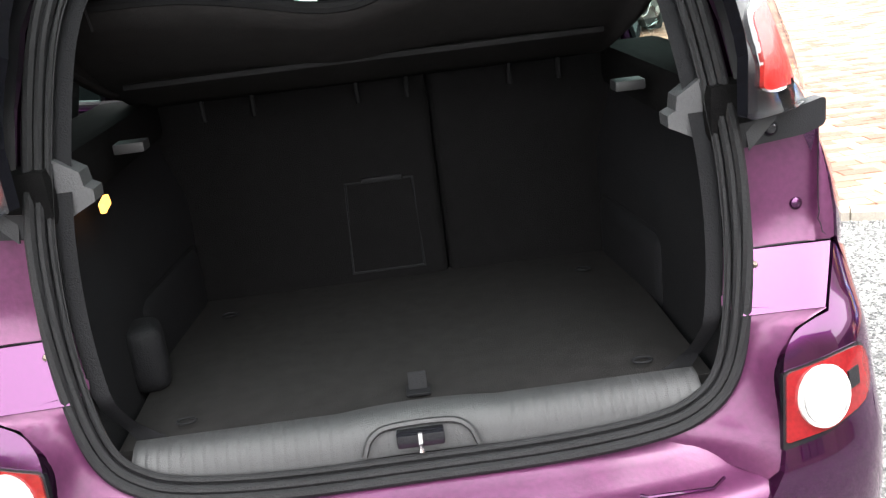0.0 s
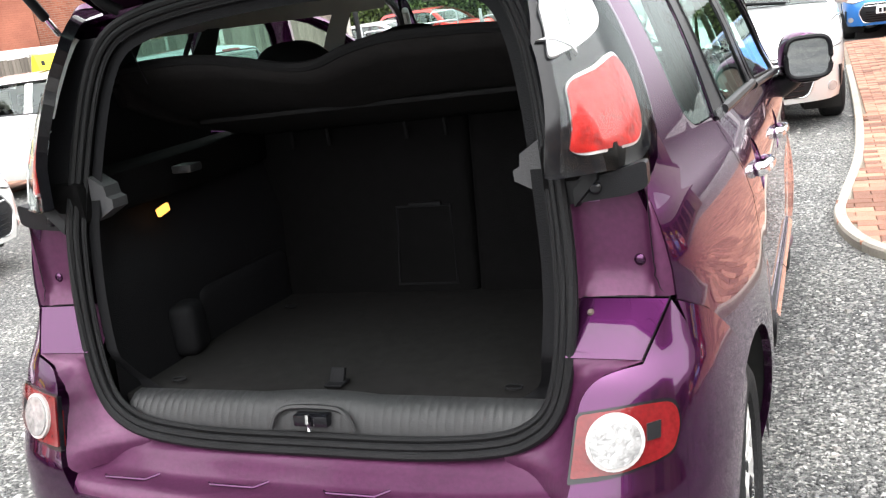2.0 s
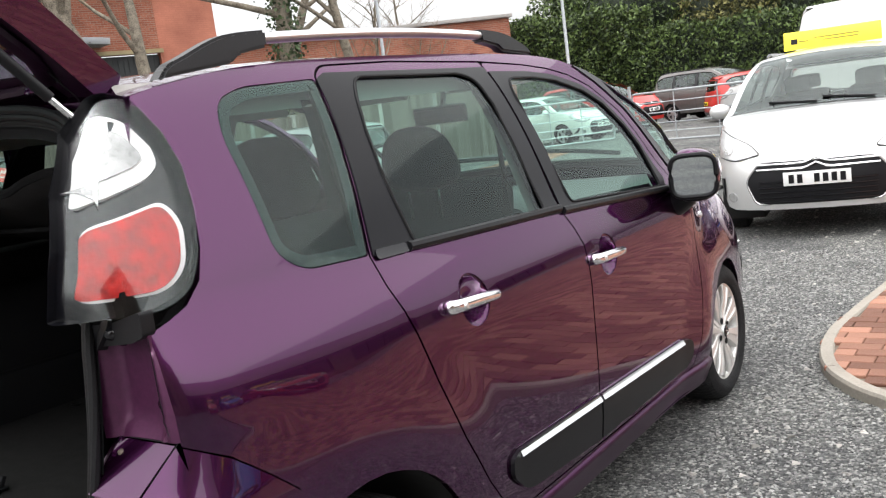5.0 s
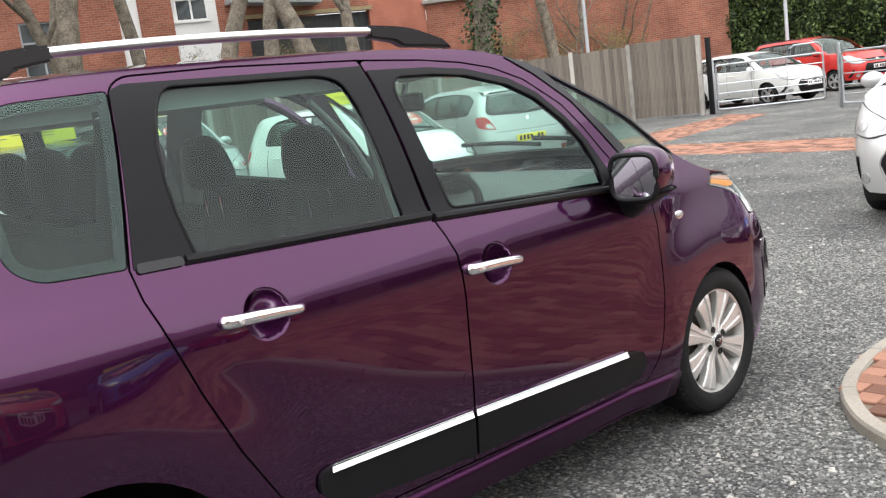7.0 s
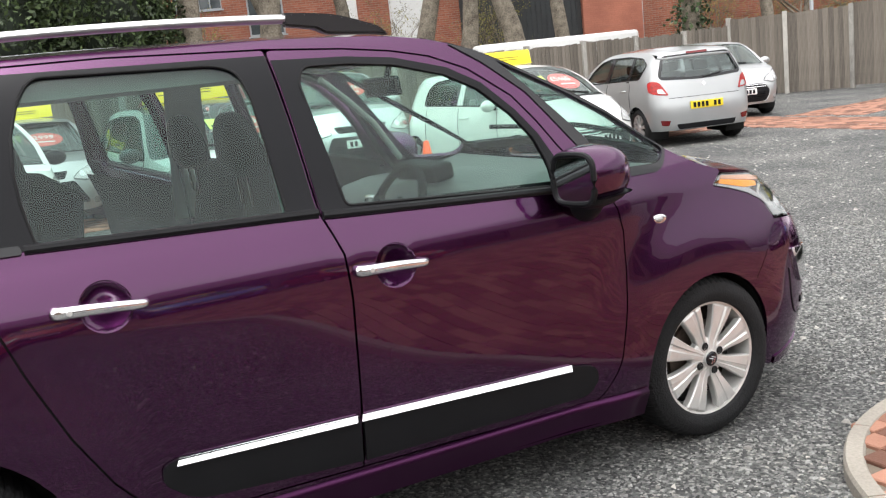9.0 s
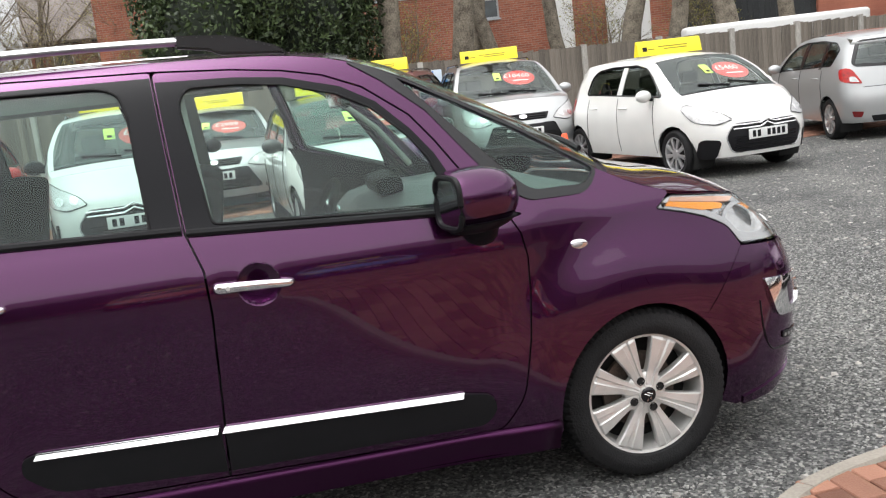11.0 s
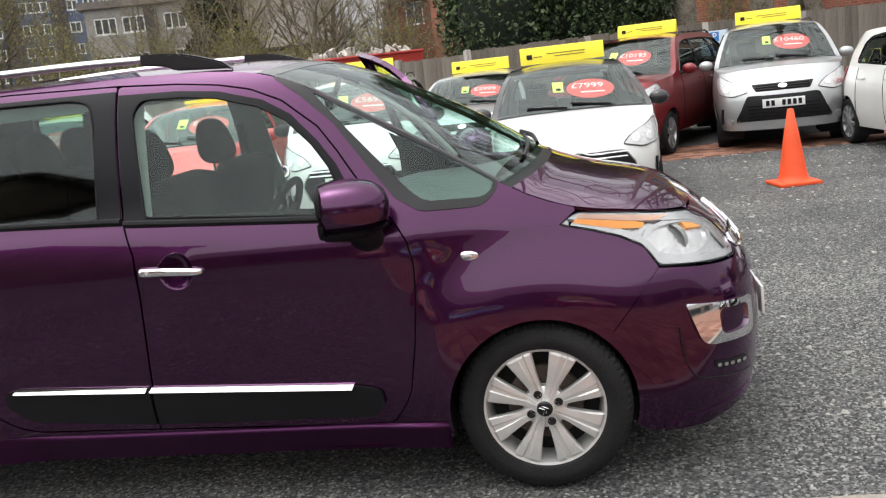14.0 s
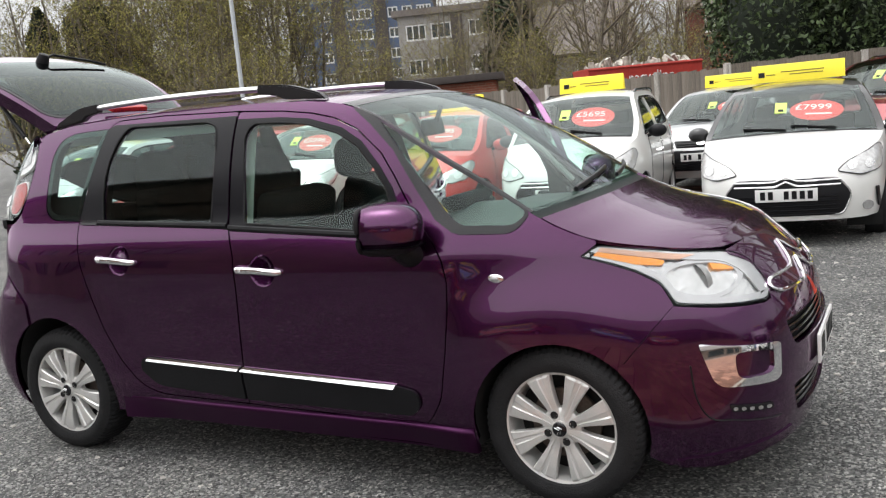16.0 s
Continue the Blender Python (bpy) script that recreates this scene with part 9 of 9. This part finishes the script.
def stones(name, n, region, sizes, col, col2, label):
    """Loose stones: small uneven lumps, joined."""
    m = mat(name + "_material", col, 0.85, 0, 0.3, 30, 120, 0.3, col2=col2)
    nt = m.node_tree
    g = nt.nodes.new("ShaderNodeNewGeometry")
    ramp = [q for q in nt.nodes if q.bl_idname == "ShaderNodeValToRGB"][0]
    nt.links.new(g.outputs["Random Per Island"], ramp.inputs[0])
    ramp.color_ramp.elements[0].position, ramp.color_ramp.elements[1].position = 0.0, 1.0
    rng = np.random.RandomState(7)
    base = np.array([(1, 0, 0), (-0.5, 0.87, 0), (-0.5, -0.87, 0), (0.62, 0.1, 0.62), (-0.36, 0.50, 0.62), (-0.32, -0.55, 0.62)], float)
    fs = np.array([(3, 4, 5), (0, 1, 4), (0, 4, 3), (1, 2, 5), (1, 5, 4), (2, 0, 3), (2, 3, 5)])
    x0, x1, y0, y1 = region
    P = np.stack([rng.uniform(x0, x1, n), rng.uniform(y0, y1, n)], 1)
    keep = ~within(P, ISLAND) & ~within(P, [(-0.9, -0.7), (0.9, -0.7), (0.9, 3.3), (-0.9, 3.3)])
    P = P[keep]
    k = len(P)
    S = (sizes[0] + (sizes[1] - sizes[0]) * rng.uniform(0, 1, (k, 1, 1)) ** 1.6) * rng.uniform(0.6, 1.25, (k, 6, 3))
    ang = rng.uniform(0, 6.28, k)
    V = base[None] * S
    c, s_ = np.cos(ang)[:, None], np.sin(ang)[:, None]
    V = np.stack([V[..., 0] * c - V[..., 1] * s_, V[..., 0] * s_ + V[..., 1] * c, V[..., 2] * 0.7], -1)
    V[..., 0] += P[:, 0:1]
    V[..., 1] += P[:, 1:2]
    V[..., 2] += sizes[0] * 0.12
    me = bpy.data.meshes.new(name)
    F = (fs[None] + 6 * np.arange(k)[:, None, None]).reshape(-1, 3)
    me.from_pydata(V.reshape(-1, 3).tolist(), [], F.tolist())
    me.materials.append(m)
    tagged(new(name, me), label, "gravel", kind="stuff")


ISLAND = [(q[0], q[1]) for q in spline([(1.30, 11.3), (1.28, 7.35), (1.22, 5.3), (1.10, 4.0), (1.06, 3.5), (1.12, 3.05), (1.26, 2.74), (1.5, 2.5), (2.0, 2.25), (3.0, 1.95), (6.0, 1.2)], 6)] + [(11.0, 0.2), (11.0, 15.0), (1.32, 15.0)]
stones("loose_stones", 130000, (-2.2, 4.0, -3.0, 6.0), (0.0045, 0.0125), (0.064, 0.066, 0.067), (0.31, 0.31, 0.297), "loose grey gravel stones")
stones("larger_stones", 8000, (-9.0, 4.5, -3.5, 14.0), (0.009, 0.026), (0.17, 0.165, 0.155), (0.44, 0.42, 0.39), "larger pale stones among the gravel")

# ---- brick paving ----
BRICK = mat("paving_brick", (0.185, 0.080, 0.050), 0.85, 0, 0.3, 5, 150, 0.4, col2=(0.255, 0.125, 0.084), island=0.6)
BRICKW = mat("paving_brick_joined", (0.185, 0.080, 0.050), 0.85, 0, 0.35, 9, 150, 0.4, col2=(0.255, 0.125, 0.084))
SAND = mat("joint_sand", (0.16, 0.13, 0.10), 0.95, 0, 0.3, 6, 200, 0.3)
KERB = mat("kerb_concrete", (0.27, 0.245, 0.21), 0.85, 0, 0.2, 4, 90, 0.3)
ZI = 0.055


def brick_mesh(l=0.197, w=0.097, h=0.02, ch=0.004):
    v = []
    for z, c in ((0, 0), (h - ch, 0), (h, ch)):
        v += [(-l / 2 + c, -w / 2 + c, z), (l / 2 - c, -w / 2 + c, z), (l / 2 - c, w / 2 - c, z), (-l / 2 + c, w / 2 - c, z)]
    f = [(8, 9, 10, 11)] + [(a + i, a + (i + 1) % 4, a + 4 + (i + 1) % 4, a + 4 + i) for a in (0, 4) for i in range(4)]
    return v, f


bv, bf = brick_mesh()


def paved(name, poly, zbase, rows_dir, near=None, label="", bed=True):
    """Block paving cut to an outline: a sand bed with bricks laid in rows; those near the walk are pieces of their own."""
    bm = bmesh.new()
    f = bm.faces.new([bm.verts.new((x, y, zbase + 0.004)) for x, y in poly])
    bmesh.ops.triangulate(bm, faces=[f])
    bed_ob = tagged(part(name, bm, SAND, None, "", False), label, "paving", kind="structure")
    a = radians(rows_dir)
    ca, sa = math.cos(a), math.sin(a)
    P = np.array(poly)
    U = np.stack([P[:, 0] * ca + P[:, 1] * sa, -P[:, 0] * sa + P[:, 1] * ca], 1)
    me = bpy.data.meshes.new("brick")
    me.from_pydata(bv, [], bf)
    me.materials.append(BRICK)
    small = ring(poly, -0.085)
    V, F, count = [], [], 0
    rng = random.Random(3)
    cand = []
    j = 0
    v = U[:, 1].min()
    while v < U[:, 1].max():
        u = U[:, 0].min() + (0.1 if j % 2 else 0)
        while u < U[:, 0].max():
            cand.append((u * ca - v * sa, u * sa + v * ca))
            u += 0.201
        v += 0.101
        j += 1
    C = np.array(cand)
    ok = within(C, small)
    halves = np.concatenate([C[~ok] + np.array((d * ca, d * sa)) for d in (-0.05, 0.05)])
    halves = halves[within(halves, ring(poly, -0.046))]
    for x, y in halves:
        b, dz = len(V), rng.uniform(-0.002, 0.002)
        for q in bv:
            qx = q[0] * 0.485
            V.append((x + qx * ca - q[1] * sa, y + qx * sa + q[1] * ca, zbase + q[2] + dz))
        F += [tuple(b + i for i in q) for q in bf]
    for x, y in C[ok]:
        dz = rng.uniform(-0.0025, 0.0025)
        if near and count < 300 and near[0] < x < near[1] and near[2] < y < near[3]:
            o = new("brick", me)
            o.parent = bed_ob
            o.matrix_local = pose(x, y, zbase + dz, 0, 0, rows_dir)
            count += 1
        else:
            b = len(V)
            for q in bv:
                V.append((x + q[0] * ca - q[1] * sa, y + q[0] * sa + q[1] * ca, zbase + q[2] + dz))
            F += [tuple(b + i for i in q) for q in bf]
    rest = obj("bricks", V, F, BRICKW, bed_ob, "", False)
    rest["kind"] = "stuff"
    return bed_ob


nt = BRICKW.node_tree
gn = nt.nodes.new("ShaderNodeNewGeometry")
mx = nt.nodes.new("ShaderNodeMix")
mx.inputs["Factor"].default_value = 0.6
rp_ = [q for q in nt.nodes if q.bl_idname == "ShaderNodeValToRGB"][0]
nt.links.new(rp_.inputs[0].links[0].from_socket, mx.inputs["A"])
nt.links.new(gn.outputs["Random Per Island"], mx.inputs["B"])
nt.links.new(mx.outputs["Result"], rp_.inputs[0])

paved("paving", ISLAND, ZI - 0.02, 0, (1.1, 3.2, 2.3, 6.0), "orange block paving raised behind a concrete kerb")
bm = bmesh.new()
vs = [bm.verts.new((x, y, 0.0)) for x, y in ISLAND]
vt = [bm.verts.new((x, y, ZI - 0.018)) for x, y in ISLAND]
for i in range(len(ISLAND)):
    bm.faces.new((vs[i], vs[(i + 1) % len(ISLAND)], vt[(i + 1) % len(ISLAND)], vt[i]))
tagged(part("paving_edge", bm, SAND, None, "", False), "sand bed under the paving", "paving", kind="structure")
# kerb stones along the edge
kerb = empty("kerb", None, "pale concrete kerb edging the block paving", "kerb", kind="structure")
line = [Vector((x, y)) for x, y in ISLAND[:61]]
acc, stones_ = [line[0]], []
for p, q in zip(line, line[1:]):
    acc.append(q)
    if sum((b - a).length for a, b in zip(acc, acc[1:])) > 0.55:
        stones_.append(acc)
        acc = [q]
for st in stones_:
    V, F = [], []
    for i, p in enumerate(st):
        d = (st[min(i + 1, len(st) - 1)] - st[max(i - 1, 0)]).normalized()
        if i == 0:
            p = p + d * 0.004
        if i == len(st) - 1:
            p = p - d * 0.004
        nrm = Vector((-d.y, d.x))
        for off, z in ((-0.012, -0.01), (-0.012, ZI - 0.012), (-0.004, ZI + 0.002), (0.050, ZI + 0.004), (0.058, ZI - 0.01)):
            V.append((p.x + nrm.x * off, p.y + nrm.y * off, z))
    for i in range(len(st) - 1):
        for k in range(4):
            a = i * 5 + k
            F.append((a, a + 5, a + 6, a + 1))
    F += [(0, 1, 2, 3, 4), tuple((len(st) - 1) * 5 + k for k in (4, 3, 2, 1, 0))]
    obj("kerb_stone", V, F, KERB, kerb, "", False)
# flush brick bands in the gravel
paved("brick_band", [(-10.3, -10.0), (-8.7, -10.0), (-8.6, 12.2), (-10.2, 13.7)], -0.012, 90, None, "orange brick band set flush in the gravel")
paved("brick_band", [(-8.6, 12.1), (1.2, 11.2), (1.2, 12.9), (-10.2, 13.75)], -0.0115, 0, None, "orange brick band set flush in the gravel")
paved("brick_band", [(-8.9, 13.75), (-7.2, 13.75), (-8.1, 19.4), (-9.6, 20.1)], -0.012, 100, None, "orange brick band set flush in the gravel")
